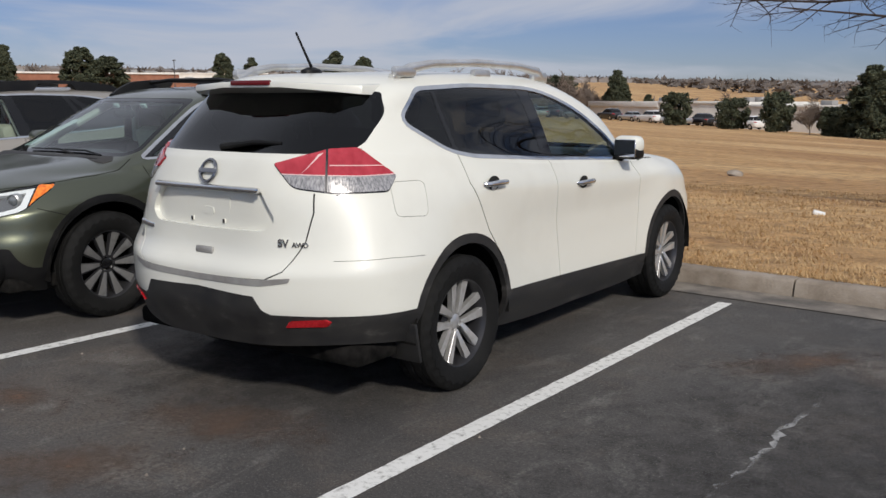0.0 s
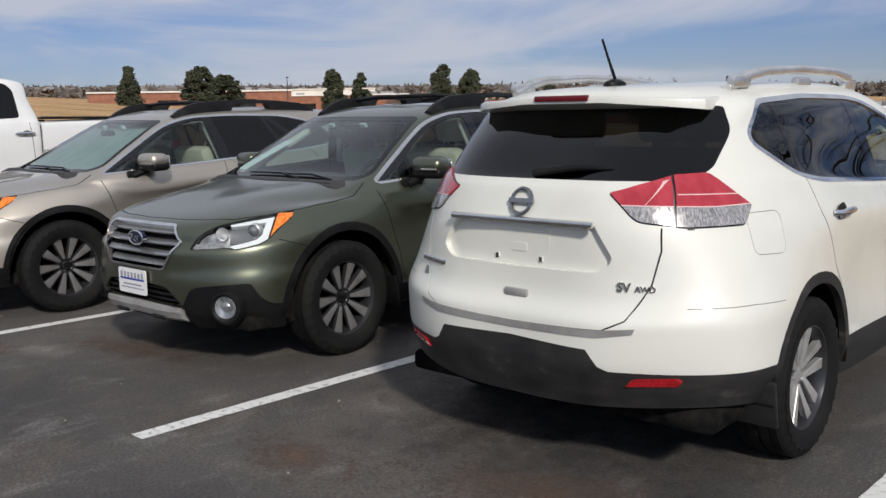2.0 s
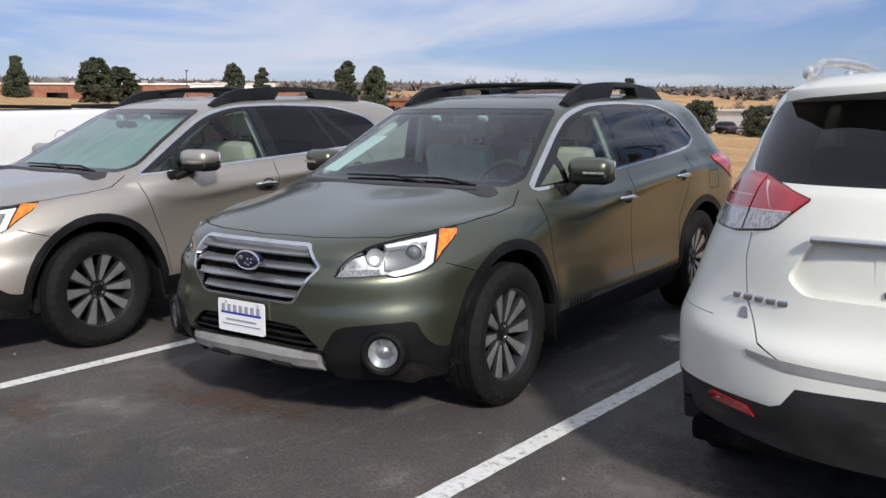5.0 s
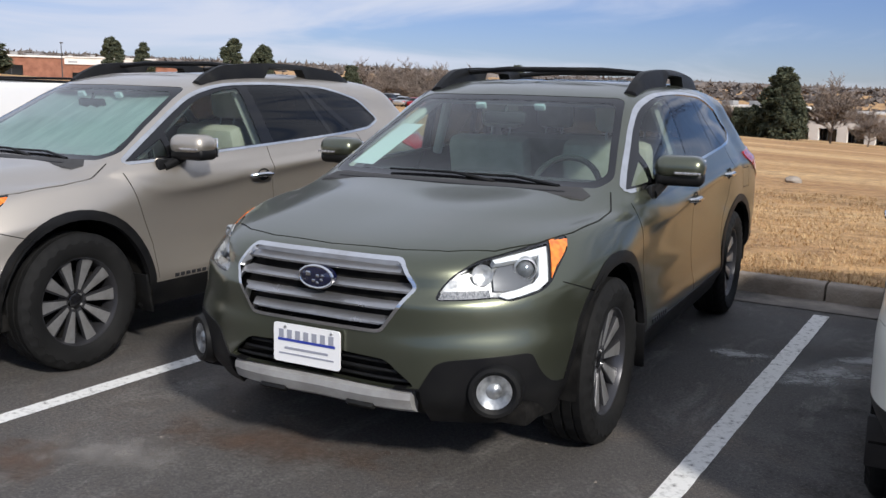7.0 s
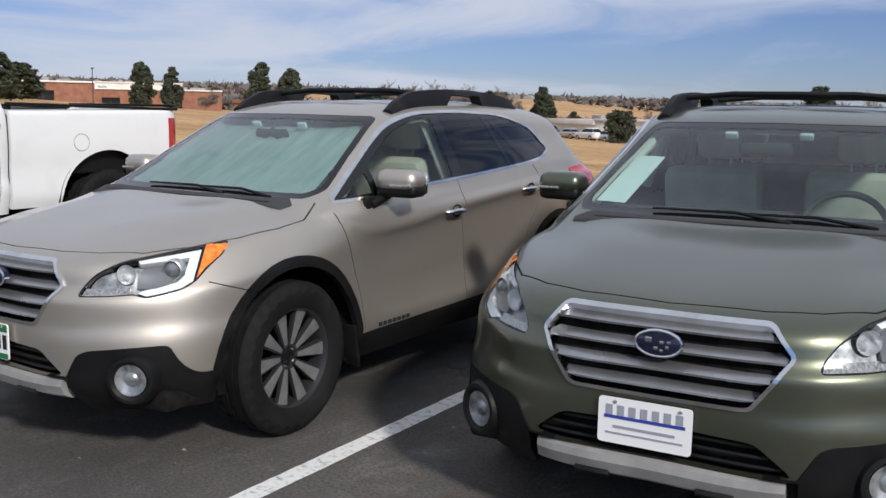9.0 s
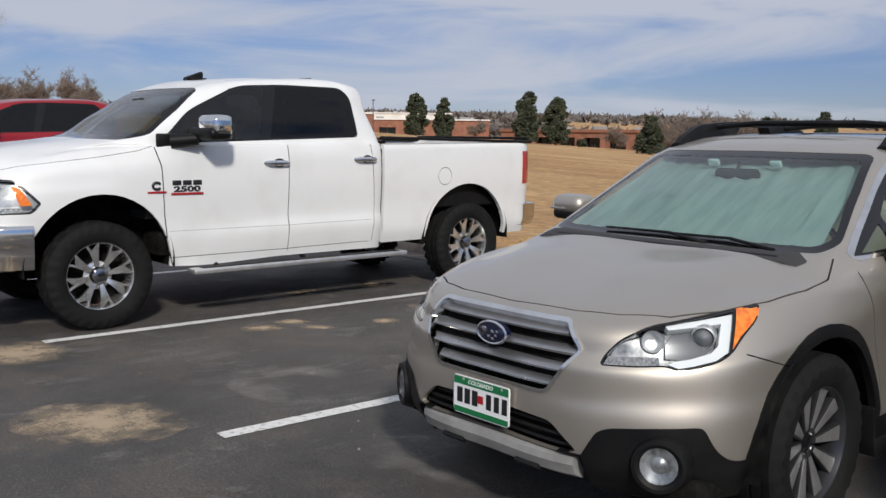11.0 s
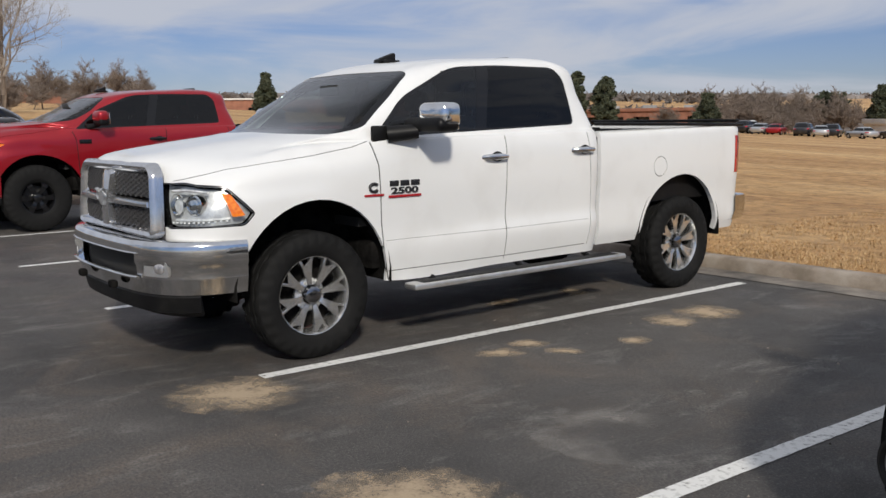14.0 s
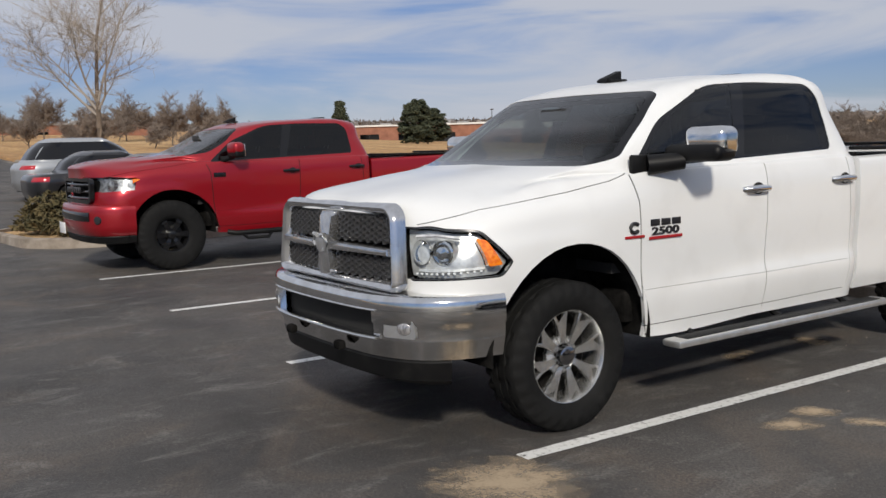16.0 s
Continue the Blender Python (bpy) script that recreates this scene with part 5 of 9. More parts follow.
# ---- wagons ----
def wagon(at, color, label, plate, shade):
    car = thing("wagon_car", at, label, "car", "pair of wagons")
    ax = 1.3725
    bottom = [(0, 2.21, 0.26), (0.44, 2.16, 0.26), (0.74, 1.92, 0.25), (0.83, 1.37, 0.24), (0.83, 0.75, 0.24), (0.83, 0, 0.24), (0.83, -0.75, 0.24), (0.84, -1.37, 0.28), (0.76, -2.10, 0.34), (0.4, -2.30, 0.36), (0, -2.33, 0.36)]
    low = [(0, 2.265, 0.39), (0.48, 2.235, 0.39), (0.80, 1.965, 0.40), (0.905, 1.37, 0.42), (0.895, 0.75, 0.41), (0.897, 0, 0.41), (0.898, -0.75, 0.41), (0.91, -1.37, 0.44), (0.83, -2.16, 0.48), (0.45, -2.38, 0.5), (0, -2.41, 0.5)]
    flare = [(0, 2.28, 0.52), (0.50, 2.238, 0.535), (0.815, 1.955, 0.545), (0.91, 1.37, 0.55), (0.884, 0.75, 0.50), (0.88, 0, 0.50), (0.884, -0.75, 0.50), (0.915, -1.37, 0.55), (0.84, -2.16, 0.57), (0.45, -2.385, 0.57), (0, -2.415, 0.57)]
    waist = [(0, 2.28, 0.61), (0.50, 2.224, 0.615), (0.81, 1.932, 0.63), (0.905, 1.37, 0.64), (0.872, 0.75, 0.61), (0.866, 0, 0.62), (0.872, -0.75, 0.63), (0.91, -1.37, 0.66), (0.847, -2.15, 0.68), (0.45, -2.38, 0.68), (0, -2.41, 0.68)]
    shelf = [(0, 2.275, 0.70), (0.50, 2.222, 0.700), (0.811, 1.912, 0.722), (0.90, 1.37, 0.75), (0.870, 0.75, 0.72), (0.867, 0, 0.75), (0.872, -0.75, 0.78), (0.907, -1.37, 0.80), (0.85, -2.13, 0.79), (0.45, -2.36, 0.79), (0, -2.39, 0.79)]
    lampl = [(0, 2.262, 0.765), (0.50, 2.185, 0.758), (0.797, 1.872, 0.785), (0.89, 1.37, 0.82), (0.880, 0.75, 0.83), (0.876, 0, 0.885), (0.880, -0.75, 0.94), (0.902, -1.37, 0.95), (0.85, -2.10, 0.91), (0.45, -2.33, 0.91), (0, -2.36, 0.91)]
    edge = [(0, 2.215, 0.865), (0.50, 2.12, 0.868), (0.742, 1.76, 0.905), (0.835, 1.37, 0.93), (0.902, 0.75, 0.893), (0.903, 0, 0.948), (0.906, -0.75, 1.0), (0.90, -1.37, 1.02), (0.835, -2.05, 1.04), (0.44, -2.25, 1.04), (0, -2.28, 1.04)]
    hood = [(0, 1.72, 0.975), (0.42, 1.66, 0.985), (0.69, 1.45, 0.968), (0.782, 1.24, 0.982), (0.876, 0.90, 0.985), (0.874, 0, 1.02), (0.876, -0.75, 1.06), (0.866, -1.37, 1.09), (0.80, -2.01, 1.09), (0.43, -2.21, 1.09), (0, -2.24, 1.09)]
    belt = [(0, 1.21, 1.050), (0.42, 1.18, 1.058), (0.68, 1.10, 1.062), (0.765, 1.03, 1.055), (0.838, 0.86, 1.050), (0.845, 0, 1.085), (0.845, -0.75, 1.130), (0.832, -1.30, 1.165), (0.77, -1.93, 1.160), (0.42, -2.14, 1.15), (0, -2.17, 1.15)]
    mid = [(0, 0.84, 1.265), (0.38, 0.81, 1.265), (0.61, 0.72, 1.265), (0.69, 0.63, 1.27), (0.765, 0.45, 1.275), (0.782, 0.0, 1.285), (0.778, -0.75, 1.295), (0.755, -1.30, 1.30), (0.70, -1.80, 1.31), (0.38, -1.98, 1.31), (0, -2.01, 1.31)]
    cant = [(0, 0.42, 1.458), (0.36, 0.40, 1.458), (0.545, 0.33, 1.458), (0.61, 0.26, 1.463), (0.665, 0.12, 1.475), (0.682, -0.25, 1.49), (0.678, -0.85, 1.49), (0.655, -1.30, 1.475), (0.61, -1.66, 1.455), (0.34, -1.78, 1.46), (0, -1.80, 1.465)]
    roof = [(0, 0.26, 1.505), (0.3, 0.24, 1.505), (0.46, 0.17, 1.508), (0.515, 0.11, 1.512), (0.56, 0.0, 1.52), (0.572, -0.35, 1.535), (0.57, -0.9, 1.535), (0.555, -1.30, 1.52), (0.51, -1.58, 1.50), (0.3, -1.69, 1.505), (0, -1.71, 1.51)]
    ridge = [(0, y, z) for y, z in ((0.15, 1.525), (0.14, 1.525), (0.10, 1.53), (0.05, 1.54), (-0.08, 1.548), (-0.4, 1.56), (-0.9, 1.56), (-1.25, 1.545), (-1.48, 1.53), (-1.57, 1.525), (-1.61, 1.525))]
    sk = Skin([bottom, low, flare, waist, shelf, lampl, edge, hood, belt, mid, cant, roof, ridge])
    spots = [(ax, 0.35), (-ax, 0.35)]
    P = color
    # dark lower parts
    sk.cut("cladding", [(-1.2, 0.1), (1.2, 0.1), (1.2, 0.375), (-1.2, 0.40)], "side", 0.1)
    sk.cut("cladding", [(-2.5, 0.1), (-1.2, 0.1), (-1.2, 0.44), (-2.5, 0.50)], "side", 0.1)
    sk.cut("cladding", [(0, 0.1), (1, 0.1), (1, 0.5), (0, 0.5)], "rear", 0.1)
    sk.cut("cladding", [(1.70, 0.1), (2.5, 0.1), (2.5, 0.405), (1.70, 0.405)], "side", 0.1)
    sk.cut("cladding", rounded([(0.40, 0.20), (0.95, 0.20), (0.95, 0.405), (0.828, 0.402), (0.803, 0.45), (0.776, 0.540), (0.66, 0.532), (0.53, 0.518), (0.49, 0.50), (0.43, 0.395), (0.40, 0.36)], [0, 0, 0, 0.02, 0.03, 0.02, 0.03, 0.03, 0.02, 0.02, 0.02]), "front", 0.1, where=lambda x, y, z: y > 1.7)
    sk.cut("intake", rounded([(0, 0.40), (0.37, 0.40), (0.418, 0.412), (0.40, 0.432), (0.31, 0.505), (0, 0.515)], [0, 0.01, 0.01, 0.01, 0.03, 0]), "front", 0.1)
    sk.cut("lip", [(0, 0.2), (0.44, 0.2), (0.44, 0.398), (0, 0.398)], "front", 0.1)
    # front lamps, drawn as seen from the corner: gap, clear cover, light bar, dark mask, amber tip
    lamp = rounded([(-1.225, 0.736), (-1.205, 0.765), (-1.158, 0.815), (-1.063, 0.860), (-0.86, 0.892), (-0.648, 0.922), (-0.664, 0.885), (-0.735, 0.828), (-0.778, 0.783), (-0.83, 0.758), (-0.916, 0.740), (-0.965, 0.732), (-1.012, 0.745), (-1.12, 0.738)], [0.008, 0.02, 0.03, 0.05, 0.05, 0.006, 0.02, 0.03, 0.03, 0.03, 0.03, 0.015, 0.015, 0.03])
    ahead = lambda x, y, z: y > 1.55 and x > -1.35
    sk.corner("lamp_gap", grown(lamp, 0.006), 0.1, where=ahead)
    sk.corner("lamp", lamp, 0.1, ("lamp_gap",), ahead)
    sk.corner("lamp_gap", [(-0.735, 0.95), (-0.60, 0.95), (-0.60, 0.70), (-0.788, 0.70), (-0.782, 0.79)], 0.1, ("lamp",), ahead)
    sk.corner("amber", [(-0.722, 0.95), (-0.60, 0.95), (-0.655, 0.89), (-0.737, 0.829), (-0.771, 0.792)], 0.1, ("lamp_gap",), lambda x, y, z: ahead(x, y, z) and z < 0.915 and x < -0.648 - 1.15 * max(0.0, 0.900 - z))
    sk.corner("lamp_bar", [(-1.00, 0.872), (-0.742, 0.905), (-0.782, 0.788), (-0.83, 0.764), (-0.916, 0.746), (-0.965, 0.738), (-1.0, 0.750), (-0.975, 0.760), (-0.92, 0.768), (-0.845, 0.787), (-0.818, 0.808), (-0.796, 0.876), (-0.99, 0.858)], 0.1, ("lamp",), ahead)
    sk.corner("lamp_mask", [(-1.005, 0.772), (-0.92, 0.772), (-0.852, 0.792), (-0.826, 0.812), (-0.804, 0.872), (-0.975, 0.852), (-1.0, 0.815)], 0.1, ("lamp",), ahead)
    sk.corner("lamp_ribs", [(-1.222, 0.738), (-1.03, 0.744), (-1.03, 0.770), (-1.20, 0.763)], 0.1, ("lamp",), ahead)
    # grille
    grille = rounded([(0, 0.860), (0.330, 0.858), (0.402, 0.770), (0.290, 0.612), (0.265, 0.606), (0, 0.604)], [0, 0.02, 0.02, 0.03, 0.02, 0])
    sk.cut("grille_frame", grown(grille, 0.007), "front", 0.2)
    sk.cut("grille", [(0.0 if x < 0.02 else x, z) for x, z in grown(grille, -0.006)], "front", 0.2)
    # glass
    opening = rounded([(1.0, 1.048), (0.37, 1.088), (-0.33, 1.126), (-0.94, 1.166), (-1.22, 1.194), (-1.375, 1.246), (-1.23, 1.378), (-0.85, 1.466), (-0.25, 1.482), (0.15, 1.466), (0.375, 1.405), (0.615, 1.27)], [0.01, 0.1, 0.1, 0.1, 0.05, 0.035, 0.15, 0.2, 0.2, 0.15, 0.1, 0.1])
    front = rounded([(0.69, 1.078), (-0.05, 1.113), (0.03, 1.458), (0.14, 1.450), (0.355, 1.392), (0.585, 1.262), (0.69, 1.195)], [0.01, 0.015, 0.02, 0.1, 0.1, 0.05, 0.02])
    sail = rounded([(0.945, 1.062), (0.73, 1.074), (0.73, 1.17)], 0.008)
    rear = rounded([(-0.16, 1.120), (-0.74, 1.156), (-0.545, 1.462), (-0.25, 1.472), (-0.05, 1.467)], [0.015, 0.015, 0.02, 0.1, 0.02])
    small = rounded([(-0.785, 1.159), (-0.985, 1.172), (-0.60, 1.455)], 0.006)
    quarter = rounded([(-1.055, 1.180), (-1.22, 1.204), (-1.352, 1.247), (-1.22, 1.368), (-0.85, 1.452), (-0.67, 1.458)], [0.01, 0.04, 0.03, 0.1, 0.1, 0.01])
    glass_set(sk, opening, [("frit", opening), ("glass_front", front), ("glass_sail", sail), ("glass_rear", rear), ("glass_small", small), ("glass_quarter", quarter)], 0.015)
    sk.cut("frit", rounded([(0, 1.062), (0.70, 1.058), (0.735, 1.090), (0.585, 1.44), (0.54, 1.455), (0, 1.460)], [0, 0.03, 0.03, 0.05, 0.05, 0]), "front", 0.15, where=lambda x, y, z: y < 1.28 and z > 1.03)
    sk.cut("screen", rounded([(0, 1.082), (0.66, 1.080), (0.70, 1.108), (0.562, 1.412), (0.53, 1.428), (0, 1.434)], [0, 0.03, 0.03, 0.05, 0.05, 0]), "front", 0.15, where=lambda x, y, z: y < 1.28)
    sk.cut("hatch_glass", rounded([(0, 1.15), (0.60, 1.16), (0.66, 1.20), (0.56, 1.45), (0, 1.46)], [0, 0.04, 0.04, 0.04, 0]), "rear", 0.2)
    sk.cut("lamp_red", rounded([(-2.4, 1.13), (-1.95, 1.13), (-1.58, 1.105), (-1.60, 1.06), (-1.95, 0.92), (-2.4, 0.90)], [0, 0.03, 0.02, 0.02, 0.03, 0]), "side", 0.2)
    sk.cut("lamp_red", rounded([(0.5, 1.11), (0.9, 1.13), (0.9, 0.90), (0.55, 0.94)], 0.02), "rear", 0.25)
    sk.cut("sunroof", rounded([(0, 0.0), (0.40, -0.02), (0.43, -0.06), (0.43, -0.60), (0.40, -0.66), (0, -0.68)], [0, 0.03, 0.03, 0.03, 0.03, 0]), "top", 0.3)
    arches(sk, spots, 0.432, 0.050)
    # panel gaps
    only = ("body", "cladding")
    sk.seam([(-0.085, 1.10), (-0.085, 1.0), (-0.12, 0.76), (-0.14, 0.60), (-0.13, 0.40)], "side", 0.006, 0.2, only)
    sk.seam([(-1.05, 1.15), (-1.11, 1.05), (-1.03, 0.86), (-0.93, 0.72), (-0.90, 0.42)], "side", 0.006, 0.2, only)
    sk.seam([(1.05, 0.995), (0.985, 0.82), (0.90, 0.60), (0.87, 0.40)], "side", 0.006, 0.2, only)
    sk.seam([(1.62, 0.705), (1.76, 0.748), (1.84, 0.775)], "side", 0.005, 0.2, only)
    sk.seam([(0, 2.165), (0.30, 2.138), (0.46, 2.085), (0.60, 1.985), (0.70, 1.82), (0.772, 1.62), (0.805, 1.40), (0.80, 1.22), (0.755, 1.09)], "top", 0.007, 0.15)
    sk.seam([(-1.45, 1.0), (-1.62, 1.0), (-1.64, 0.87), (-1.47, 0.87), (-1.45, 1.0)], "side", 0.005, 0.2)
    sk.emit("body", "body", P, car, rim=0.02)
    sk.emit("cladding", "cladding", M["plastic"], car, inset=-0.004, rim=0.03, label="black plastic lower cladding")
    sk.emit("seam", "panel_gap", M["seam"], car, inset=0.006)
    sk.emit("intake", "lower_intake", M["well"], car, inset=0.045)
    sk.emit("lip", "front_lip", M["plastic"], car, inset=0.03)
    sk.emit("grille", "grille_backing", M["well"], car, inset=0.045)
    sk.emit("grille_frame", "grille_frame", M["chrome"], car, inset=-0.008, rim=0.05)
    sk.emit("trim", "window_trim", M["chrome"], car, "pair", inset=-0.003, rim=0.01)
    sk.emit("frit", "window_surround", M["frit"], car, inset=0.002, rim=0.01)
    for tag, nm, m in (("glass_front", "front_window", "glass_side"), ("glass_sail", "sail_window", "glass_side"), ("glass_small", "fixed_window", "glass_dark"), ("glass_rear", "rear_window", "glass_dark"), ("glass_quarter", "quarter_window", "glass_dark")):
        sk.emit(tag, nm, M[m], car, "pair", inset=0.003)
    sk.emit("screen", "windscreen", M["glass_clear"], car, inset=0.003)
    sk.emit("hatch_glass", "tailgate_window", M["glass_dark"], car, inset=0.002)
    sk.emit("sunroof", "sunroof", M["frit"], car, inset=0.002, rim=0.008)
    sk.emit("lamp_red", "tail_lamp", M["lens_red"], car, "pair", inset=-0.008, rim=0.03)
    sk.emit("lamp_gap", "headlamp_gap", M["gloss_black"], car, "pair", inset=0.004, rim=0.03)
    sk.emit("lamp_ribs", "turn_lamp", M["lens_smoke"], car, "pair", inset=0.012, rim=0.03)
    sk.emit(("lamp", "lamp_mask", "lamp_bar", "lamp_ribs"), "headlamp_bowl", M["reflector"], car, "pair", inset=0.05)
    sk.emit("lamp_bar", "lamp_bar", M["bulb"], car, "pair", inset=0.012, rim=0.03)
    sk.emit("lamp_mask", "lamp_mask", M["lamp_grey"], car, "pair", inset=0.032, rim=0.01)
    sk.emit(("lamp", "lamp_mask", "lamp_bar", "lamp_ribs"), "headlamp_cover", M["lens"], car, "pair", inset=-0.002)
    sk.emit("amber", "side_marker", M["amber"], car, "pair", inset=0.0, rim=0.03)
    sk.emit(("body", "frit", "sunroof"), "headliner", M["liner"], car, inset=0.035, where=lambda x, y, z: z > 1.44)
    wells(car, spots, 0.455, 0.50, 0.89)
    for y in (ax, -ax):
        for s in (1, -1):
            wheel(car, s * 0.785, y, 0.356, 0.243, 0.225, "blade10", s)
    bm = bmesh.new()
    box(bm, (0, 0, 0.30), (1.56, 4.1, 0.10), 0.03)
    box(bm, (0, -0.3, 0.55), (1.0, 3.6, 0.45), 0.05)
    part("underside", bm, M["well"], car)
    wagon_front(car, sk, plate)
    wagon_trim(car, sk, P)
    wagon_cabin(car, shade)
    return car, sk


def wagon_front(car, sk, plate):
    g = sk.grid.reshape(-1, 3)

    def nose(x, z):
        """How far forward the front stands at a place."""
        f = g[g[:, 1] > 1.5]
        d = (f[:, 0] - abs(x)) ** 2 + (f[:, 2] - z) ** 2
        k = np.argsort(d)[:4]
        w = 1 / (d[k] + 1e-5)
        return float((f[k, 1] * w).sum() / w.sum())

    # grille louvres, each a leaning blade with a thin dark gap under it
    for z, half in ((0.824, 0.335), (0.760, 0.382), (0.698, 0.340), (0.640, 0.300)):
        bm = bmesh.new()
        rows = []
        for q in range(-12, 13):
            t = q / 12
            y = nose(half * t, z) - 0.006
            ends = half + (0.030 if z < 0.75 else -0.022), half + (-0.030 if z < 0.75 else 0.022)
            rows.append([bm.verts.new((w * t, y + dy, z + dz)) for w, dy, dz in ((ends[0], -0.044, 0.012), (ends[0], -0.034, 0.016), (half, -0.010, 0.004), (half, 0.002, -0.006), (ends[1], -0.002, -0.014), (ends[1], -0.018, -0.016))])
        for a, b in zip(rows, rows[1:]):
            for k in range(6):
                bm.faces.new((a[k], a[(k + 1) % 6], b[(k + 1) % 6], b[k]))
        bm.faces.new(rows[0])
        bm.faces.new(rows[-1])
        part("grille_bar", bm, M["louvre"], car, angle=30)
    y0 = nose(0, 0.772) - 0.01
    bm = bmesh.new()
    lathe(bm, [(0.0, 0.018), (0.05, 0.014), (0.056, 0.008), (0.058, -0.02)], 36, lambda v: Vector((v.y * 1.28, y0 + 0.012 + v.x, 0.774 + v.z * 0.72)))
    badge = part("badge", bm, M["badge_blue"], car, "oval blue maker's badge")
    bm = bmesh.new()
    ring = [(0.058 * 1.28 * math.cos(2 * math.pi * k / 36), y0 + 0.022, 0.774 + 0.058 * 0.72 * math.sin(2 * math.pi * k / 36)) for k in range(37)]
    tube(bm, ring, 0.0055, 8, close=False)
    for u, v, r in ((0.030, 0.012, 0.011), (-0.012, 0.006, 0.007), (0.006, -0.014, 0.007), (-0.03, -0.008, 0.006), (-0.012, -0.02, 0.006), (-0.035, 0.008, 0.006)):
        box(bm, (u, y0 + 0.031, 0.774 + v), (r * 2, 0.004, r * 1.6), 0.002)
    part("badge_ring", bm, M["chrome"], badge)
    # lower intake bars, skid lip
    for k in range(3):
        z = 0.425 + 0.032 * k
        half = 0.39 - 0.04 * k
        bm = bmesh.new()
        tube(bm, [(half * q / 8, nose(half * q / 8, z) - 0.02, z) for q in range(-8, 9)], 0.007, 6)
        part("intake_bar", bm, M["plastic"], car)
    bm = bmesh.new()
    lip = []
    for q in range(-12, 13):
        x = 0.405 * q / 12
        lip.append((x, nose(x, 0.36) + 0.018 - 0.02 * (abs(x) / 0.405) ** 3))
    rows = []
    for x, y in lip:
        rows.append([bm.verts.new((x, y + dy, z)) for dy, z in ((-0.05, 0.388), (-0.008, 0.392), (0.008, 0.382), (0.012, 0.358), (-0.006, 0.318), (-0.05, 0.296))])
    for a, b in zip(rows, rows[1:]):
        for k in range(5):
            bm.faces.new((a[k], a[k + 1], b[k + 1], b[k]))
    bm.faces.new(rows[0])
    bm.faces.new(rows[-1])
    part("skid_plate", bm, M["skid"], car, "silver-grey skid plate", angle=30)
    for x in (-0.2, 0.2):
        bm = bmesh.new()
        box(bm, (x, nose(x, 0.36) + 0.008, 0.313), (0.12, 0.028, 0.020), 0.006, (35, 0, 0))
        part("skid_slot", bm, M["plastic"], car)
    # fog lamps
    for s in (1, -1):
        x, z = 0.674, 0.405
        y = nose(x, z)
        turn = Matrix.Rotation(radians(-28 * s), 4, "Z")
        put = lambda v: Vector((s * x, y, z)) + turn @ Vector((v.y, v.x, v.z))
        bm = bmesh.new()
        lathe(bm, [(0.112, -0.015), (0.094, 0.034), (0.080, 0.036), (0.064, 0.022)], 32, put)
        part("fog_bezel", bm, M["plastic"], car)
        bm = bmesh.new()
        lathe(bm, [(0.065, 0.026), (0.046, 0.018), (0.030, 0.014), (0.022, 0.022), (0.001, 0.026)], 28, put)
        fog = part("fog_lamp", bm, M["reflector"], car)
        bm = bmesh.new()
        lathe(bm, [(0.063, 0.030), (0.04, 0.039), (0.001, 0.043)], 28, put)
        part("fog_cover", bm, M["lens"], fog)
        # headlamp insides: projector, white bar, dark bezel
        hx, hz = 0.702, 0.824
        hy = nose(hx, hz)
        put2 = lambda v: Vector((s * hx, hy - 0.026, hz)) + turn @ Vector((v.y, v.x, v.z))
        bm = bmesh.new()
        lathe(bm, [(0.046, -0.05), (0.043, 0.0), (0.038, 0.004), (0.034, -0.01)], 28, put2)
        part("projector_ring", bm, M["satin"], car)
        bm = bmesh.new()
        lathe(bm, [(0.036, -0.02), (0.03, 0.0), (0.017, 0.012), (0.001, 0.016)], 24, put2)
        part("projector_lens", bm, M["lens_ball"], car)
        ix, iz = 0.585, 0.812
        iy = nose(ix, iz)
        put3 = lambda v: Vector((s * ix, iy - 0.045, iz)) + turn @ Vector((v.y, v.x, v.z))
        bm = bmesh.new()
        lathe(bm, [(0.040, 0.012), (0.033, -0.008), (0.018, -0.02), (0.004, -0.022)], 24, put3)
        part("beam_bowl", bm, M["lamp_bright"], car)
    # plate
    yb = nose(0, 0.50) + 0.016
    bm = bmesh.new()
    prism(bm, rounded([(-0.152, 0.432), (0.152, 0.432), (0.152, 0.584), (-0.152, 0.584)], 0.014), lambda u, v, w: (u + 0.025, yb + w - 0.05 * abs(u) * 0, v), 0.006)
    pl = part("plate", bm, M["plate_white"], car, "white dealer plate with blue print" if plate == "dealer" else "green and white number plate")
    bars = []
    if plate == "dealer":
        for k in range(7):
            bars.append((-0.115 + 0.038 * k, 0.544, 0.022, 0.034, "print_grey"))
        bars += [(0.0, 0.521, 0.262, 0.010, "ink_blue"), (0, 0.489, 0.20, 0.009, "print_grey"), (0, 0.467, 0.25, 0.006, "print_grey")]
    else:
        bars += [(0, 0.565, 0.296, 0.030, "plate_green"), (0, 0.447, 0.296, 0.022, "plate_green")]
        for k in range(3):
            bars += [(-0.115 + 0.042 * k, 0.507, 0.030, 0.060, "ink"), (0.045 + 0.042 * k, 0.507, 0.026, 0.060, "ink")]
        bars += [(0, 0.507, 0.03, 0.03, "badge_red")]
    if plate != "dealer":
        lettering(pl, "COLORADO", Matrix(((-1, 0, 0, 0.025), (0, 0, 1, yb + 0.008), (0, 1, 0, 0.558), (0, 0, 0, 1))), 0.024, M["plate_white"], 0.0012, "state_letters")
    for x, z, w, h, m in bars:
        bm = bmesh.new()
        box(bm, (-x + 0.025, yb + 0.0072, z), (w, 0.0016, h))
        part("plate_print", bm, M[m], pl)
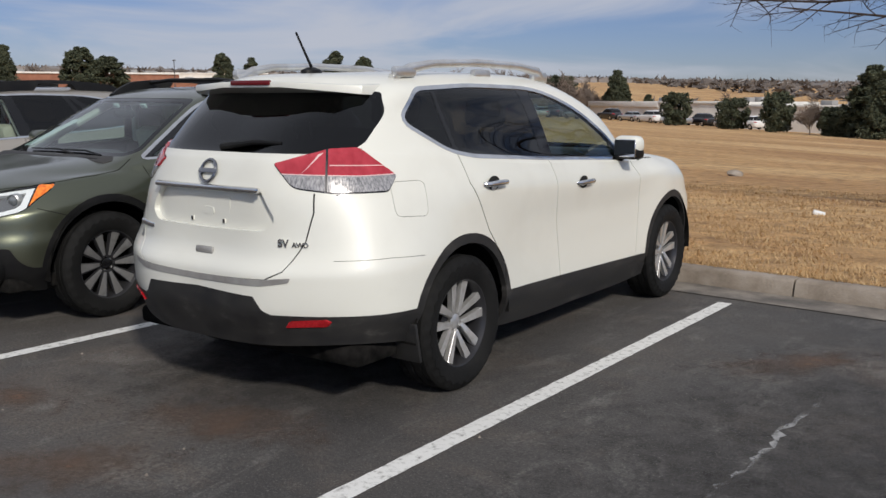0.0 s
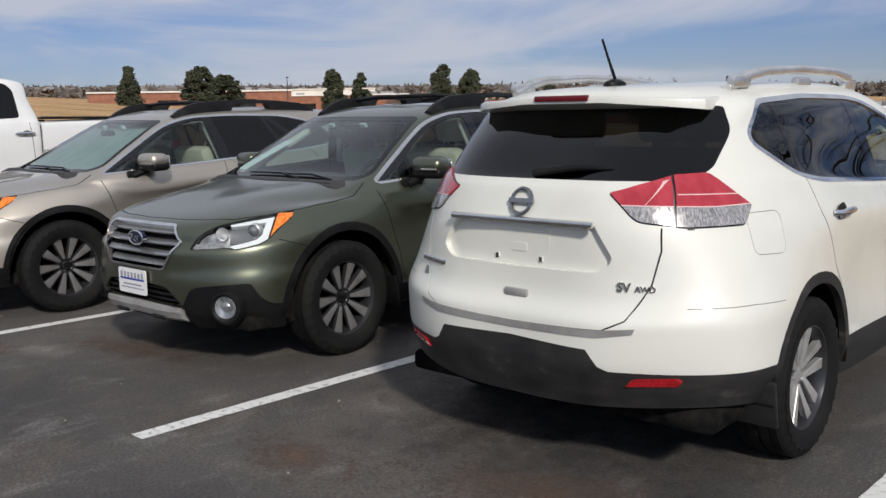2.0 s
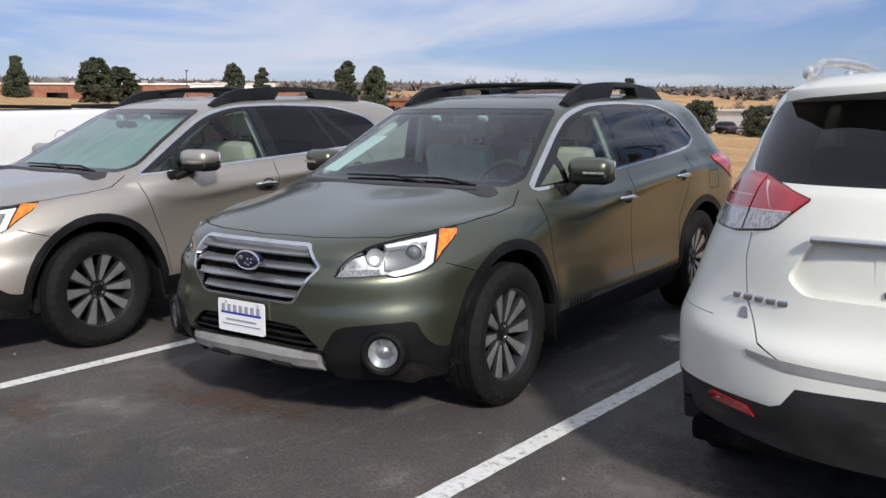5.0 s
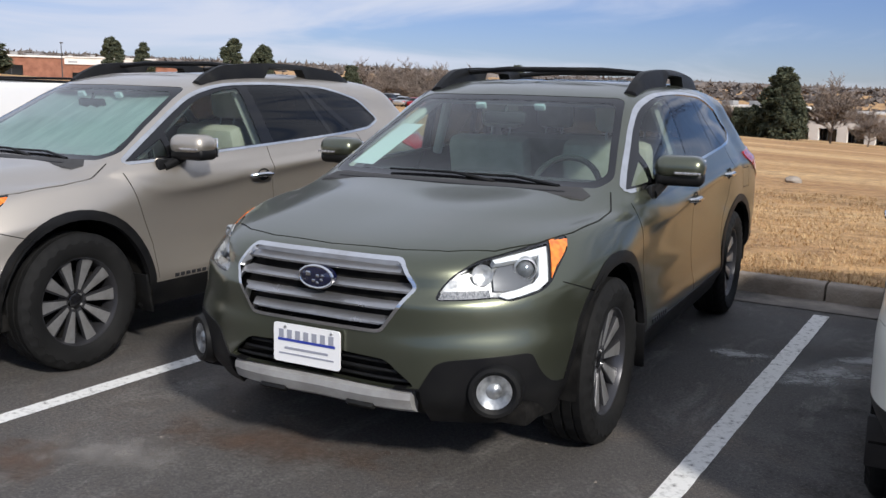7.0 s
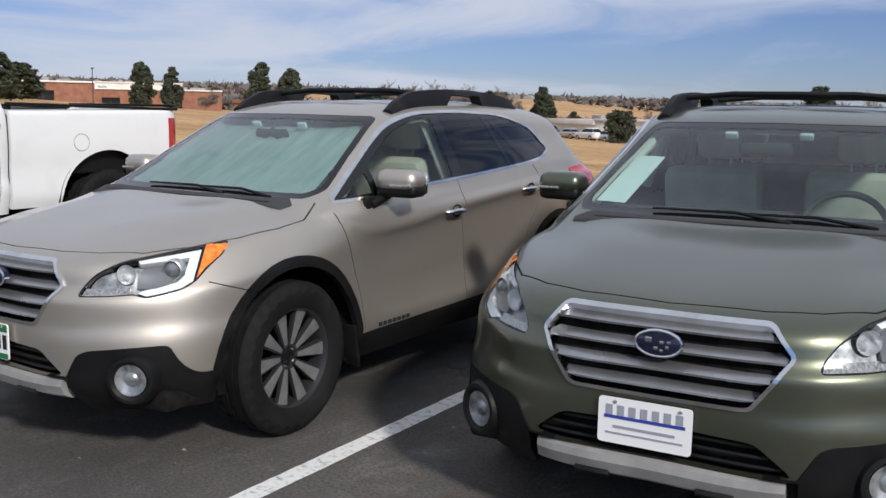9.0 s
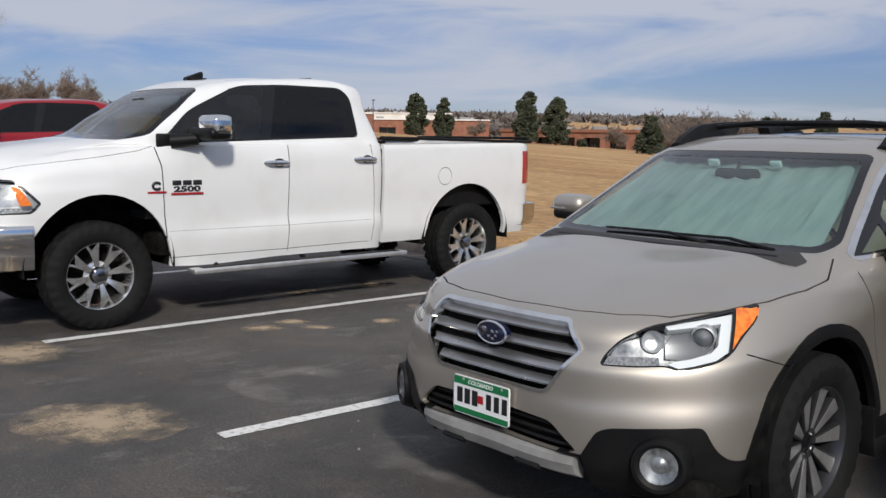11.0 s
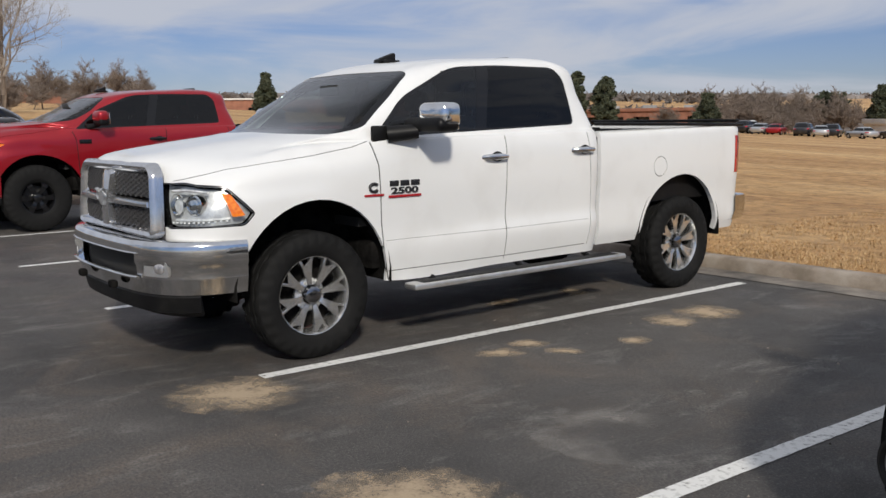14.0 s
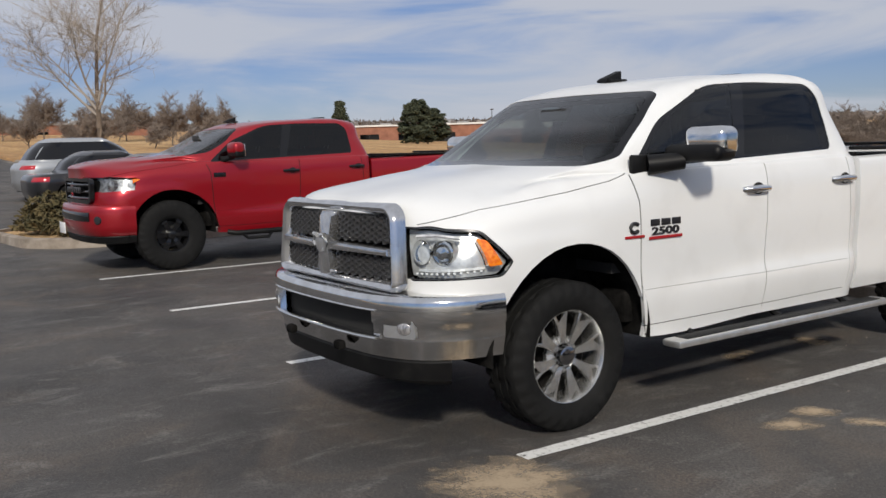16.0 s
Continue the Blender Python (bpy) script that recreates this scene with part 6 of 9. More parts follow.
    for x in (-0.09, 0.12):
        bm = bmesh.new()
        lathe(bm, [(0.007, 0.0), (0.006, 0.004), (0.001, 0.005)], 10, lambda v: Vector((x + v.y, yb + 0.006 + v.x, 0.572 + v.z)))
        part("plate_screw", bm, M["satin"], pl)


def wagon_trim(car, sk, P):
    for s in (1, -1):
        # raised black roof rails with their crossbar folded along
        bm = bmesh.new()
        y0, y1 = 0.25, -1.33
        xs = 0.575
        rows = []
        for k in range(29):
            t = k / 28
            y = y0 + (y1 - y0) * t
            x = xs - 0.05 * max(0.0, t - 0.5) ** 2 - 0.02 * max(0.0, 0.3 - t)
            base = 1.492 + 0.05 * math.sin(math.pi * min(1, t * 1.05)) - 0.012
            top = base + 0.012 + 0.082 * min(1.0, t / 0.13, (1 - t) / 0.12) ** 0.7
            foot = t < 0.36 or t > 0.62
            lowz = base - 0.012 if foot else top - 0.032
            rows.append([bm.verts.new((s * (x + dx), y, z)) for dx, z in ((0.042, lowz), (0.036, (lowz + top) / 2), (0.018, top), (-0.016, top), (-0.03, (lowz + top) / 2), (-0.034, lowz))])
        for a, b in zip(rows, rows[1:]):
            for q in range(6):
                bm.faces.new((a[q], a[(q + 1) % 6], b[(q + 1) % 6], b[q]))
        bm.faces.new(rows[0])
        bm.faces.new(rows[-1])
        rl = part("roof_rail", bm, M["plastic"], car, "black raised roof rail", angle=35)
        handle(car, sk, 0.03, 0.925, s, M["chrome"], 0.19)
        handle(car, sk, -0.90, 0.998, s, M["chrome"], 0.19)
        door_mirror(car, s, (0.958, 0.66, 1.122), (0.235, 0.17, 0.145), P, M["plastic"], (0.862, 0.79, 1.015))
        bm = bmesh.new()
        box(bm, (s * 1.01, 0.742, 1.118), (0.12, 0.01, 0.012), 0.003, (0, 0, -8 * s))
        part("mirror_signal", bm, M["lens_smoke"], car)
        bm = bmesh.new()
        box(bm, (s * 0.83, 0.955, 0.33), (0.17, 0.018, 0.22), 0.008, (-10, 0, 0))
        part("mud_flap", bm, M["plastic"], car)
        bm = bmesh.new()
        for k in range(7):
            box(bm, (s * (sk.wide(0.74 - 0.042 * k, 0.40) + 0.002), 0.74 - 0.042 * k, 0.40), (0.004, 0.030, 0.020), 0.001)
        part("door_letters", bm, M["dark_alloy"], car)
        # wiper arms
        bm = bmesh.new()
        tube(bm, [(s * 0.16 - 0.38, 1.17, 1.062), (s * 0.16 - 0.15, 1.125, 1.088), (s * 0.16 + 0.20, 1.13, 1.086)], [0.010, 0.007, 0.005], 6)
        part("wiper", bm, M["plastic"], car)
    for y, z in ((-0.14, 1.596), (-0.94, 1.596)):
        bm = bmesh.new()
        tube(bm, [(-0.575, y, z - 0.01), (-0.3, y, z + 0.012), (0.3, y, z + 0.012), (0.575, y, z - 0.01)], 0.016, 8)
        part("cross_bar", bm, M["plastic"], car)
    bm = bmesh.new()
    box(bm, (0, 1.19, 1.035), (1.20, 0.10, 0.03), 0.012)
    part("cowl", bm, M["plastic"], car)
    bm = bmesh.new()
    prism(bm, [(-0.04, -1.38), (0.04, -1.38), (0.03, -1.54), (-0.03, -1.54)], lambda u, v, w: (u, v, 1.525 + w * (0.2 + 0.8 * (-1.38 - v) / 0.16)), 0.06, 0.01)
    part("roof_fin", bm, M["plastic"], car)


def wagon_cabin(car, shade):
    bm = bmesh.new()
    box(bm, (0, 0.98, 0.95), (1.44, 0.62, 0.22), 0.09)
    box(bm, (0, 0.80, 1.04), (0.36, 0.18, 0.06), 0.03)
    part("dashboard", bm, M["cabin"], car)
    for s in (1, -1):
        seat(car, 0.37 * s, 0.16, 0.60, M["beige_cloth"], tall=0.60)
    seat(car, 0, -0.74, 0.62, M["beige_cloth"], 1.3, tall=0.56)
    steering(car, -0.37, 0.62, 0.98, M["cabin"])
    bm = bmesh.new()
    box(bm, (0, 0.56, 1.34), (0.24, 0.03, 0.065), 0.02, (-10, 0, 0))
    tube(bm, [(0, 0.56, 1.365), (0, 0.545, 1.40)], 0.01, 6)
    part("rear_view_mirror", bm, M["cabin"], car)
    bm = bmesh.new()
    for x in (-0.17, 0.17):
        box(bm, (x, 0.50, 1.398), (0.06, 0.02, 0.035), 0.006, (-32, 0, 0))
    part("camera_eye", bm, M["sunshade"], car)
    for s in (1, -1):
        for a, b in (((s * 0.80, 0.98, 1.05), (s * 0.60, 0.28, 1.45)), ((s * 0.81, -0.04, 1.10), (s * 0.68, 0.05, 1.45)), ((s * 0.80, -0.96, 1.16), (s * 0.66, -0.55, 1.45))):
            bm = bmesh.new()
            tube(bm, [(a[0] * 0.93, a[1] - 0.07, a[2] - 0.01), (b[0] * 0.93, b[1] - 0.07, b[2] - 0.01)], 0.03, 8)
            part("pillar_trim", bm, M["liner"], car)
    if shade:
        bm = bmesh.new()
        rows = []
        for k in range(25):
            x = -0.66 + 1.32 * k / 24
            fold = 0.010 * (k % 2)
            t = 1 - 0.10 * (abs(x) / 0.66) ** 2
            rows.append([bm.verts.new((x * (1 - 0.16 * q), 1.13 - 0.09 * (x / 0.66) ** 2 - 0.70 * q * t - 0.04 - fold, 1.075 + 0.345 * q - fold)) for q in (0, 0.5, 1)])
        for a, b in zip(rows, rows[1:]):
            for q in range(2):
                bm.faces.new((a[q], b[q], b[q + 1], a[q + 1]))
        bmesh.ops.solidify(bm, geom=bm.faces, thickness=0.004)
        part("sunshade", bm, M["sunshade"], car, "pale folding sunshade behind the windscreen")
    else:
        bm = bmesh.new()
        prism(bm, rounded([(-0.075, 0.0), (0.075, 0.0), (0.075, 1.0), (-0.075, 1.0)], 0.008), lambda u, v, w: (0.585 - 0.060 * v + u, 1.03 - 0.42 * v - 0.3 * u + w, 1.092 + 0.195 * v + 0.3 * w), 0.003)
        part("window_sticker", bm, M["paper"], car, "white price sheet behind the windscreen")


GREEN_AT = pose(-4.054, 2.836, 0, 0, 0, -175.2)
BEIGE_AT = pose(-6.597, 2.235, 0, 0, 0, -178.6)
green_car, green_skin = wagon(GREEN_AT, M["green"], "olive green metallic wagon with black roof rails and dealer plate", "dealer", False)
beige_car, beige_skin = wagon(BEIGE_AT, M["bronze"], "tan metallic wagon with a sunshade behind its windscreen", "number", True)


# ---- pickup trucks ----
def pickup_rings(k=1.0, w=1.0, h=1.0, nose=0.0):
    """The cab's rings; k, w and h stretch length, width and height; nose moves the front."""
    side = lambda x, z: [(x, -0.40, z), (x - 0.002, -0.70, z), (x - 0.025, -0.752, z), (0.5, -0.76, z), (0, -0.76, z)]
    rings = [
        [(0, 2.74, 0.66), (0.5, 2.72, 0.66), (0.86, 2.56, 0.64), (0.95, 1.9, 0.56), (0.95, 1.4, 0.46), (0.95, 0.28, 0.46), *side(0.95, 0.46)],
        [(0, 2.82, 0.82), (0.5, 2.80, 0.82), (0.93, 2.60, 0.80), (1.0, 1.9, 0.78), (0.985, 1.4, 0.70), (0.996, 0.28, 0.70), *side(0.996, 0.70)],
        [(0, 2.86, 0.98), (0.5, 2.83, 0.98), (0.945, 2.58, 0.98), (1.01, 1.9, 0.98), (0.985, 1.4, 0.82), (0.978, 0.28, 0.82), *side(0.978, 0.82)],
        [(0, 2.87, 1.14), (0.5, 2.83, 1.14), (0.93, 2.53, 1.12), (1.0, 1.9, 1.14), (1.0, 1.4, 1.12), (0.995, 0.28, 1.12), *side(0.995, 1.12)],
        [(0, 2.84, 1.235), (0.5, 2.80, 1.235), (0.90, 2.47, 1.215), (0.965, 1.9, 1.25), (0.99, 1.4, 1.28), (0.99, 0.28, 1.30), *side(0.99, 1.31)],
        [(0, 2.77, 1.285), (0.48, 2.72, 1.285), (0.82, 2.38, 1.265), (0.87, 1.95, 1.315), (0.96, 1.45, 1.365), (0.968, 0.28, 1.385), *side(0.968, 1.40)],
        [(0, 2.35, 1.345), (0.45, 2.31, 1.345), (0.73, 2.10, 1.325), (0.80, 1.80, 1.345), (0.938, 1.43, 1.388), (0.948, 0.28, 1.405), *side(0.948, 1.42)],
        [(0, 1.86, 1.40), (0.45, 1.83, 1.40), (0.76, 1.73, 1.39), (0.85, 1.645, 1.39), (0.918, 1.46, 1.40), (0.93, 0.28, 1.42), *side(0.93, 1.435)],
        [(0, 1.42, 1.615), (0.42, 1.40, 1.615), (0.70, 1.335, 1.62), (0.785, 1.26, 1.625), (0.846, 1.09, 1.635), (0.865, 0.28, 1.65), (0.86, -0.36, 1.66), (0.85, -0.58, 1.66), (0.82, -0.66, 1.66), (0.45, -0.68, 1.66), (0, -0.68, 1.66)],
        [(0, 1.02, 1.815), (0.4, 1.0, 1.815), (0.63, 0.955, 1.82), (0.705, 0.89, 1.83), (0.757, 0.74, 1.85), (0.775, 0.2, 1.875), (0.77, -0.32, 1.885), (0.755, -0.53, 1.875), (0.72, -0.62, 1.865), (0.4, -0.65, 1.865), (0, -0.65, 1.865)],
        [(0, 0.90, 1.868), (0.36, 0.88, 1.868), (0.55, 0.79, 1.873), (0.61, 0.71, 1.88), (0.655, 0.55, 1.895), (0.68, 0.15, 1.915), (0.675, -0.25, 1.93), (0.66, -0.43, 1.92), (0.63, -0.52, 1.91), (0.35, -0.55, 1.91), (0, -0.55, 1.91)],
        [(0, y, z) for y, z in ((0.80, 1.895), (0.78, 1.895), (0.72, 1.90), (0.62, 1.91), (0.45, 1.925), (0.12, 1.935), (-0.16, 1.948), (-0.32, 1.945), (-0.40, 1.94), (-0.43, 1.935), (-0.46, 1.935))],
    ]
    if nose:
        for k, add in ((4, 0.02), (5, 0.10), (6, 0.30)):
            rings[k] = [(x, y + add * (1.0 if q < 2 else 0.7) if q < 3 else y, z) for q, (x, y, z) in enumerate(rings[k])]
    lift = lambda z, y: z + 0.085 * ease((z - 1.15) / 0.75) + 0.045 * ease((z - 1.18) / 0.12) * ease((y - 1.35) / 0.4)
    bulge = lambda z, y: 0.068 * ease((z - 1.08) / 0.14) * ease((y - 1.30) / 0.30) * (1 - ease((z - 1.42) / 0.20)) if nose else 0.0
    return [[(x * w, y, lift(z, y) * h + bulge(z, y)) for x, y, z in ring] for ring in rings]


def pickup(at, label, P, mode):
    """mode ram: chrome and 8 spokes; mode red: black fittings and wide tyres."""
    ram = mode == "ram"
    car = thing("pickup_truck", at, label, "pickup truck")
    h = 1.0 if ram else 0.972
    up = lambda z: (z + 0.085 * ease((z - 1.15) / 0.75)) * h
    back = (lambda y: y) if ram else (lambda y: 1.9 - (1.9 - y) * 1.13 if y < 1.9 else y)
    ax = 1.90
    sk = Skin(pickup_rings(1.0, 1.0, h, 0 if ram else 1), 0.035)
    sk.warp = back
    shift = back(-0.785) + 0.785
    arch = [(ax, 0.50), (-ax + 0.06, 0.50)]
    # side glass
    opening = rounded([(1.41, up(1.405)), (0.24, up(1.440)), (-0.52, up(1.462)), (-0.49, up(1.77)), (-0.40, up(1.858)), (0.2, up(1.862)), (0.66, up(1.838)), (1.12, up(1.640))], [0.02, 0.05, 0.05, 0.06, 0.08, 0.1, 0.12, 0.1])
    front = rounded([(1.33, up(1.426)), (0.50, up(1.446)), (0.40, up(1.852)), (0.64, up(1.826)), (1.09, up(1.630))], [0.02, 0.02, 0.02, 0.1, 0.08])
    rear = rounded([(0.40, up(1.450)), (-0.505, up(1.470)), (-0.478, up(1.766)), (-0.392, up(1.846)), (0.28, up(1.852))], [0.02, 0.04, 0.06, 0.06, 0.02])
    glass_set(sk, opening, [("frit", opening), ("glass_front", front), ("glass_rear", rear)], 0)
    hood = 0.0 if ram else 0.06
    sk.cut("frit", rounded([(0, 1.472 * h + hood), (0.82, 1.456 * h + hood), (0.885, 1.495 * h + hood), (0.735, up(1.79)), (0.66, up(1.812)), (0, up(1.818))], [0, 0.03, 0.03, 0.05, 0.05, 0]), "front", 0.15, where=lambda x, y, z: y < 1.95 and z > 1.43 * h)
    sk.cut("screen", rounded([(0, 1.500 * h + hood), (0.80, 1.486 * h + hood), (0.85, 1.52 * h + hood), (0.71, up(1.765)), (0.645, up(1.782)), (0, up(1.788))], [0, 0.03, 0.03, 0.05, 0.05, 0]), "front", 0.15, where=lambda x, y, z: y < 1.95)
    sk.cut("back_glass", rounded([(0, up(1.47)), (0.70, up(1.47)), (0.64, up(1.80)), (0, up(1.81))], [0, 0.05, 0.05, 0]), "rear", 0.3)
    # front
    if ram:
        lamp_front = rounded([(0.655, 1.180), (0.76, 1.190), (1.05, 1.12), (1.05, 0.925), (0.68, 0.905)], [0.02, 0.03, 0, 0, 0.03])
        lamp_side = rounded([(2.335, 0.995), (2.495, 1.165), (2.95, 1.20), (2.95, 0.915), (2.40, 0.922)], [0.02, 0.03, 0, 0, 0.03])
        for tag, shrink in (("lamp_edge", 0.0), ("lamp", -0.008)):
            sk.cut(tag, grown(lamp_front, shrink), "front", 0.15, where=lambda x, y, z: y > 2.58)
            sk.cut(tag, grown(lamp_side, shrink), "side", 0.1, only=("body", "lamp_edge"))
        sk.cut("amber", rounded([(2.40, 0.985), (2.475, 1.115), (2.525, 1.125), (2.48, 0.98)], 0.012), "side", 0.1, only=("lamp",))
        frame_out = rounded([(0, 1.275), (0.60, 1.27), (0.665, 1.22), (0.70, 0.88), (0.66, 0.84), (0, 0.835)], [0, 0.04, 0.05, 0.04, 0.04, 0])
        sk.cut("grille", [(max(0.0, x * 0.95), 1.055 + (z - 1.055) * 0.90) for x, z in frame_out], "front", 0.2)
    else:
        sk.cut("lamp", rounded([(0.72, 1.235), (0.80, 1.245), (1.05, 1.215), (1.05, 1.07), (0.74, 1.045)], 0.02), "front", 0.15, where=lambda x, y, z: y > 2.3)
        sk.cut("lamp", rounded([(2.29, 1.205), (2.40, 1.225), (2.95, 1.245), (2.95, 1.045), (2.50, 1.06)], 0.02), "side", 0.2, only=("body",))
        sk.cut("amber", rounded([(2.285, 1.20), (2.345, 1.212), (2.385, 1.21), (2.385, 1.15)], 0.012), "side", 0.15, only=("body", "lamp"))
        sk.cut("grille", rounded([(0, 1.23), (0.62, 1.225), (0.67, 1.18), (0.64, 0.93), (0.58, 0.90), (0, 0.90)], [0, 0.04, 0.04, 0.05, 0.05, 0]), "front", 0.2)
    arches(sk, [arch[0]], 0.55, 0)
    only = ("body",)
    sk.seam([(1.46, up(1.38)), (1.42, 1.25), (1.40, 0.86), (1.38, 0.66), (1.33, 0.46)], "side", 0.010, 0.2, only)
    sk.seam([(0.26, up(1.40)), (0.27, 0.86), (0.27, 0.5)], "side", 0.009, 0.2, only)
    sk.seam([(1.35, 0.52), (0.3, 0.52), (-0.6, 0.53)], "side", 0.007, 0.2, only)
    sk.seam([(-0.62, up(1.41)), (-0.66, 0.86), (-0.63, 0.53)], "side", 0.009, 0.2, only)
    sk.seam([(2.72, 1.195 * h + hood), (2.62, 1.222 * h + hood), (2.45, 1.262 * h + hood), (2.2, 1.292 * h + hood), (1.9, 1.325 * h + hood), (1.6, 1.372 * h + hood), (1.47, 1.41 * h + hood)], "side", 0.004, 0.1, only)
    # lower door crease: its shade painted as a thin dark line, no joint here
    sk.seam([(1.36, 0.735), (0.3, 0.73), (-0.62, 0.735)], "side", 0.0022, 0.2, only)
    sk.seam([(0.48, 1.83), (0.70, 1.73), (0.84, 1.58)], "top", 0.009, 0.1)
    sk.emit("body", "cab", P, car, rim=0.025)
    sk.emit("seam", "panel_gap", M["seam"], car, inset=0.006)
    sk.emit("frit", "window_surround", M["frit"], car, inset=0.004, rim=0.01)
    sk.emit("glass_front", "front_window", M["glass_tint"] if ram else M["glass_dark"], car, "pair", inset=0.005)
    sk.emit("glass_rear", "rear_window", M["glass_dark"], car, "pair", inset=0.005)
    sk.emit("screen", "windscreen", M["glass_truck"], car, inset=0.004)
    sk.emit("back_glass", "back_window", M["glass_dark"], car, inset=0.003)
    if ram:
        sk.emit("lamp_edge", "lamp_bezel", M["lamp_dark"], car, "pair", inset=0.004, rim=0.02)
    sk.emit("lamp", "headlamp_bowl", M["lamp_bright"] if ram else M["reflector"], car, "pair", inset=0.06)
    sk.emit("lamp", "headlamp_cover", M["lens"], car, "pair", inset=-0.003)
    sk.emit("amber", "side_marker", M["amber"], car, "pair", inset=0.004, rim=0.04)
    sk.emit("grille", "grille_backing", M["well"], car, inset=0.06)
    sk.emit(("body", "frit"), "headliner", M["cabin"], car, inset=0.04, where=lambda x, y, z: z > 1.80 * h and y < 1.1)
    # bed
    rise = 0.035 if ram else 0.0
    plan = [(0.985, -0.775), (0.988, -1.2), (1.005, -1.85), (0.99, -2.45), (0.965, -2.70), (0.905, -2.775), (0.5, -2.79), (0, -2.795)]
    bed = Skin([[(x + dx if x > 0.6 else x, y - (dy if y < -2.7 else 0), z * h + (0.03 * (-0.785 - y) / 2 + rise) * (z > 1.25)) for x, y in plan] for z, dx, dy in ((0.50, -0.05, -0.02), (0.62, -0.015, 0), (0.86, -0.01, 0), (1.12, 0.005, 0.01), (1.30, 0, 0.005), (1.385, -0.015, 0.0), (1.40, -0.06, -0.04))], 0.05, top=False, closed=(False, True))
    bed.warp = lambda y: y + shift
    arches(bed, [arch[1]], 0.54, 0)
    bed.cut("lamp_red", rounded([(-2.72, up(1.30) + rise), (-2.66, up(1.31) + rise), (-2.685, up(1.02)), (-2.75, up(1.02)), (-2.85, up(1.30) + rise)], 0.02), "side", 0.12, where=lambda x, y, z: y < -2.6)
    bed.cut("lamp_red", [(0.87, up(1.02)), (1.1, up(1.02)), (1.1, up(1.32) + rise), (0.87, up(1.32) + rise)], "rear", 0.1)
    bed.seam(circle(-1.52, 1.12 * h, 0.085, 24) + [(-1.435, up(1.12))], "side", 0.006, 0.2)
    bed.seam([(0.86, 1.40), (0.86, 0.60)], "rear", 0.012, 0.2)
    bed.emit("body", "bed_side", P, car, rim=0.04)
    bed.emit("seam", "bed_gap", M["seam"], car, inset=0.005)
    bed.emit("lamp_red", "tail_lamp", M["lens_red"], car, "pair", inset=-0.004, rim=0.03)
    bm = bmesh.new()
    for s in (1, -1):
        box(bm, (s * 0.93, shift -1.78, up(1.418) + rise), (0.10, 1.98, 0.028), 0.01, (0.9, 0, 0))
    box(bm, (0, shift -2.755, up(1.438) + rise), (1.84, 0.07, 0.028), 0.01)
    box(bm, (0, shift -0.81, up(1.395) + rise), (1.84, 0.06, 0.03), 0.01)
    part("bed_rail_cap", bm, M["plastic"], car)
    bm = bmesh.new()
    box(bm, (0, shift -1.78, 0.82), (1.66, 1.95, 0.06))
    for s in (1, -1):
        box(bm, (s * 0.86, shift -1.78, 1.10), (0.05, 1.95, 0.58))
        box(bm, (s * 0.72, shift -1.85, 0.98), (0.24, 0.95, 0.28), 0.04)
    box(bm, (0, shift -0.815, 1.10), (1.74, 0.04, 0.58))
    box(bm, (0, shift -2.74, 1.12), (1.74, 0.04, 0.58))
    part("bed_liner", bm, M["plastic"], car)
    wells(car, [arch[0], (arch[1][0] + shift, arch[1][1])], 0.575, 0.55, 0.985)
    r, rim_r, wd = (0.418, 0.272, 0.285) if ram else (0.455, 0.235, 0.315)
    for y in (ax, -ax + shift):
        for s in (1, -1):
            wheel(car, s * 0.815, y, r, rim_r, wd, "fork8" if ram else "black6", s)
    bm = bmesh.new()
    box(bm, (0, 0, 0.56), (1.0, 5.0, 0.16), 0.03)
    box(bm, (0, 0.3, 0.62), (1.7, 2.2, 0.20), 0.03)
    box(bm, (0, 1.9, 0.75), (1.1, 1.5, 0.5), 0.05)
    for y in (ax, -ax + shift):
        tube(bm, [(-0.75, y, r), (0.75, y, r)], 0.06, 10)
    part("chassis", bm, M["well"], car)
    # side steps
    for s in (1, -1):
        bm = bmesh.new()
        if ram:
            box(bm, (s * 1.045, 0.13, 0.408), (0.14, 2.18, 0.045), 0.016)
        else:
            tube(bm, [(s * 0.96, 1.15, 0.44), (s * 1.03, 1.05, 0.42), (s * 1.03, -0.55, 0.42), (s * 0.96, -0.65, 0.44)], 0.035, 10)
            for yy in (0.75, -0.3):
                tube(bm, [(s * 1.03, yy + 0.22, 0.41), (s * 1.05, yy + 0.15, 0.34), (s * 1.05, yy - 0.15, 0.34), (s * 1.03, yy - 0.22, 0.41)], 0.022, 8)
        st = part("side_step", bm, M["satin"] if ram else M["plastic"], car)
        if ram:
            bm = bmesh.new()
            box(bm, (s * 1.045, 0.13, 0.4325), (0.10, 2.0, 0.006), 0.002)
            part("step_tread", bm, M["plastic"], st)
        for yy in (0.95, 0.1, -0.65):
            bm = bmesh.new()
            tube(bm, [(s * 1.0, yy, 0.40), (s * 0.80, yy, 0.52)], 0.022, 6)
            part("step_bracket", bm, M["plastic"], st)
        handle(car, sk, 0.38, 1.268 * h, s, M["chrome"] if ram else M["gloss_black"], 0.24, 0.034, 0.018)
        handle(car, sk, -0.55, 1.292 * h, s, M["chrome"] if ram else M["gloss_black"], 0.24, 0.034, 0.018)
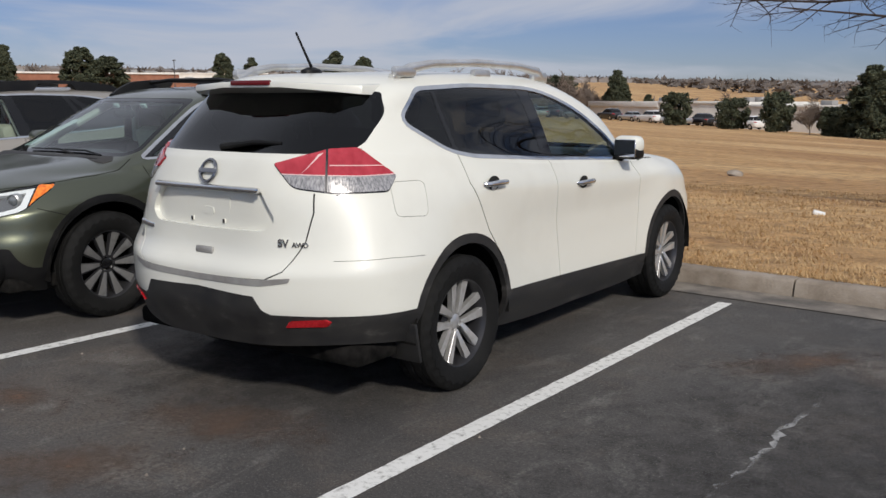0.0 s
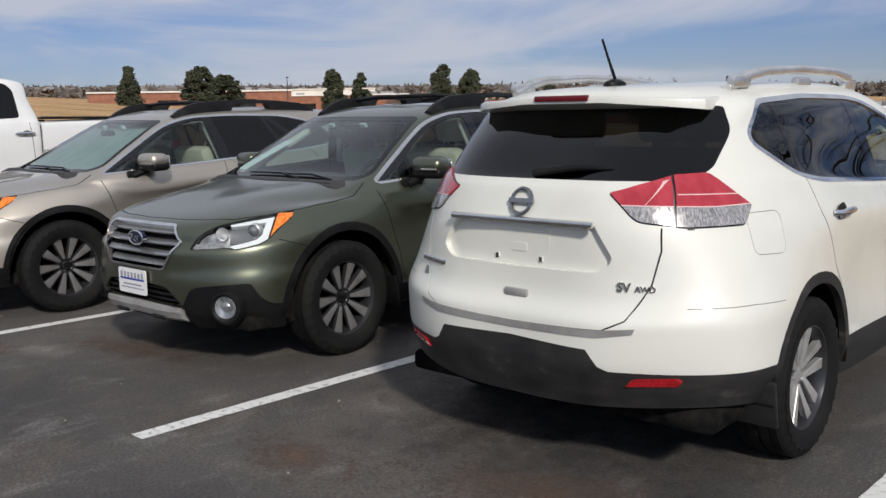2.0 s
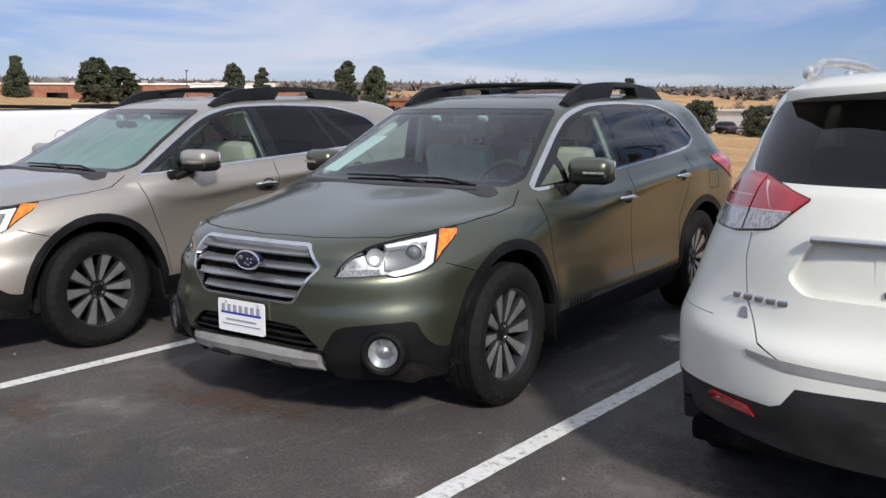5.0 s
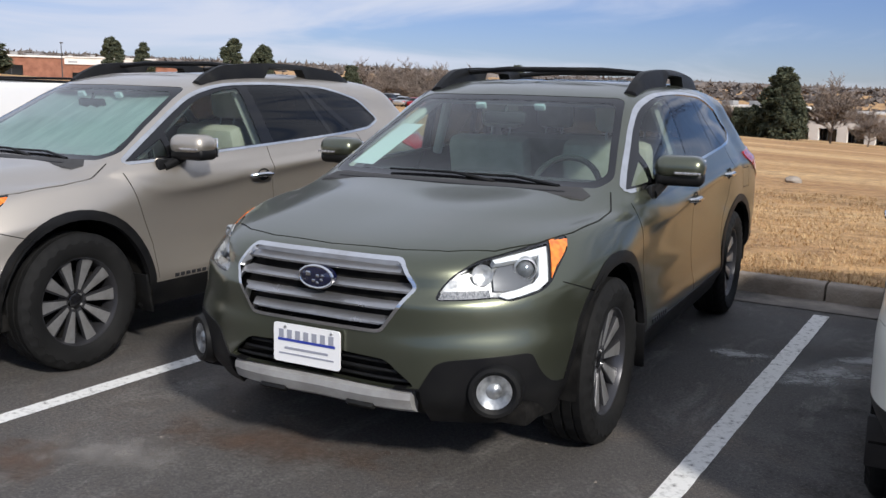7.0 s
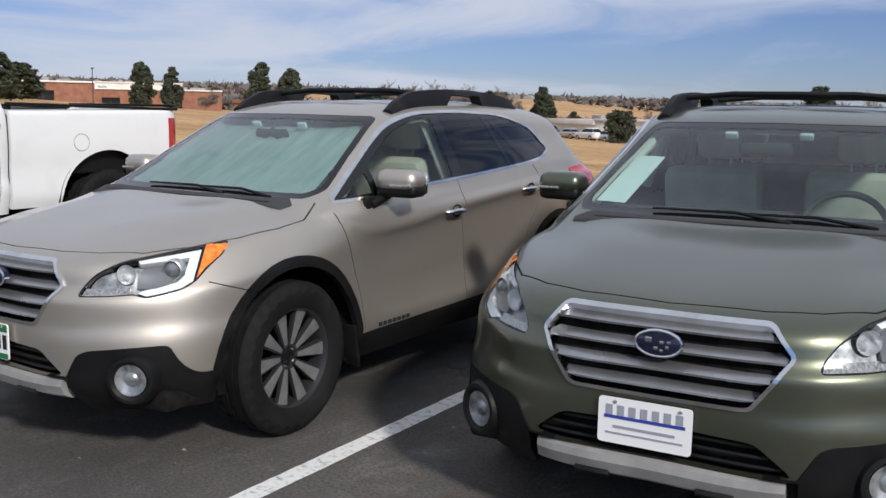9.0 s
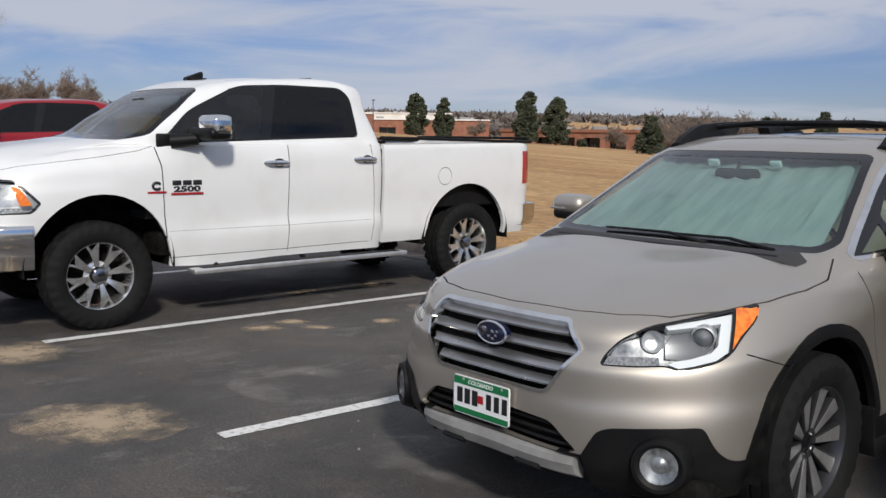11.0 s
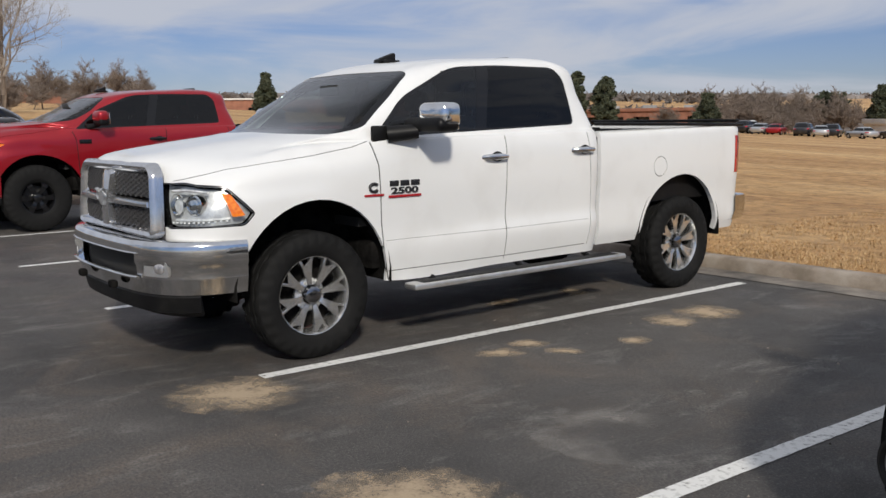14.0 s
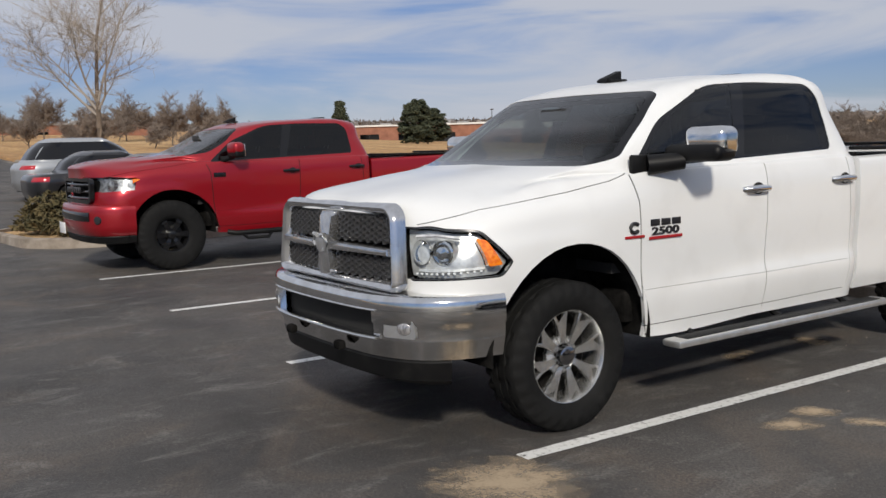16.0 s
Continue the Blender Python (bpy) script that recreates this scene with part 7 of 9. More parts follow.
        # mirrors
        if ram:
            bm = bmesh.new()
            box(bm, (s * 1.20, 1.06, 1.575), (0.27, 0.18, 0.17), 0.05, (0, 0, -6 * s), 4)
            part("mirror_cap", bm, M["chrome"], car, "chrome towing mirror cap")
            bm = bmesh.new()
            box(bm, (s * 1.14, 1.085, 1.512), (0.38, 0.20, 0.10), 0.045, (0, 0, -6 * s), 4)
            tube(bm, [(s * 1.08, 1.15, 1.47), (s * 0.96, 1.32, 1.45)], [0.05, 0.06], 10)
            box(bm, (s * 0.945, 1.36, 1.455), (0.03, 0.16, 0.11), 0.012)
            part("mirror_housing", bm, M["plastic"], car)
            bm = bmesh.new()
            box(bm, (s * 1.17, 0.972, 1.56), (0.22, 0.01, 0.17), 0.004, (0, 0, -6 * s), 1)
            part("mirror_glass", bm, M["mirror"], car)
        else:
            door_mirror(car, s, (1.13, 1.05, up(1.535)), (0.25, 0.16, 0.21), P, M["plastic"], (0.96, 1.15, up(1.43)))
    # cabin
    bm = bmesh.new()
    box(bm, (0, 1.42, up(1.22)), (1.6, 0.55, 0.25), 0.09)
    part("dashboard", bm, M["cabin"], car)
    for s in (1, -1):
        seat(car, 0.42 * s, 0.45, 0.92 * h, M["black_cloth"], 0.55, 0.64)
    seat(car, 0, -0.30, 0.94 * h, M["black_cloth"], 1.45, 0.6)
    steering(car, -0.42, 1.0, 1.30 * h, M["cabin"])
    bm = bmesh.new()
    box(bm, (0, 0.4, 0.86), (1.7, 2.2, 0.06))
    part("cab_floor", bm, M["cabin"], car)
    bm = bmesh.new()
    prism(bm, [(-0.04, 0.74), (0.04, 0.74), (0.03, 0.58), (-0.03, 0.58)], lambda u, v, w: (u, v, up(1.905) + w * (0.3 + 0.7 * (0.74 - v) / 0.16)), 0.085, 0.012)
    box(bm, (0, 0.64, up(1.918)), (0.14, 0.16, 0.02), 0.008)
    part("roof_antenna", bm, M["plastic"], car)
    bm = bmesh.new()
    box(bm, (0.0, 1.18, up(1.70)), (0.26, 0.03, 0.08), 0.02)
    part("rear_view_mirror", bm, M["cabin"], car)
    (ram_front if ram else red_front)(car, sk)
    return car, sk


def sweep_front(bm, plan, profile, whole=False):
    """A bumper: a profile of (pull back, height) swept along half a plan and its mirror image."""
    pts = list(plan) if whole else [(-x, y) for x, y in plan[:0:-1]] + list(plan)
    rows = []
    for i, (x, y) in enumerate(pts):
        a, b = Vector(pts[max(i - 1, 0)]), Vector(pts[min(i + 1, len(pts) - 1)])
        e = (b - a).normalized()
        n = Vector((-e.y, e.x))
        rows.append([bm.verts.new((x - n.x * d, y - n.y * d, z)) for d, z in profile])
    for a, b in zip(rows, rows[1:]):
        for k in range(len(profile) - 1):
            bm.faces.new((a[k], a[k + 1], b[k + 1], b[k]))
    bm.faces.new(rows[0])
    bm.faces.new(rows[-1][::-1])
    return bm


def arc_plan(pts, n=6):
    """The plan with more points along a smooth curve."""
    P = np.array(pts, float)[:, None, :]
    u = np.arange(len(pts), dtype=float)
    out = spline(P, u, np.linspace(0, len(pts) - 1, (len(pts) - 1) * n + 1), soft=False)[:, 0]
    return [tuple(p) for p in out]


def ram_front(car, sk):
    plan = arc_plan([(0, 2.985), (0.35, 2.975), (0.62, 2.935), (0.84, 2.82), (0.97, 2.62), (1.01, 2.40)])
    px, py = [p[0] for p in plan], [p[1] for p in plan]
    bow2 = lambda u: float(np.interp(abs(u), px, py))
    up2 = lambda u: (0.765 - 0.02 * abs(u), 0.615 + 0.10 * max(0.0, abs(u) - 0.2))
    high = [(0.12, 0.845), (0.03, 0.845), (0.008, 0.835), (0.0, 0.81)]
    low = [(0.012, 0.69), (0.02, 0.60), (0.045, 0.515), (0.10, 0.50)]
    bm = bmesh.new()
    sweep_front(bm, plan, high + [(0.0, 0.768), (0.10, 0.760)])
    sweep_front(bm, plan, [(0.10, 0.625), (0.014, 0.618), (0.02, 0.60), (0.045, 0.515), (0.10, 0.50)])
    ends = [(0.58, bow2(0.58))] + [p for p in plan if p[0] > 0.59]
    for s in (1, -1):
        pts = [(s * x, y) for x, y in ends][::s]
        sweep_front(bm, pts, [(0.05, 0.775), (0.0, 0.770), (0.0, 0.705), (0.012, 0.69), (0.0145, 0.615), (0.05, 0.61)], whole=True)
    bumper = part("front_bumper", bm, M["chrome"], car, "chrome front bumper", angle=50)
    bm = bmesh.new()
    rows = [[bm.verts.new((0.60 * k / 14, bow2(0.60 * k / 14) - 0.09, z)) for z in (0.78, 0.60)] for k in range(-14, 15)]
    for a, b in zip(rows, rows[1:]):
        bm.faces.new((a[0], a[1], b[1], b[0]))
    part("bumper_opening", bm, M["seam"], bumper)
    for q, rr in ((0, 0.005), (1, 0.011)):
        bm = bmesh.new()
        tube(bm, [(0.61 * k / 14, bow2(0.61 * k / 14) + 0.004, (0.766, 0.620)[q]) for k in range(-14, 15)], rr, 8)
        part("bumper_lip", bm, M["cast_chrome"], bumper)
    bm = bmesh.new()
    sweep_front(bm, [p for p in plan if p[0] < 0.95], [(0.06, 0.52), (0.045, 0.50), (0.07, 0.40), (0.16, 0.36), (0.2, 0.37)])
    part("air_dam", bm, M["plastic"], car, "black lower air dam")
    for s in (1, -1):
        bm = bmesh.new()
        turn = Matrix.Rotation(radians(-24 * s), 4, "Z")
        c = Vector((s * 0.735, 2.872, 0.675))
        put = lambda p: c + turn @ Vector(p)
        prism(bm, rounded([(-0.10, -0.045), (0.10, -0.045), (0.09, 0.05), (-0.085, 0.05)], 0.02), lambda u, v, w: put((u, w - 0.03, v)), 0.036)
        bz = part("fog_bezel", bm, M["satin"], bumper)
        bm = bmesh.new()
        lathe(bm, [(0.045, 0.0), (0.04, 0.012), (0.02, 0.02), (0.001, 0.022)], 24, lambda v: put((s * 0.03 + v.y, v.x, 0.006 + v.z * 0.8)))
        part("fog_lamp", bm, M["lens_smoke"], bz)
        bm = bmesh.new()
        box(bm, (s * 0.30, 2.99, 0.545), (0.07, 0.05, 0.05), 0.015)
        part("tow_hook", bm, M["well"], bumper)
        # headlamp insides
        for hx, hy, hz, rr in ((0.812, 2.648, 1.05, 0.054),):
            put2 = lambda v: Vector((s * hx, hy, hz)) + turn @ Vector((v.y, v.x, v.z))
            bm = bmesh.new()
            lathe(bm, [(rr + 0.012, -0.08), (rr + 0.010, 0.0), (rr, 0.006), (rr - 0.008, -0.006)], 24, put2)
            part("lamp_ring", bm, M["chrome"], car)
            bm = bmesh.new()
            lathe(bm, [(rr - 0.006, -0.01), (rr * 0.6, 0.012), (0.001, 0.02)], 24, put2)
            part("lamp_eye", bm, M["mirror"], car)
        run = [Vector((s * 0.70, 2.735, 0.944)), Vector((s * 0.80, 2.690, 0.944)), Vector((s * 0.875, 2.61, 0.946)), Vector((s * 0.925, 2.49, 0.952))]
        bm = bmesh.new()
        tube(bm, [p + Vector((0, -0.02, 0.012)) for p in run], 0.012, 6)
        part("lamp_strip", bm, M["lamp_bright"], car)
        for k in range(12):
            q = k / 11 * 2.999
            p = run[int(q)].lerp(run[int(q) + 1], q % 1)
            bm = bmesh.new()
            box(bm, tuple(p), (0.014, 0.014, 0.010), 0.003)
            part("running_light", bm, M["bulb"], car)
        put4 = lambda v: Vector((s * 0.715, 2.700, 1.055)) + turn @ Vector((v.y, v.x, v.z * 1.25))
        bm = bmesh.new()
        lathe(bm, [(0.052, 0.020), (0.046, -0.012), (0.026, -0.03), (0.004, -0.034)], 24, put4)
        part("beam_bowl", bm, M["chrome"], car)
        bm = bmesh.new()
        tube(bm, [Vector((s * 0.70, 2.73, 1.135)), Vector((s * 0.80, 2.675, 1.140)), Vector((s * 0.88, 2.585, 1.125))], 0.010, 6)
        part("lamp_brow", bm, M["lamp_bright"], car)
    # grille: chrome surround, cross bars and honeycomb
    g = sk.grid.reshape(-1, 3)
    front = lambda x, z: float(g[np.argmin((g[:, 0] - abs(x)) ** 2 + (g[:, 2] - z) ** 2 + 10 * (g[:, 1] < 2.4)), 1])
    outer = rounded([(-0.60, 1.305), (0.60, 1.305), (0.665, 1.25), (0.70, 0.88), (0.66, 0.845), (-0.66, 0.845), (-0.70, 0.88), (-0.665, 1.25)], 0.05)
    inner = grown(outer, -0.062)
    bow = lambda u: 2.898 - 0.10 * abs(u) ** 1.6
    lean = lambda z: 0.13 * max(0.0, z - 1.05)
    bm = bmesh.new()
    n = len(outer)
    ring = []
    for (a, b), (c, d) in zip(outer, inner):
        row = []
        for f, push in ((0.0, -0.05), (0.0, -0.004), (0.14, 0.016), (0.36, 0.027), (0.62, 0.022), (0.84, 0.004), (1.0, -0.035)):
            u, v = a + (c - a) * f, b + (d - b) * f
            row.append(bm.verts.new((u, bow(u) + push - lean(v), v)))
        ring.append(row)
    for k in range(n):
        a, b = ring[k], ring[(k + 1) % n]
        for q in range(6):
            bm.faces.new((a[q], a[q + 1], b[q + 1], b[q]))
    grille = part("grille_surround", bm, M["cast_chrome"], car, "chrome grille surround", angle=50)
    bm = bmesh.new()
    prism(bm, rounded([(-0.075, 1.25), (0.075, 1.25), (0.055, 1.06), (0.075, 0.895), (-0.075, 0.895), (-0.055, 1.06)], 0.03), lambda u, v, w: (u, 2.862 + w - lean(v), v), 0.05, 0.022)
    part("grille_post", bm, M["cast_chrome"], grille)
    for s in (1, -1):
        bm = bmesh.new()
        prism(bm, [(0.05, 1.085), (0.62, 1.075), (0.625, 1.035), (0.05, 1.035)], lambda u, v, w: (s * u, bow(u) - 0.03 + w, v), 0.05, 0.018)
        part("grille_cross_bar", bm, M["cast_chrome"], grille)
    # ram's-head badge as a plain shield
    bm = bmesh.new()
    prism(bm, rounded([(-0.045, 1.12), (0.045, 1.12), (0.055, 1.075), (0.02, 1.02), (-0.02, 1.02), (-0.055, 1.075)], 0.012), lambda u, v, w: (u, 2.913 + w, v), 0.022, 0.008)
    for s in (1, -1):
        tube(bm, [(s * 0.02, 2.935, 1.115), (s * 0.06, 2.935, 1.12), (s * 0.075, 2.932, 1.08), (s * 0.055, 2.932, 1.055)], [0.014, 0.014, 0.011, 0.007], 8)
    part("badge", bm, M["satin"], grille, "plain metal shield badge")
    # honeycomb
    cell = bpy.data.meshes.new("grille_cell")
    bm = bmesh.new()
    for k in range(6):
        a0, a1 = math.pi / 3 * k, math.pi / 3 * (k + 1)
        p, q = Vector((0.024 * math.cos(a0), 0, 0.018 * math.sin(a0))), Vector((0.024 * math.cos(a1), 0, 0.018 * math.sin(a1)))
        vs = [bm.verts.new(v) for v in (p, q, q * 0.80, p * 0.80)]
        ws = [bm.verts.new(v + Vector((0, -0.025, 0))) for v in (p, q, q * 0.80, p * 0.80)]
        bm.faces.new(vs)
        bm.faces.new((vs[2], vs[3], ws[3], ws[2]))
    bm.to_mesh(cell)
    bm.free()
    cell.materials.append(M["mesh_grey"])
    for x in range(-16, 17):
        for z in range(-6, 9):
            u, v = x * 0.0365, 1.06 + z * 0.0315 + (0.0157 if x % 2 else 0)
            if abs(u) < 0.075 or abs(v - 1.058) < 0.036 or abs(u) > 0.585 or v > 1.24 or v < 0.915:
                continue
            ob = new("grille_cell", cell)
            ob.parent = grille
            ob.location = (u, bow(u) - 0.018 - lean(v), v)
    # side badges on both doors
    for s in (1, -1):
        x = sk.wide(1.25, 1.1) + 0.002
        turn = Matrix(((0, 0, s, s * x), (s * 1.9, 0, 0, 1.213), (0, 1, 0, 1.052), (0, 0, 0, 1)))
        lettering(car, "2500", turn, 0.060, M["ink"], 0.003, "model_number", "dark raised model number", 0.002)
        for k in range(3):
            bm = bmesh.new()
            box(bm, (s * (x + 0.002), 1.213 + 0.088 * (1 - k), 1.122), (0.006, 0.074, 0.038), 0.002)
            part("maker_letter", bm, M["ink"], car)
        bm = bmesh.new()
        box(bm, (s * (x + 0.002), 1.213, 1.034), (0.006, 0.275, 0.017), 0.002)
        part("badge_bar", bm, M["badge_red"], car)
        x2 = sk.wide(1.47, 1.1) + 0.002
        bm = bmesh.new()
        tube(bm, [(s * (x2 + 0.002), 1.468 - 0.034 * math.cos(radians(a)), 1.101 + 0.026 * math.sin(radians(a))) for a in range(40, 321, 20)], 0.011, 6, 1.0)
        part("engine_badge", bm, M["ink"], car)
        bm = bmesh.new()
        box(bm, (s * (x2 + 0.001), 1.466, 1.050), (0.006, 0.155, 0.015), 0.002)
        part("badge_bar", bm, M["badge_red"], car)
    # stickers in the windscreen
    for x, z, a, b in ((-0.52, 1.47, 0.055, 0.075), (-0.20, 1.435, 0.10, 0.025)):
        bm = bmesh.new()
        y = 1.86 - (z - 1.40) * 2.0 - 0.20 * abs(x) ** 1.5 * 0.9 - 0.012
        box(bm, (x, y, z), (a, 0.003, b), 0, (-64, 0, 0))
        part("window_sticker", bm, M["paper"], car)
    # rear bumper
    bm = bmesh.new()
    sweep = [(0.0, -2.97), (0.6, -2.96), (0.86, -2.93), (0.97, -2.84), (0.985, -2.66)]
    pts = [(-x, y) for x, y in sweep[:0:-1]] + sweep
    rows = [[bm.verts.new((x * f, y + d, z)) for f, d, z in ((1, 0.10, 0.80), (1, 0.0, 0.80), (1, 0.0, 0.66), (0.99, 0.03, 0.58), (0.98, 0.14, 0.57))] for x, y in pts]
    for a, b in zip(rows, rows[1:]):
        for k in range(4):
            bm.faces.new((a[k], a[k + 1], b[k + 1], b[k]))
    part("rear_bumper", bm, M["chrome"], car, "chrome rear bumper")


def red_front(car, sk):
    lift = Vector((0, 0, 0.06))
    plan = arc_plan([(0, 2.96), (0.35, 2.95), (0.62, 2.91), (0.86, 2.80), (0.98, 2.60), (1.01, 2.38)])
    bm = bmesh.new()
    sweep_front(bm, plan, [(0.14, 0.885), (0.03, 0.885), (0.008, 0.865), (0.0, 0.82), (0.0, 0.62), (0.03, 0.50), (0.09, 0.47)])
    bumper = part("front_bumper", bm, M["red"], car, angle=50)
    bm = bmesh.new()
    sweep_front(bm, [p for p in plan if p[0] < 0.72], [(0.0, 0.80), (-0.012, 0.78), (-0.012, 0.70), (0.0, 0.68)])
    part("bumper_strip", bm, M["gloss_black"], bumper)
    bm = bmesh.new()
    sweep_front(bm, plan, [(0.05, 0.50), (0.04, 0.48), (0.07, 0.40), (0.16, 0.38)])
    part("air_dam", bm, M["plastic"], car)
    for s in (1, -1):
        bm = bmesh.new()
        turn = Matrix.Rotation(radians(-30 * s), 4, "Z")
        lathe(bm, [(0.055, -0.02), (0.052, 0.012), (0.042, 0.015), (0.001, 0.012)], 24, lambda v: Vector((s * 0.84, 2.815, 0.70)) + turn @ Vector((v.y, v.x, v.z)))
        part("fog_lamp", bm, M["lamp_dark"], bumper)
        bm = bmesh.new()
        lathe(bm, [(0.07, -0.06), (0.066, 0.0), (0.05, 0.006), (0.001, 0.02)], 24, lambda v: Vector((s * 0.82, 2.62, 1.13)) + turn @ Vector((v.y, v.x, v.z)))
        part("lamp_eye", bm, M["reflector"], car)
    bow = lambda u: 2.868 - 0.10 * abs(u) ** 1.6
    outer = rounded([(-0.62, 1.235), (0.62, 1.235), (0.68, 1.185), (0.65, 0.935), (0.58, 0.90), (-0.58, 0.90), (-0.65, 0.935), (-0.68, 1.185)], 0.05)
    inner = grown(outer, -0.05)
    bm = bmesh.new()
    ring = []
    for (a, b), (c, d) in zip(outer, inner):
        ring.append([bm.verts.new((a, bow(a) - 0.03, b)), bm.verts.new((a, bow(a) + 0.025, b)), bm.verts.new((c, bow(c) + 0.025, d)), bm.verts.new((c, bow(c) - 0.03, d))])
    for k in range(len(ring)):
        a, b = ring[k], ring[(k + 1) % len(ring)]
        for q in range(3):
            bm.faces.new((a[q], a[q + 1], b[q + 1], b[q]))
    grille = part("grille_surround", bm, M["gloss_black"], car)
    for k in range(3):
        bm = bmesh.new()
        z = 0.975 + 0.085 * k
        tube(bm, [(0.6 * q / 6, bow(0.6 * q / 6), z) for q in range(-6, 7)], 0.016, 6)
        part("grille_bar", bm, M["gloss_black"], grille)
    for k in range(6):
        bm = bmesh.new()
        box(bm, (-0.30 + 0.12 * k, bow(0) + 0.012, 1.075), (0.085, 0.02, 0.075), 0.006)
        part("maker_letter", bm, M["dark_alloy"], grille)
    bm = bmesh.new()
    prism(bm, rounded([(-0.36, 2.70), (0.36, 2.70), (0.28, 2.10), (-0.28, 2.10)], 0.05), lambda u, v, w: (u, v, 1.375 + (2.72 - v) * 0.10 + w), 0.05, 0.02)
    part("bonnet_scoop", bm, M["red"], car)
    bm = bmesh.new()
    box(bm, (0.35, 2.985, 0.56), (0.30, 0.012, 0.15), 0.004)
    part("plate", bm, M["plate_white"], car, "small white number plate")
    for s in (1, -1):
        bm = bmesh.new()
        box(bm, (s * (sk.wide(1.24, 1.21) + 0.003), 1.236, 1.215), (0.008, 0.17, 0.06), 0.003)
        part("side_badge", bm, M["gloss_black"], car)


RAM_AT = pose(-11.975, 2.011, 0, 0, 0, 180.25)
ram_car, ram_skin = pickup(RAM_AT, "white heavy pickup truck with chrome grille and chrome mirrors", M["white_plain"], "ram")
RED_AT = pose(-20.2, 2.430, lot_z(-20.2), 0, 0, 180.6)
red_car, red_skin = pickup(RED_AT, "red pickup truck with black wheels and black grille", M["red"], "red")


# ---- trees ----
M["bark"] = mat("grey_brown_bark", (0.16, 0.12, 0.09), 0.95)
vary(M["bark"], [(0.10, 0.075, 0.055), (0.22, 0.17, 0.13)], 6, stretch=(1, 1, 0.3), bump=0.4, bump_scale=40)
M["twig"] = mat("pale_bare_twigs", (0.26, 0.20, 0.16), 0.95)
vary(M["twig"], [(0.16, 0.125, 0.10), (0.26, 0.21, 0.175)], 3)
M["pale_twig"] = mat("pale_grey_twigs", (0.34, 0.30, 0.26), 0.95)
M["dark_twig"] = mat("dark_bare_twigs", (0.05, 0.04, 0.038), 0.95)
M["needles"] = mat("dark_pine_needles", (0.035, 0.05, 0.028), 0.8)
vary(M["needles"], [(0.035, 0.045, 0.026), (0.068, 0.080, 0.046), (0.12, 0.122, 0.070)], 1.6, detail=8, spots=(0.3, 0.7))
M["juniper"] = mat("brown_green_shrub", (0.08, 0.07, 0.03), 0.9)
vary(M["juniper"], [(0.045, 0.045, 0.02), (0.10, 0.08, 0.035), (0.16, 0.115, 0.05)], 5, detail=6)
# paled tones: the softening by distance haze is put into the brush colour
M["brush"] = mat("winter_brush", (0.16, 0.105, 0.08), 0.95)
vary(M["brush"], [(0.10, 0.085, 0.078), (0.14, 0.12, 0.108), (0.19, 0.165, 0.15)], 0.6, detail=6)


def clumps(rnd, spots, size, flat=0.6):
    """Small leaf clumps: three crossed slivers at each spot."""
    verts, faces = [], []
    for x, y, z, s in spots:
        for _ in range(3):
            a = Vector((rnd.gauss(0, 1), rnd.gauss(0, 1), rnd.gauss(0, flat))).normalized() * size * s * rnd.uniform(0.7, 1.3)
            b = a.cross(Vector((rnd.gauss(0, 1), rnd.gauss(0, 1), rnd.gauss(0, 1)))).normalized() * size * s * rnd.uniform(0.3, 0.6)
            k = len(verts)
            c = Vector((x, y, z))
            verts += [c - a, c + b, c + a, c - b * 0.7]
            faces.append((k, k + 1, k + 2, k + 3))
    return verts, faces


def raw(name, verts, faces, m, parent, smooth=False):
    me = bpy.data.meshes.new(name)
    me.from_pydata(verts, [], faces)
    me.materials.append(m)
    ob = new(name, me)
    ob.parent = parent
    return ob


def pine(seed, tall, wide, shape, label, m=None, n=5200):
    """shape: cone, egg or round; the crown starts a little above the ground."""
    rnd = random.Random(seed)
    tree = thing("pine_tree", pose(0, 0, 0), label, "tree", "evergreens beyond the field")
    bm = bmesh.new()
    tube(bm, [(0, 0, -0.6), (0.05, 0, tall * 0.4), (0, 0.04, tall * 0.93)], [0.035 * tall, 0.024 * tall, 0.006 * tall], 7)
    lobes = []
    for k in range(90):
        t = rnd.uniform(0.05, 0.93)
        a = rnd.uniform(0, 6.283)
        r = {"cone": wide * (1 - t) ** 0.8 + 0.1, "egg": wide * math.sin(math.pi * min(1, 0.22 + 0.76 * t)) ** 0.8, "round": wide * math.sqrt(max(0.02, 1 - (1.9 * t - 0.98) ** 2))}[shape] * math.sqrt(rnd.uniform(0.05, 0.80))
        p = Vector((r * math.cos(a), r * math.sin(a), tall * t))
        lobes.append((p, rnd.uniform(0.20, 0.36) * wide * (1.15 - 0.55 * t)))
        if k < 14:
            tube(bm, [(0, 0, tall * t * 0.86), p * 0.6 + Vector((0, 0, tall * t * 0.38)), p], [0.010 * tall, 0.007 * tall, 0.003 * tall], 4)
    part("trunk", bm, M["bark"], tree)
    spots = []
    for k in range(n):
        p, r = lobes[rnd.randrange(len(lobes))]
        d = Vector((rnd.gauss(0, 1), rnd.gauss(0, 1), rnd.gauss(0, 0.8))).normalized() * r * rnd.uniform(0.5, 1.05)
        q = p + d
        if q.z > 0.05 * tall:
            spots.append((q.x, q.y, q.z, rnd.uniform(0.7, 1.3)))
    v, f = clumps(rnd, spots, 0.022 * tall + 0.07)
    raw("crown", v, f, m or M["needles"], tree)
    return tree


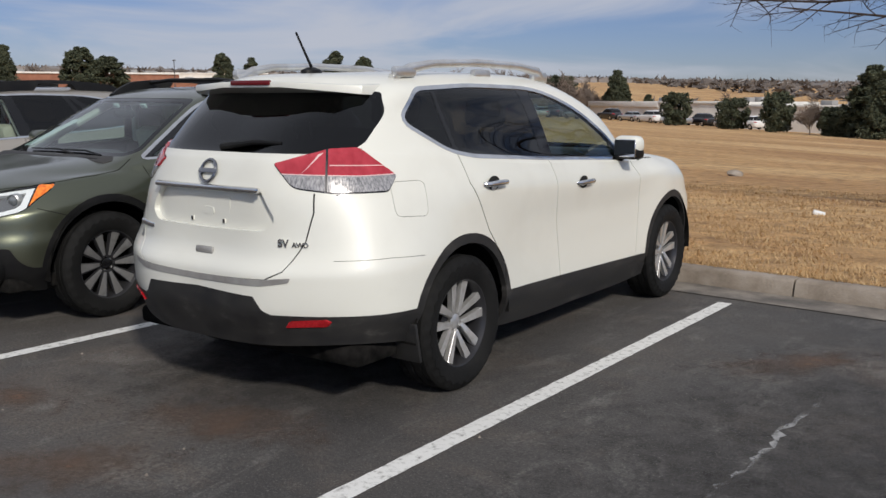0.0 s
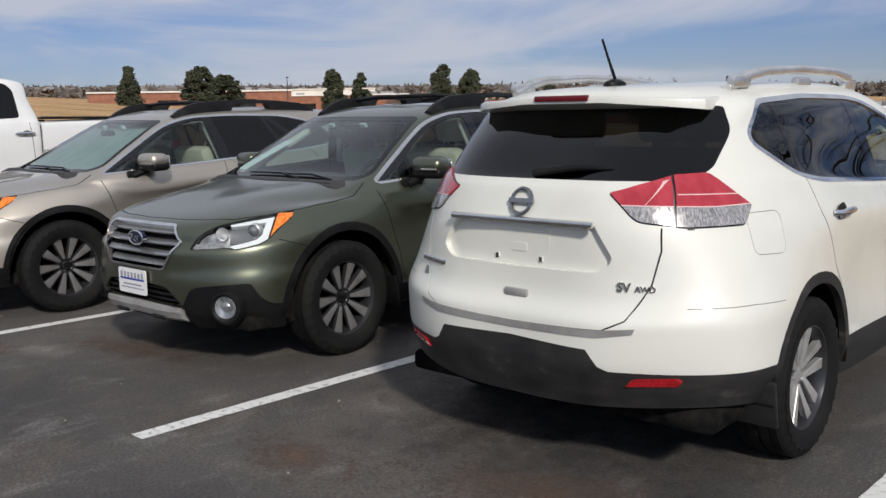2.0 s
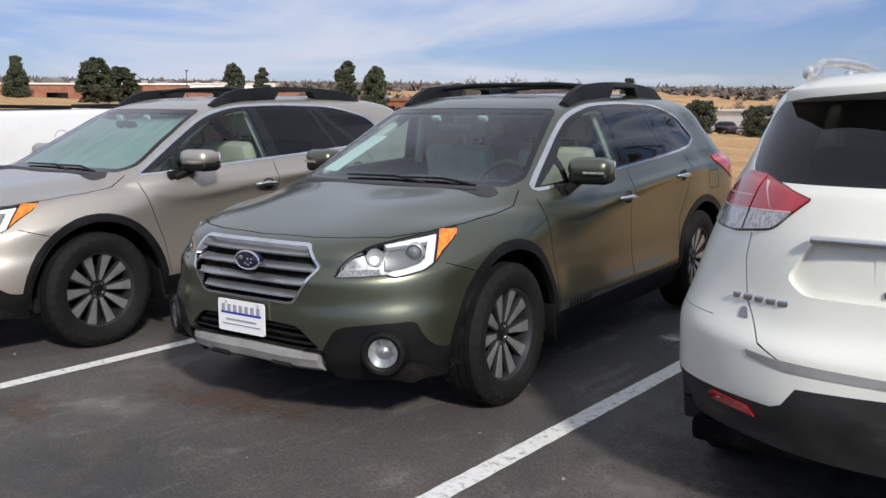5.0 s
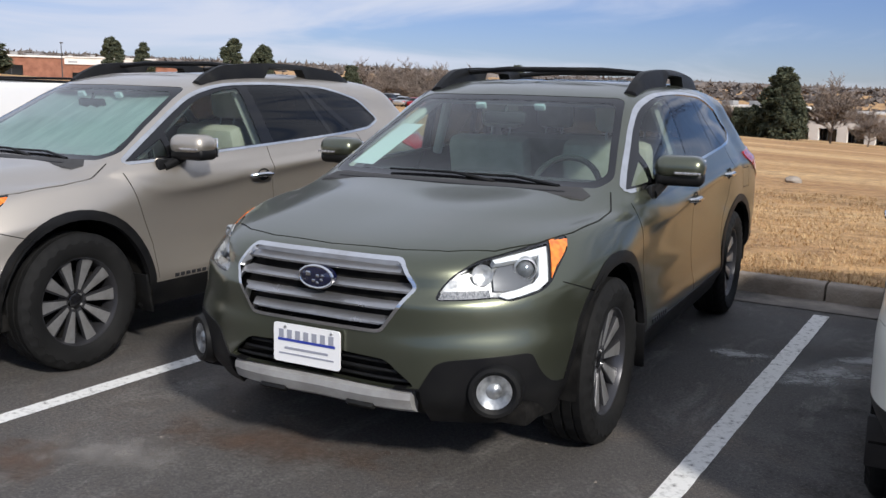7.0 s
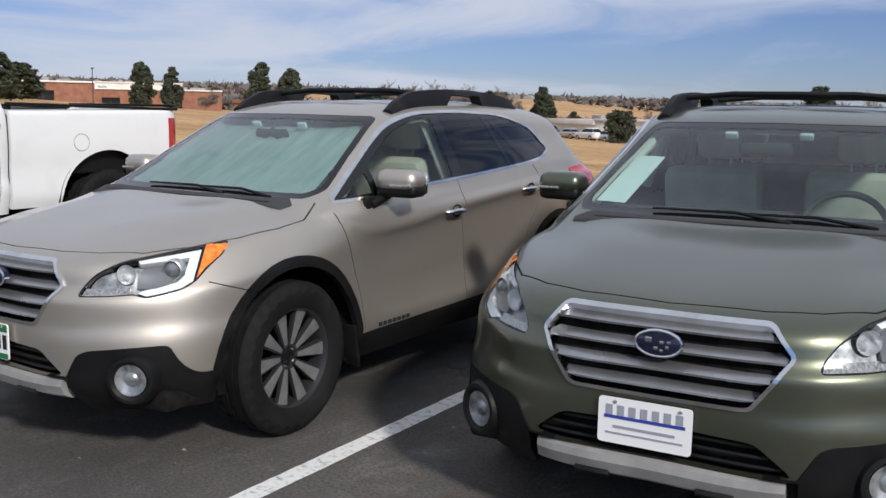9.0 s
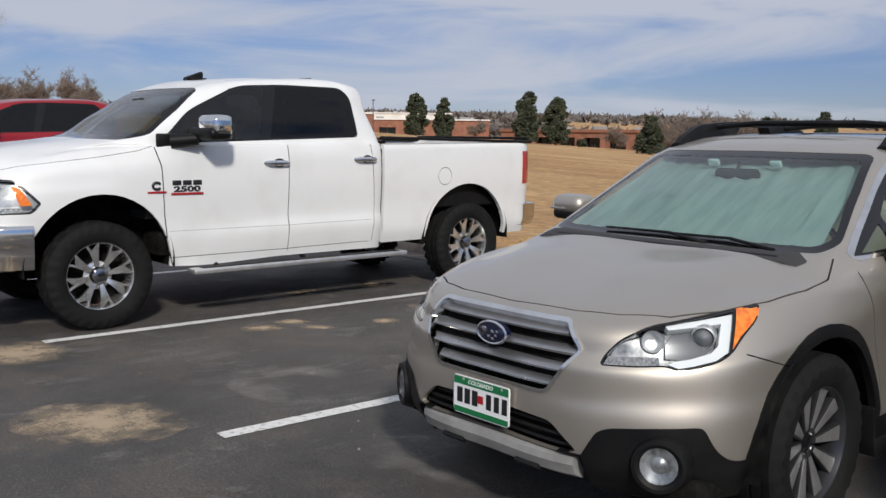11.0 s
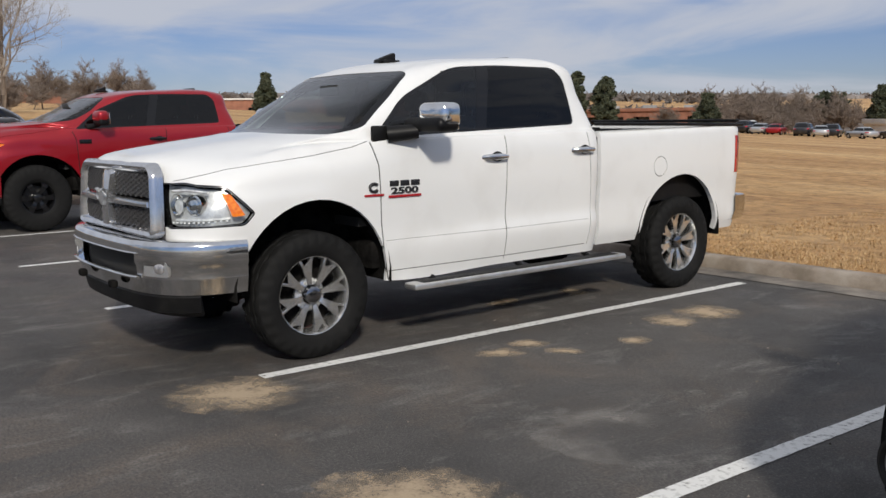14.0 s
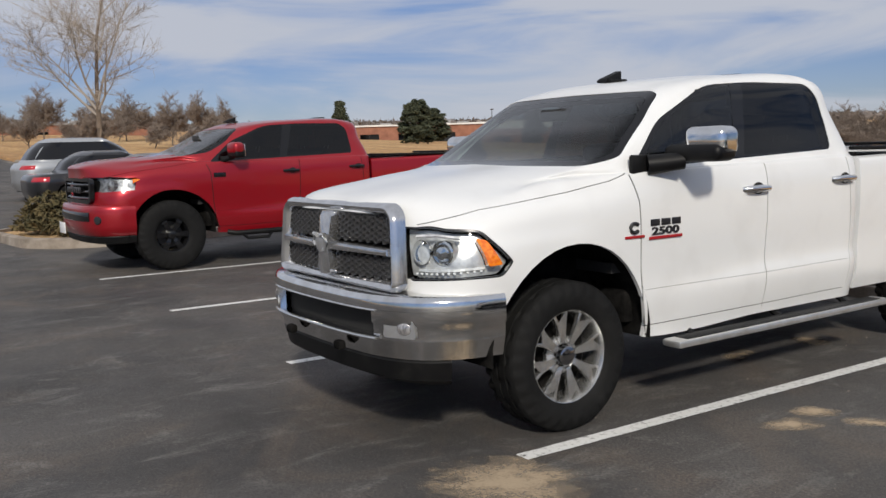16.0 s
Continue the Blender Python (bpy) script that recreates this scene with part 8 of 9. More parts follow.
def bare(seed, tall, spread, label, levels=4, upright=0.55, kids=4, base=0.022, limbs_at=(), thin=0.022, twig=None, stem=0.72, reach=(0.42, 0.66)):
    """A leafless tree: limbs that fork into finer and finer twigs."""
    rnd = random.Random(seed)
    tree = thing("bare_tree", pose(0, 0, 0), label, "tree", "bare winter trees")
    trunk, limbs = bmesh.new(), bmesh.new()
    stems = []

    def grow(bm, p, d, length, r, level):
        pts, rs = [p], [r]
        n = 4 if level < 2 else 3
        for k in range(n):
            d = (d + Vector((rnd.gauss(0, 0.12), rnd.gauss(0, 0.12), 0.06 * upright))).normalized()
            pts.append(pts[-1] + d * length / n)
            rs.append(r * (1 - 0.75 * (k + 1) / n))
        tube(bm, pts, rs, 7 if level == 0 else (5 if level == 1 else 3), close=False)
        if level >= levels:
            return
        for k in range(kids + (3 if level == 0 else 0)):
            t = rnd.uniform((0.28 if stem > 0.6 else 0.5) if level == 0 else 0.2, 1.0)
            i = min(n - 1, int(t * n))
            q = pts[i] + (pts[i + 1] - pts[i]) * (t * n - i)
            out = Vector((rnd.gauss(0, 1), rnd.gauss(0, 1), rnd.gauss(0.1, 0.4))).normalized()
            nd = (d * upright + out * spread).normalized()
            grow(limbs, q, nd, length * (rnd.uniform(*reach) if level == 0 else rnd.uniform(0.42, 0.66)), max(thin, rs[i] * 0.55), level + 1)

    grow(trunk, Vector((0, 0, -0.3)), Vector((0, 0, 1)), tall * stem, base * tall, 0)
    for path in limbs_at:
        pts = [Vector(q) for q in path]
        tube(limbs, pts, [0.055 - 0.045 * k / (len(pts) - 1) for k in range(len(pts))], 6)
        for k in range(30):
            t = rnd.uniform(0.15, 1.0) * (len(pts) - 1)
            i = min(len(pts) - 2, int(t))
            q = pts[i] + (pts[i + 1] - pts[i]) * (t - i)
            way = (pts[i + 1] - pts[i]).normalized() * 0.7 + Vector((rnd.gauss(0, 0.5), rnd.gauss(0, 0.7), rnd.gauss(-0.10, 0.45)))
            grow(limbs, q, way.normalized(), rnd.uniform(0.4, 0.95), 0.012, 3)
    part("trunk", trunk, M["bark"], tree)
    tagged(part("twig_crown", limbs, twig or M["twig"], tree), kind="stuff")
    return tree


def place(tree, x, y, turn, s=1.0, sz=None, sink=0.1, z=None):
    x, y = across(x, y)
    zz = (land_z(x, y) if z is None else z) - sink
    return copy_thing(tree, Matrix.Translation((x, y, zz)) @ Matrix.Rotation(turn, 4, "Z") @ Matrix.Diagonal((s, s, sz or s, 1)))


def stand(tree, x, y, turn, s=1.0, sz=None, z=None):
    x, y = across(x, y)
    tree.matrix_basis = Matrix.Translation((x, y, (land_z(x, y) if z is None else z) - 0.1)) @ Matrix.Rotation(turn, 4, "Z") @ Matrix.Diagonal((s, s, sz or s, 1))


egg = pine(3, 9.0, 2.5, "egg", "tall dark green pine with a rounded crown", n=7000)
cone = pine(5, 6.0, 2.0, "cone", "dark green conical evergreen on the dry field")
ball = pine(8, 3.9, 2.0, "round", "low rounded dark green evergreen")
pair2 = pine(12, 9.0, 2.3, "egg", "tall dark green pine with a ragged crown", n=7000)
stand(egg, -132.8, 111.8, 0.4, 0.92)
place(pair2, -129.2, 115.6, 1.0, 0.86)
stand(pair2, -113.6, 121.2, 2.0, 1.06)
place(egg, -109.6, 124.4, 3.1, 1.08)
for x, y, s, sz, kind in ((-122.7, 81, 1.35, 0.68, egg), (-129.9, 69, 0.8, 0.5, cone), (-122.7, 65, 1.0, 0.98, cone), (-97.3, 60.6, 0.95, 0.68, egg), (-85.4, 178, 1.2, 1.15, egg), (-79.5, 180.7, 1.0, 0.9, cone), (-86.6, 180.2, 1.2, 1.1, pair2), (-17.4, 91, 0.9, 0.95, cone), (-18.8, 94.6, 0.95, 0.78, pair2), (-67.5, 90.6, 1.0, 0.80, cone), (-105.5, 126.5, 0.5, 0.4, ball)):
    place(kind, x, y, x * 1.7, s, sz)
stand(ball, -41.8, 101.1, 0.0, 0.95, 1.05)
for x, y, s, sz in ((-34.6, 99.7, 1.0, 0.9), (-28.9, 97.4, 0.95, 1.1), (-21.0, 95.3, 1.0, 0.85), (-22.6, 95.8, 0.9, 0.75), (-71.0, 127.5, 1.5, 1.62), (-19.2, 96.5, 0.8, 0.7), (-23.3, 99.8, 1.1, 0.8)):
    place(ball, x, y, x * 2.3, s, sz)
stand(cone, -52.0, 140.0, 1.0, 0.6)

elm = bare(21, 6.2, 0.75, "bare winter tree with fine reddish-brown twigs", 4, 0.85, 8, stem=0.40, reach=(0.85, 1.25))
ash = bare(22, 6.0, 0.95, "bare wide-spreading winter tree", 4, 0.7, 8, stem=0.38, reach=(0.85, 1.3))
stand(elm, -14.1, 93.3, 0.3, 0.95)
stand(ash, -10.4, 89.7, 1.3, 0.72)
for k, (x, y, s) in enumerate(((-134.6, 128.8, 1.0), (-25.1, 96.4, 0.6), (-92.2, 119.7, 1.0), (-93.4, 131.0, 1.1), (-89.5, 124.0, 1.0), (-76.3, 118.1, 1.05), (-74, 121, 0.95), (-71.5, 120.8, 1.0), (-68.6, 117, 1.0), (-75.8, 137.8, 0.95), (-79, 136, 1.0), (-73, 140, 0.9), (-111, 34.2, 1.05), (-128, 45.9, 0.95), (-102.9, 27.1, 0.75), (-106, 29, 0.8), (-100, 24.0, 0.7), (-112, 22, 0.9), (-107, 17, 0.9), (-95, 182, 1.2), (-72, 184, 1.2), (-66, 186, 1.0), (-8.6, 96, 0.8), (-70, 15, 0.5), (-78, 22, 0.6), (-74, 12, 0.5), (-66, 20, 0.5), (-85, 26, 0.7), (-81, 17, 0.6), (-90, 21, 0.65), (-72, 24, 0.6), (-88, 32, 0.65))):
    place(elm if k % 2 else ash, x, y, k * 1.9, s * 1.02)
thicket = random.Random(3)
for k in range(26):
    x, y = thicket.uniform(-85, -68), thicket.uniform(113, 127)
    place(elm if k % 2 else ash, x, y, k * 2.3, thicket.uniform(0.75, 1.05))
near_tree = bare(31, 11.2, 0.80, "tall bare pale-barked tree beyond the parked cars", 4, 0.80, 7, 0.013, thin=0.0075, twig=M["pale_twig"])
stand(near_tree, -50.8, 9.1, 0.6, 1.0, 1.05)
# limb of a bare tree that stands beside the kerb, reaching over the field
limb_tree = bare(37, 7.4, 1.0, "bare tree with long side limbs on the field edge", 4, 0.5, 5, 0.016, thin=0.0035, twig=M["dark_twig"], limbs_at=(((0, 0, 2.2), (-1.0, 0.0, 2.62), (-2.4, 0.0, 2.80), (-3.7, -0.2, 2.82), (-5.0, -1.0, 2.98)), ((0, 0, 2.5), (-1.5, -0.3, 2.95), (-3.0, -0.6, 3.12), (-4.4, -1.0, 3.02), (-5.6, -1.5, 3.10)), ((0, 0, 2.8), (-1.2, 0.4, 3.4), (-2.6, 0.5, 3.6), (-4.2, 0.2, 3.5))))
stand(limb_tree, 3.25, 12.4, 0.0, 1.0, 0.915, z=0.1)


# ---- buildings across the field ----
M["stucco"] = mat("white_rendered_wall", (0.74, 0.72, 0.68), 0.85)
vary(M["stucco"], [(0.66, 0.64, 0.60), (0.80, 0.78, 0.74)], 0.4, detail=7)
M["brick"] = mat("red_brown_brick", (0.30, 0.13, 0.08), 0.9)
vary(M["brick"], [(0.22, 0.095, 0.06), (0.34, 0.155, 0.10)], 0.8, detail=8)
M["roofing"] = mat("grey_flat_roof", (0.34, 0.33, 0.32), 0.9)
vary(M["roofing"], [(0.27, 0.26, 0.25), (0.40, 0.39, 0.38)], 0.3)
M["pane"] = mat("dark_window_pane", (0.012, 0.014, 0.016), 0.08)
M["frame"] = mat("dark_window_frame", (0.06, 0.06, 0.06), 0.5)


def building(name, label, p0, p1, z0, z1, depth, m, openings, band=None, cap=0.3):
    """A flat-roofed block: its front runs from p0 to p1 (seen from the lot); openings are (u0, u1, v0, v1) in metres along and up the front."""
    a, b = Vector(across(*p0)), Vector(across(*p1))
    e = (b - a).normalized()
    out = Vector((e.y, -e.x))
    if out.y > 0:
        out = -out
    L, H = (b - a).length, z1 - z0
    house = thing(name, Matrix(((e.x, -out.x, 0, a.x), (e.y, -out.y, 0, a.y), (0, 0, 1, z0), (0, 0, 0, 1))), label, "building")
    t = 0.35
    bm = bmesh.new()
    cuts = sorted(openings)
    u = 0.0
    for u0, u1, v0, v1 in cuts:
        if u0 > u:
            box(bm, ((u + u0) / 2, t / 2, (H - 3) / 2), (u0 - u, t, H + 3))
        box(bm, ((u0 + u1) / 2, t / 2, (v1 + H) / 2), (u1 - u0, t, H - v1))
        box(bm, ((u0 + u1) / 2, t / 2, (v0 - 3) / 2), (u1 - u0, t, v0 + 3))
        u = u1
    if u < L:
        box(bm, ((u + L) / 2, t / 2, (H - 3) / 2), (L - u, t, H + 3))
    for c in (t / 2, L - t / 2):
        box(bm, (c, depth / 2 + t / 2, (H - 3) / 2), (t, depth - t, H + 3))
    box(bm, (L / 2, depth, (H - 3) / 2), (L, t, H + 3))
    part("wall", bm, m, house)
    bm = bmesh.new()
    box(bm, (L / 2, depth / 2, H - 0.25), (L - 2 * t, depth - t, 0.2))
    part("roof", bm, M["roofing"], house)
    bm = bmesh.new()
    box(bm, (L / 2, -0.05, H - cap / 2 + 0.06), (L + 0.3, 0.5, cap), 0.03)
    part("parapet", bm, m if band is None else band, house)
    for u0, u1, v0, v1 in cuts:
        win = bmesh.new()
        box(win, ((u0 + u1) / 2, t + 0.9, (v0 + v1) / 2), (u1 - u0, 0.04, v1 - v0))
        w = part("window", win, M["pane"], house)
        n = max(1, round((u1 - u0) / 1.6))
        for k in range(n + 1):
            bm = bmesh.new()
            box(bm, (u0 + (u1 - u0) * k / n, t + 0.86, (v0 + v1) / 2), (0.09, 0.10, v1 - v0))
            part("mullion", bm, M["frame"], w)
    # roof boxes
    rnd = random.Random(int(L * 10))
    for k in range(int(L / 9) + 1):
        bm = bmesh.new()
        box(bm, (rnd.uniform(2, L - 2), rnd.uniform(4, depth - 2), H + 0.25), (rnd.uniform(1, 2.4), 1.4, rnd.uniform(0.6, 1.0)), 0.05)
        part("roof_unit", bm, M["roofing"], house)
    return house


building("office_building", "low white office building with a recessed dark entrance", (-68.5, 132.6), (-54.2, 124.1), -3.4, 0.75, 18, M["stucco"], [(1.0, 5.6, 0.2, 2.0), (6.4, 11.0, 0.2, 2.0), (11.8, 15.5, 0.2, 2.0)], cap=0.8)
building("office_building", "low white office building with a blank front", (-54.0, 124.0), (-41.5, 120.6), -3.7, 0.85, 20, M["stucco"], [(7.0, 11.0, 0.3, 2.2)])
building("office_building", "white office block with a plain rendered front", (-41.5, 117.5), (-25.4, 112.2), -3.6, 0.5, 22, M["stucco"], [])
building("office_building", "white office block with dark ribbon windows", (-25.2, 115.4), (-2.0, 107.6), -3.7, 0.15, 16, M["stucco"], [(3.2, 6.4, 0.2, 1.9), (7.6, 9.8, 0.2, 1.9), (11.0, 13.0, 0.2, 1.9), (14.2, 17.0, 0.2, 1.9), (18.5, 21.5, 0.2, 1.9)])
building("brick_building", "long low red-brown brick building with a pale roof edge", (-170.0, 105.0), (-141.0, 140.0), 0.6, 5.0, 20, M["brick"], [(4 + 6 * k, 7.5 + 6 * k, 0.6, 2.6) for k in range(6)], M["stucco"])
building("brick_building", "long low red-brown brick building with dark doorways", (-132.0, 134.0), (-91.0, 140.0), -0.9, 3.0, 20, M["brick"], [(3 + 5.4 * k, 6.4 + 5.4 * k, 0.3, 2.4) for k in range(7)], M["brick"], 0.6)
building("brick_building", "low red-brown brick building behind the trucks", (-158.0, 76.0), (-138.0, 106.0), 1.4, 5.6, 20, M["brick"], [(5 + 7 * k, 8.5 + 7 * k, 0.6, 2.6) for k in range(4)], M["stucco"])
building("brick_building", "low brown building at the far end of the lot", (-156.0, 18.0), (-152.0, 48.0), 3.2, 6.6, 16, M["brick"], [(4 + 7 * k, 8 + 7 * k, 0.6, 2.2) for k in range(3)], M["roofing"])
building("white_building", "pale distant warehouse behind the brick roofs", (-205.0, 150.0), (-186.0, 172.0), 4.2, 7.6, 20, M["stucco"], [])


# ---- lamp posts and poles ----
def lamp_post(x, y, tall):
    x, y = across(x, y)
    z = land_z(x, y)
    lamp = thing("street_lamp", pose(x, y, z), "thin dark street lamp on a tall pole", "street lamp")
    bm = bmesh.new()
    tube(bm, [(0, 0, -0.3), (0, 0, tall)], [0.09, 0.06], 8)
    part("pole", bm, M["frame"], lamp)
    bm = bmesh.new()
    box(bm, (0.35, -0.2, tall), (0.8, 0.45, 0.16), 0.05, (0, 0, -30))
    part("head", bm, M["frame"], lamp)


lamp_post(-120.8, 91.9, 5.4)
lamp_post(-98.5, 63.0, 3.6)


# ---- parked cars in the distance ----
def far_car(name, at, color, label, kind, fine=0.14):
    """A parked car seen from afar; kind sedan, suv or truck."""
    car = thing(name, at, label, "car", "cars parked in the distance")
    top = {"sedan": 1.42, "suv": 1.68, "truck": 1.80}[kind]
    belt = {"sedan": 0.92, "suv": 1.06, "truck": 1.15}[kind]
    rear = {"sedan": -1.55, "suv": -2.05, "truck": -0.85}[kind]
    deck = {"sedan": -2.25, "suv": -2.28, "truck": -2.6}[kind]

    def ring(z, w, y0, y1):
        ys = [y0, y0 - 0.02, y0 - 0.18, y0 * 0.6 + y1 * 0.4 + 0.3, (y0 + y1) / 2, y0 * 0.3 + y1 * 0.7, y1 + 0.22, y1 + 0.03, y1]
        xs = [0, 0.55 * w, 0.93 * w, w, w, w, 0.95 * w, 0.55 * w, 0]
        return [(x, y, z) for x, y in zip(xs, ys)]

    sk = Skin([ring(0.28, 0.82, 2.2, deck + 0.1), ring(0.50, 0.90, 2.3, deck), ring(belt - 0.20, 0.91, 2.22, deck), ring(belt - 0.06, 0.86, 2.0, deck + 0.08), ring(belt, 0.82, 1.0, rear), ring(belt + (top - belt) * 0.55, 0.72, 0.55, rear + 0.25), ring(top - 0.06, 0.62, 0.15, rear + 0.55), [(0, y, top) for y in (0, -0.02, -0.1, -0.3, -0.6, -0.8, rear + 0.9, rear + 0.85, rear + 0.8)]], fine)
    hi, lo = top - 0.12, belt + 0.04
    sk.cut("glass", rounded([(0.75, lo), (rear + 0.2, lo), (rear + 0.55, hi), (0.20, hi)], 0.05), "side", 0.1)
    sk.cut("glass", [(0, lo), (0.74, lo), (0.58, hi), (0, hi)], "front", 0.2)
    sk.cut("glass", [(0, lo), (0.70, lo), (0.56, hi), (0, hi)], "rear", 0.2)
    sk.cut("lamp", [(0.60, belt - 0.21), (0.95, belt - 0.21), (0.95, belt - 0.10), (0.64, belt - 0.10)], "rear", 0.2)
    sk.cut("head", [(0.50, belt - 0.28), (0.95, belt - 0.28), (0.95, belt - 0.14), (0.55, belt - 0.16)], "front", 0.2)
    for y in (1.35, -1.35):
        sk.cut("hole", circle(y, 0.33, 0.37, 16), "side", 0.05, where=lambda a, b, c: a > 0.5)
    sk.emit("body", "body", color, car, rim=0.02)
    sk.emit("glass", "window_band", M["frit"], car)
    sk.emit("lamp", "tail_lamp", M["lens_red"], car, "pair")
    sk.emit("head", "headlamp", M["reflector"], car, "pair")
    bm = bmesh.new()
    box(bm, (0, 0, 0.45), (1.55, 4.2, 0.4))
    part("underside", bm, M["well"], car)
    for y in (1.35, -1.35):
        for s in (1, -1):
            bm = bmesh.new()
            lathe(bm, [(0.01, 0.09), (0.19, 0.09), (0.21, 0.11), (0.31, 0.11), (0.33, 0.08), (0.33, -0.1), (0.2, -0.1)], 20, lambda v: Vector((s * (0.77 + v.x), y + v.y, 0.33 + v.z)))
            part("wheel", bm, M["rubber"], car)
            bm = bmesh.new()
            lathe(bm, [(0.02, 0.105), (0.12, 0.115), (0.2, 0.108)], 16, lambda v: Vector((s * (0.77 + v.x), y + v.y, 0.33 + v.z)))
            part("hub_cap", bm, M["alloy"], car)
    return car


suv = far_car("estate_car", pose(-34.41, 3.34, lot_z(-34.41), 0, 0, 1), M["silver_paint"], "silver-grey estate car parked beyond the planted island", "suv", 0.08)
sedan = far_car("saloon_car", pose(-31.4, 3.05, lot_z(-31.4), 0, 0, 1), M["black_paint"], "black saloon car with red tail lamps", "sedan", 0.08)
sedan2 = far_car("saloon_car", pose(-28.72, 3.64, lot_z(-28.72), 0, 0, 0), M["grey_paint"], "dark grey saloon car beside the planted island", "sedan", 0.08)
white_far = far_car("saloon_car", pose(-65.02, 101.14, land_z(-65.02, 101.14), 0, 0, 30), M["silver_paint"], "pale car in the far car park", "sedan")
red_far = far_car("saloon_car", pose(-71.04, 101.35, land_z(-71.04, 101.35), 0, 0, 20), M["red"], "dark red car in the far car park", "sedan")
black_far = far_car("jeep_car", pose(-75.01, 100.66, land_z(-75.01, 100.66), 0, 0, 15), M["black_paint"], "black car in the far car park", "suv")
van = far_car("van_car", pose(-77.7, 104.54, land_z(-77.7, 104.54), 0, 0, 80), M["white_plain"], "white van in the far car park", "suv")
for k, (x, y, turn, src) in enumerate(((-63, 103.5, 25, black_far), (-57.3, 106, 60, white_far), (-68, 103.6, 12, white_far), (-55.0, 117, 62, white_far), (-51, 114, 60, van), (-48.5, 113.6, 62, white_far), (-59.0, 119, 60, black_far), (-46.5, 112.5, 64, white_far), (-44, 114, 62, black_far), (-39.0, 111.5, 66, white_far), (-36.8, 110.8, 66, van), (-61.5, 108, 20, black_far), (-65, 108.5, 15, black_far))):
    far_x, far_y = across(x, y)
    copy_thing(src, pose(far_x, far_y, land_z(far_x, far_y), 0, 0, turn + 2.75))


# ---- the far town and brush on the skyline ----
rnd = random.Random(77)
verts, faces = [], []
for k in range(1500):
    az = radians(rnd.uniform(-8, 100))
    d = 650 * math.exp(rnd.uniform(0, 1.7))
    x, y = -d * math.sin(az), d * math.cos(az)
    if y < 40:
        continue
    z = land_z(x, y)
    w, h = rnd.uniform(4, 10), rnd.uniform(1.5, 3.2)
    a = rnd.uniform(0, 1.57)
    c, s = math.cos(a) * w / 2, math.sin(a) * w / 2
    k0 = len(verts)
    base = [(x + c - s, y + s + c), (x - c - s, y - s + c), (x - c + s, y - s - c), (x + c + s, y + s - c)]
    verts += [(p, q, z - 2) for p, q in base] + [(p, q, z + h) for p, q in base]
    mid1, mid2 = ((base[0][0] + base[1][0]) / 2, (base[0][1] + base[1][1]) / 2, z + h + w * 0.18), ((base[2][0] + base[3][0]) / 2, (base[2][1] + base[3][1]) / 2, z + h + w * 0.18)
    verts += [mid1, mid2]
    faces += [(k0 + i, k0 + (i + 1) % 4, k0 + 4 + (i + 1) % 4, k0 + 4 + i) for i in range(4)] + [(k0 + 4, k0 + 5, k0 + 8), (k0 + 6, k0 + 7, k0 + 9), (k0 + 5, k0 + 6, k0 + 9, k0 + 8), (k0 + 7, k0 + 4, k0 + 8, k0 + 9)]
# low-contrast wall tones, with distance haze put into the colour
M["town"] = mat("far_town_walls", (0.4, 0.36, 0.32), 0.9)
r = vary(M["town"], [(0.13, 0.11, 0.10), (0.17, 0.15, 0.14), (0.20, 0.18, 0.17), (0.34, 0.32, 0.31)], 1, spots=(0.0, 1.0))
nt, lt = M["town"].node_tree.nodes, M["town"].node_tree.links
gi = nt.new("ShaderNodeNewGeometry")
lt.new(gi.outputs["Random Per Island"], r.inputs[0])
tagged(raw("town", verts, faces, M["town"], None), "distant town houses scattered to the skyline", "houses", kind="stuff")
spots = []
for k in range(22000):
    az = radians(rnd.uniform(-8, 104))
    d = 245 * math.exp(rnd.uniform(0, 2.6) ** 0.95)
    x, y = -d * math.sin(az), d * math.cos(az)
    if y < 30 or noise.noise(Vector((x * 0.006, y * 0.006, 5))) < -0.12:
        continue
    s = rnd.uniform(0.7, 1.8) * (1 + d / 900)
    spots.append((x, y, land_z(x, y) + s * 0.6, s))
v, f = clumps(rnd, spots, 1.7)
tagged(raw("brush", v, f, M["brush"], None), "brown winter trees and brush in the far distance", "woods", kind="stuff")


# ---- planted island ----
island = thing("planted_island", pose(-24.72, 1.74, lot_z(-24.72), 0, 0, 3), "planted island with a pale concrete edge", "planter", kind="structure")
outline = rounded([(-1.9, 2.3), (-1.9, -2.0), (-1.2, -2.5), (1.2, -2.4), (1.9, -1.6), (1.9, 2.3)], 0.5, 6)
inner = grown(outline, -0.16)
bm = bmesh.new()
ring = [[bm.verts.new((a[0], a[1], -0.05)), bm.verts.new((a[0] * 0.99, a[1] * 0.99, 0.13)), bm.verts.new((a[0] * 0.975, a[1] * 0.98, 0.15)), bm.verts.new((b[0], b[1], 0.15)), bm.verts.new((b[0], b[1], 0.02))] for a, b in zip(outline, inner)]
for k in range(len(ring)):
    for q in range(4):
        bm.faces.new((ring[k][q], ring[k][q + 1], ring[(k + 1) % len(ring)][q + 1], ring[(k + 1) % len(ring)][q]))
part("edging", bm, M["concrete"], island)
bm = bmesh.new()
bm.faces.new([bm.verts.new((x, y, 0.09)) for x, y in inner])
part("soil", bm, M["field"], island)
rnd = random.Random(5)
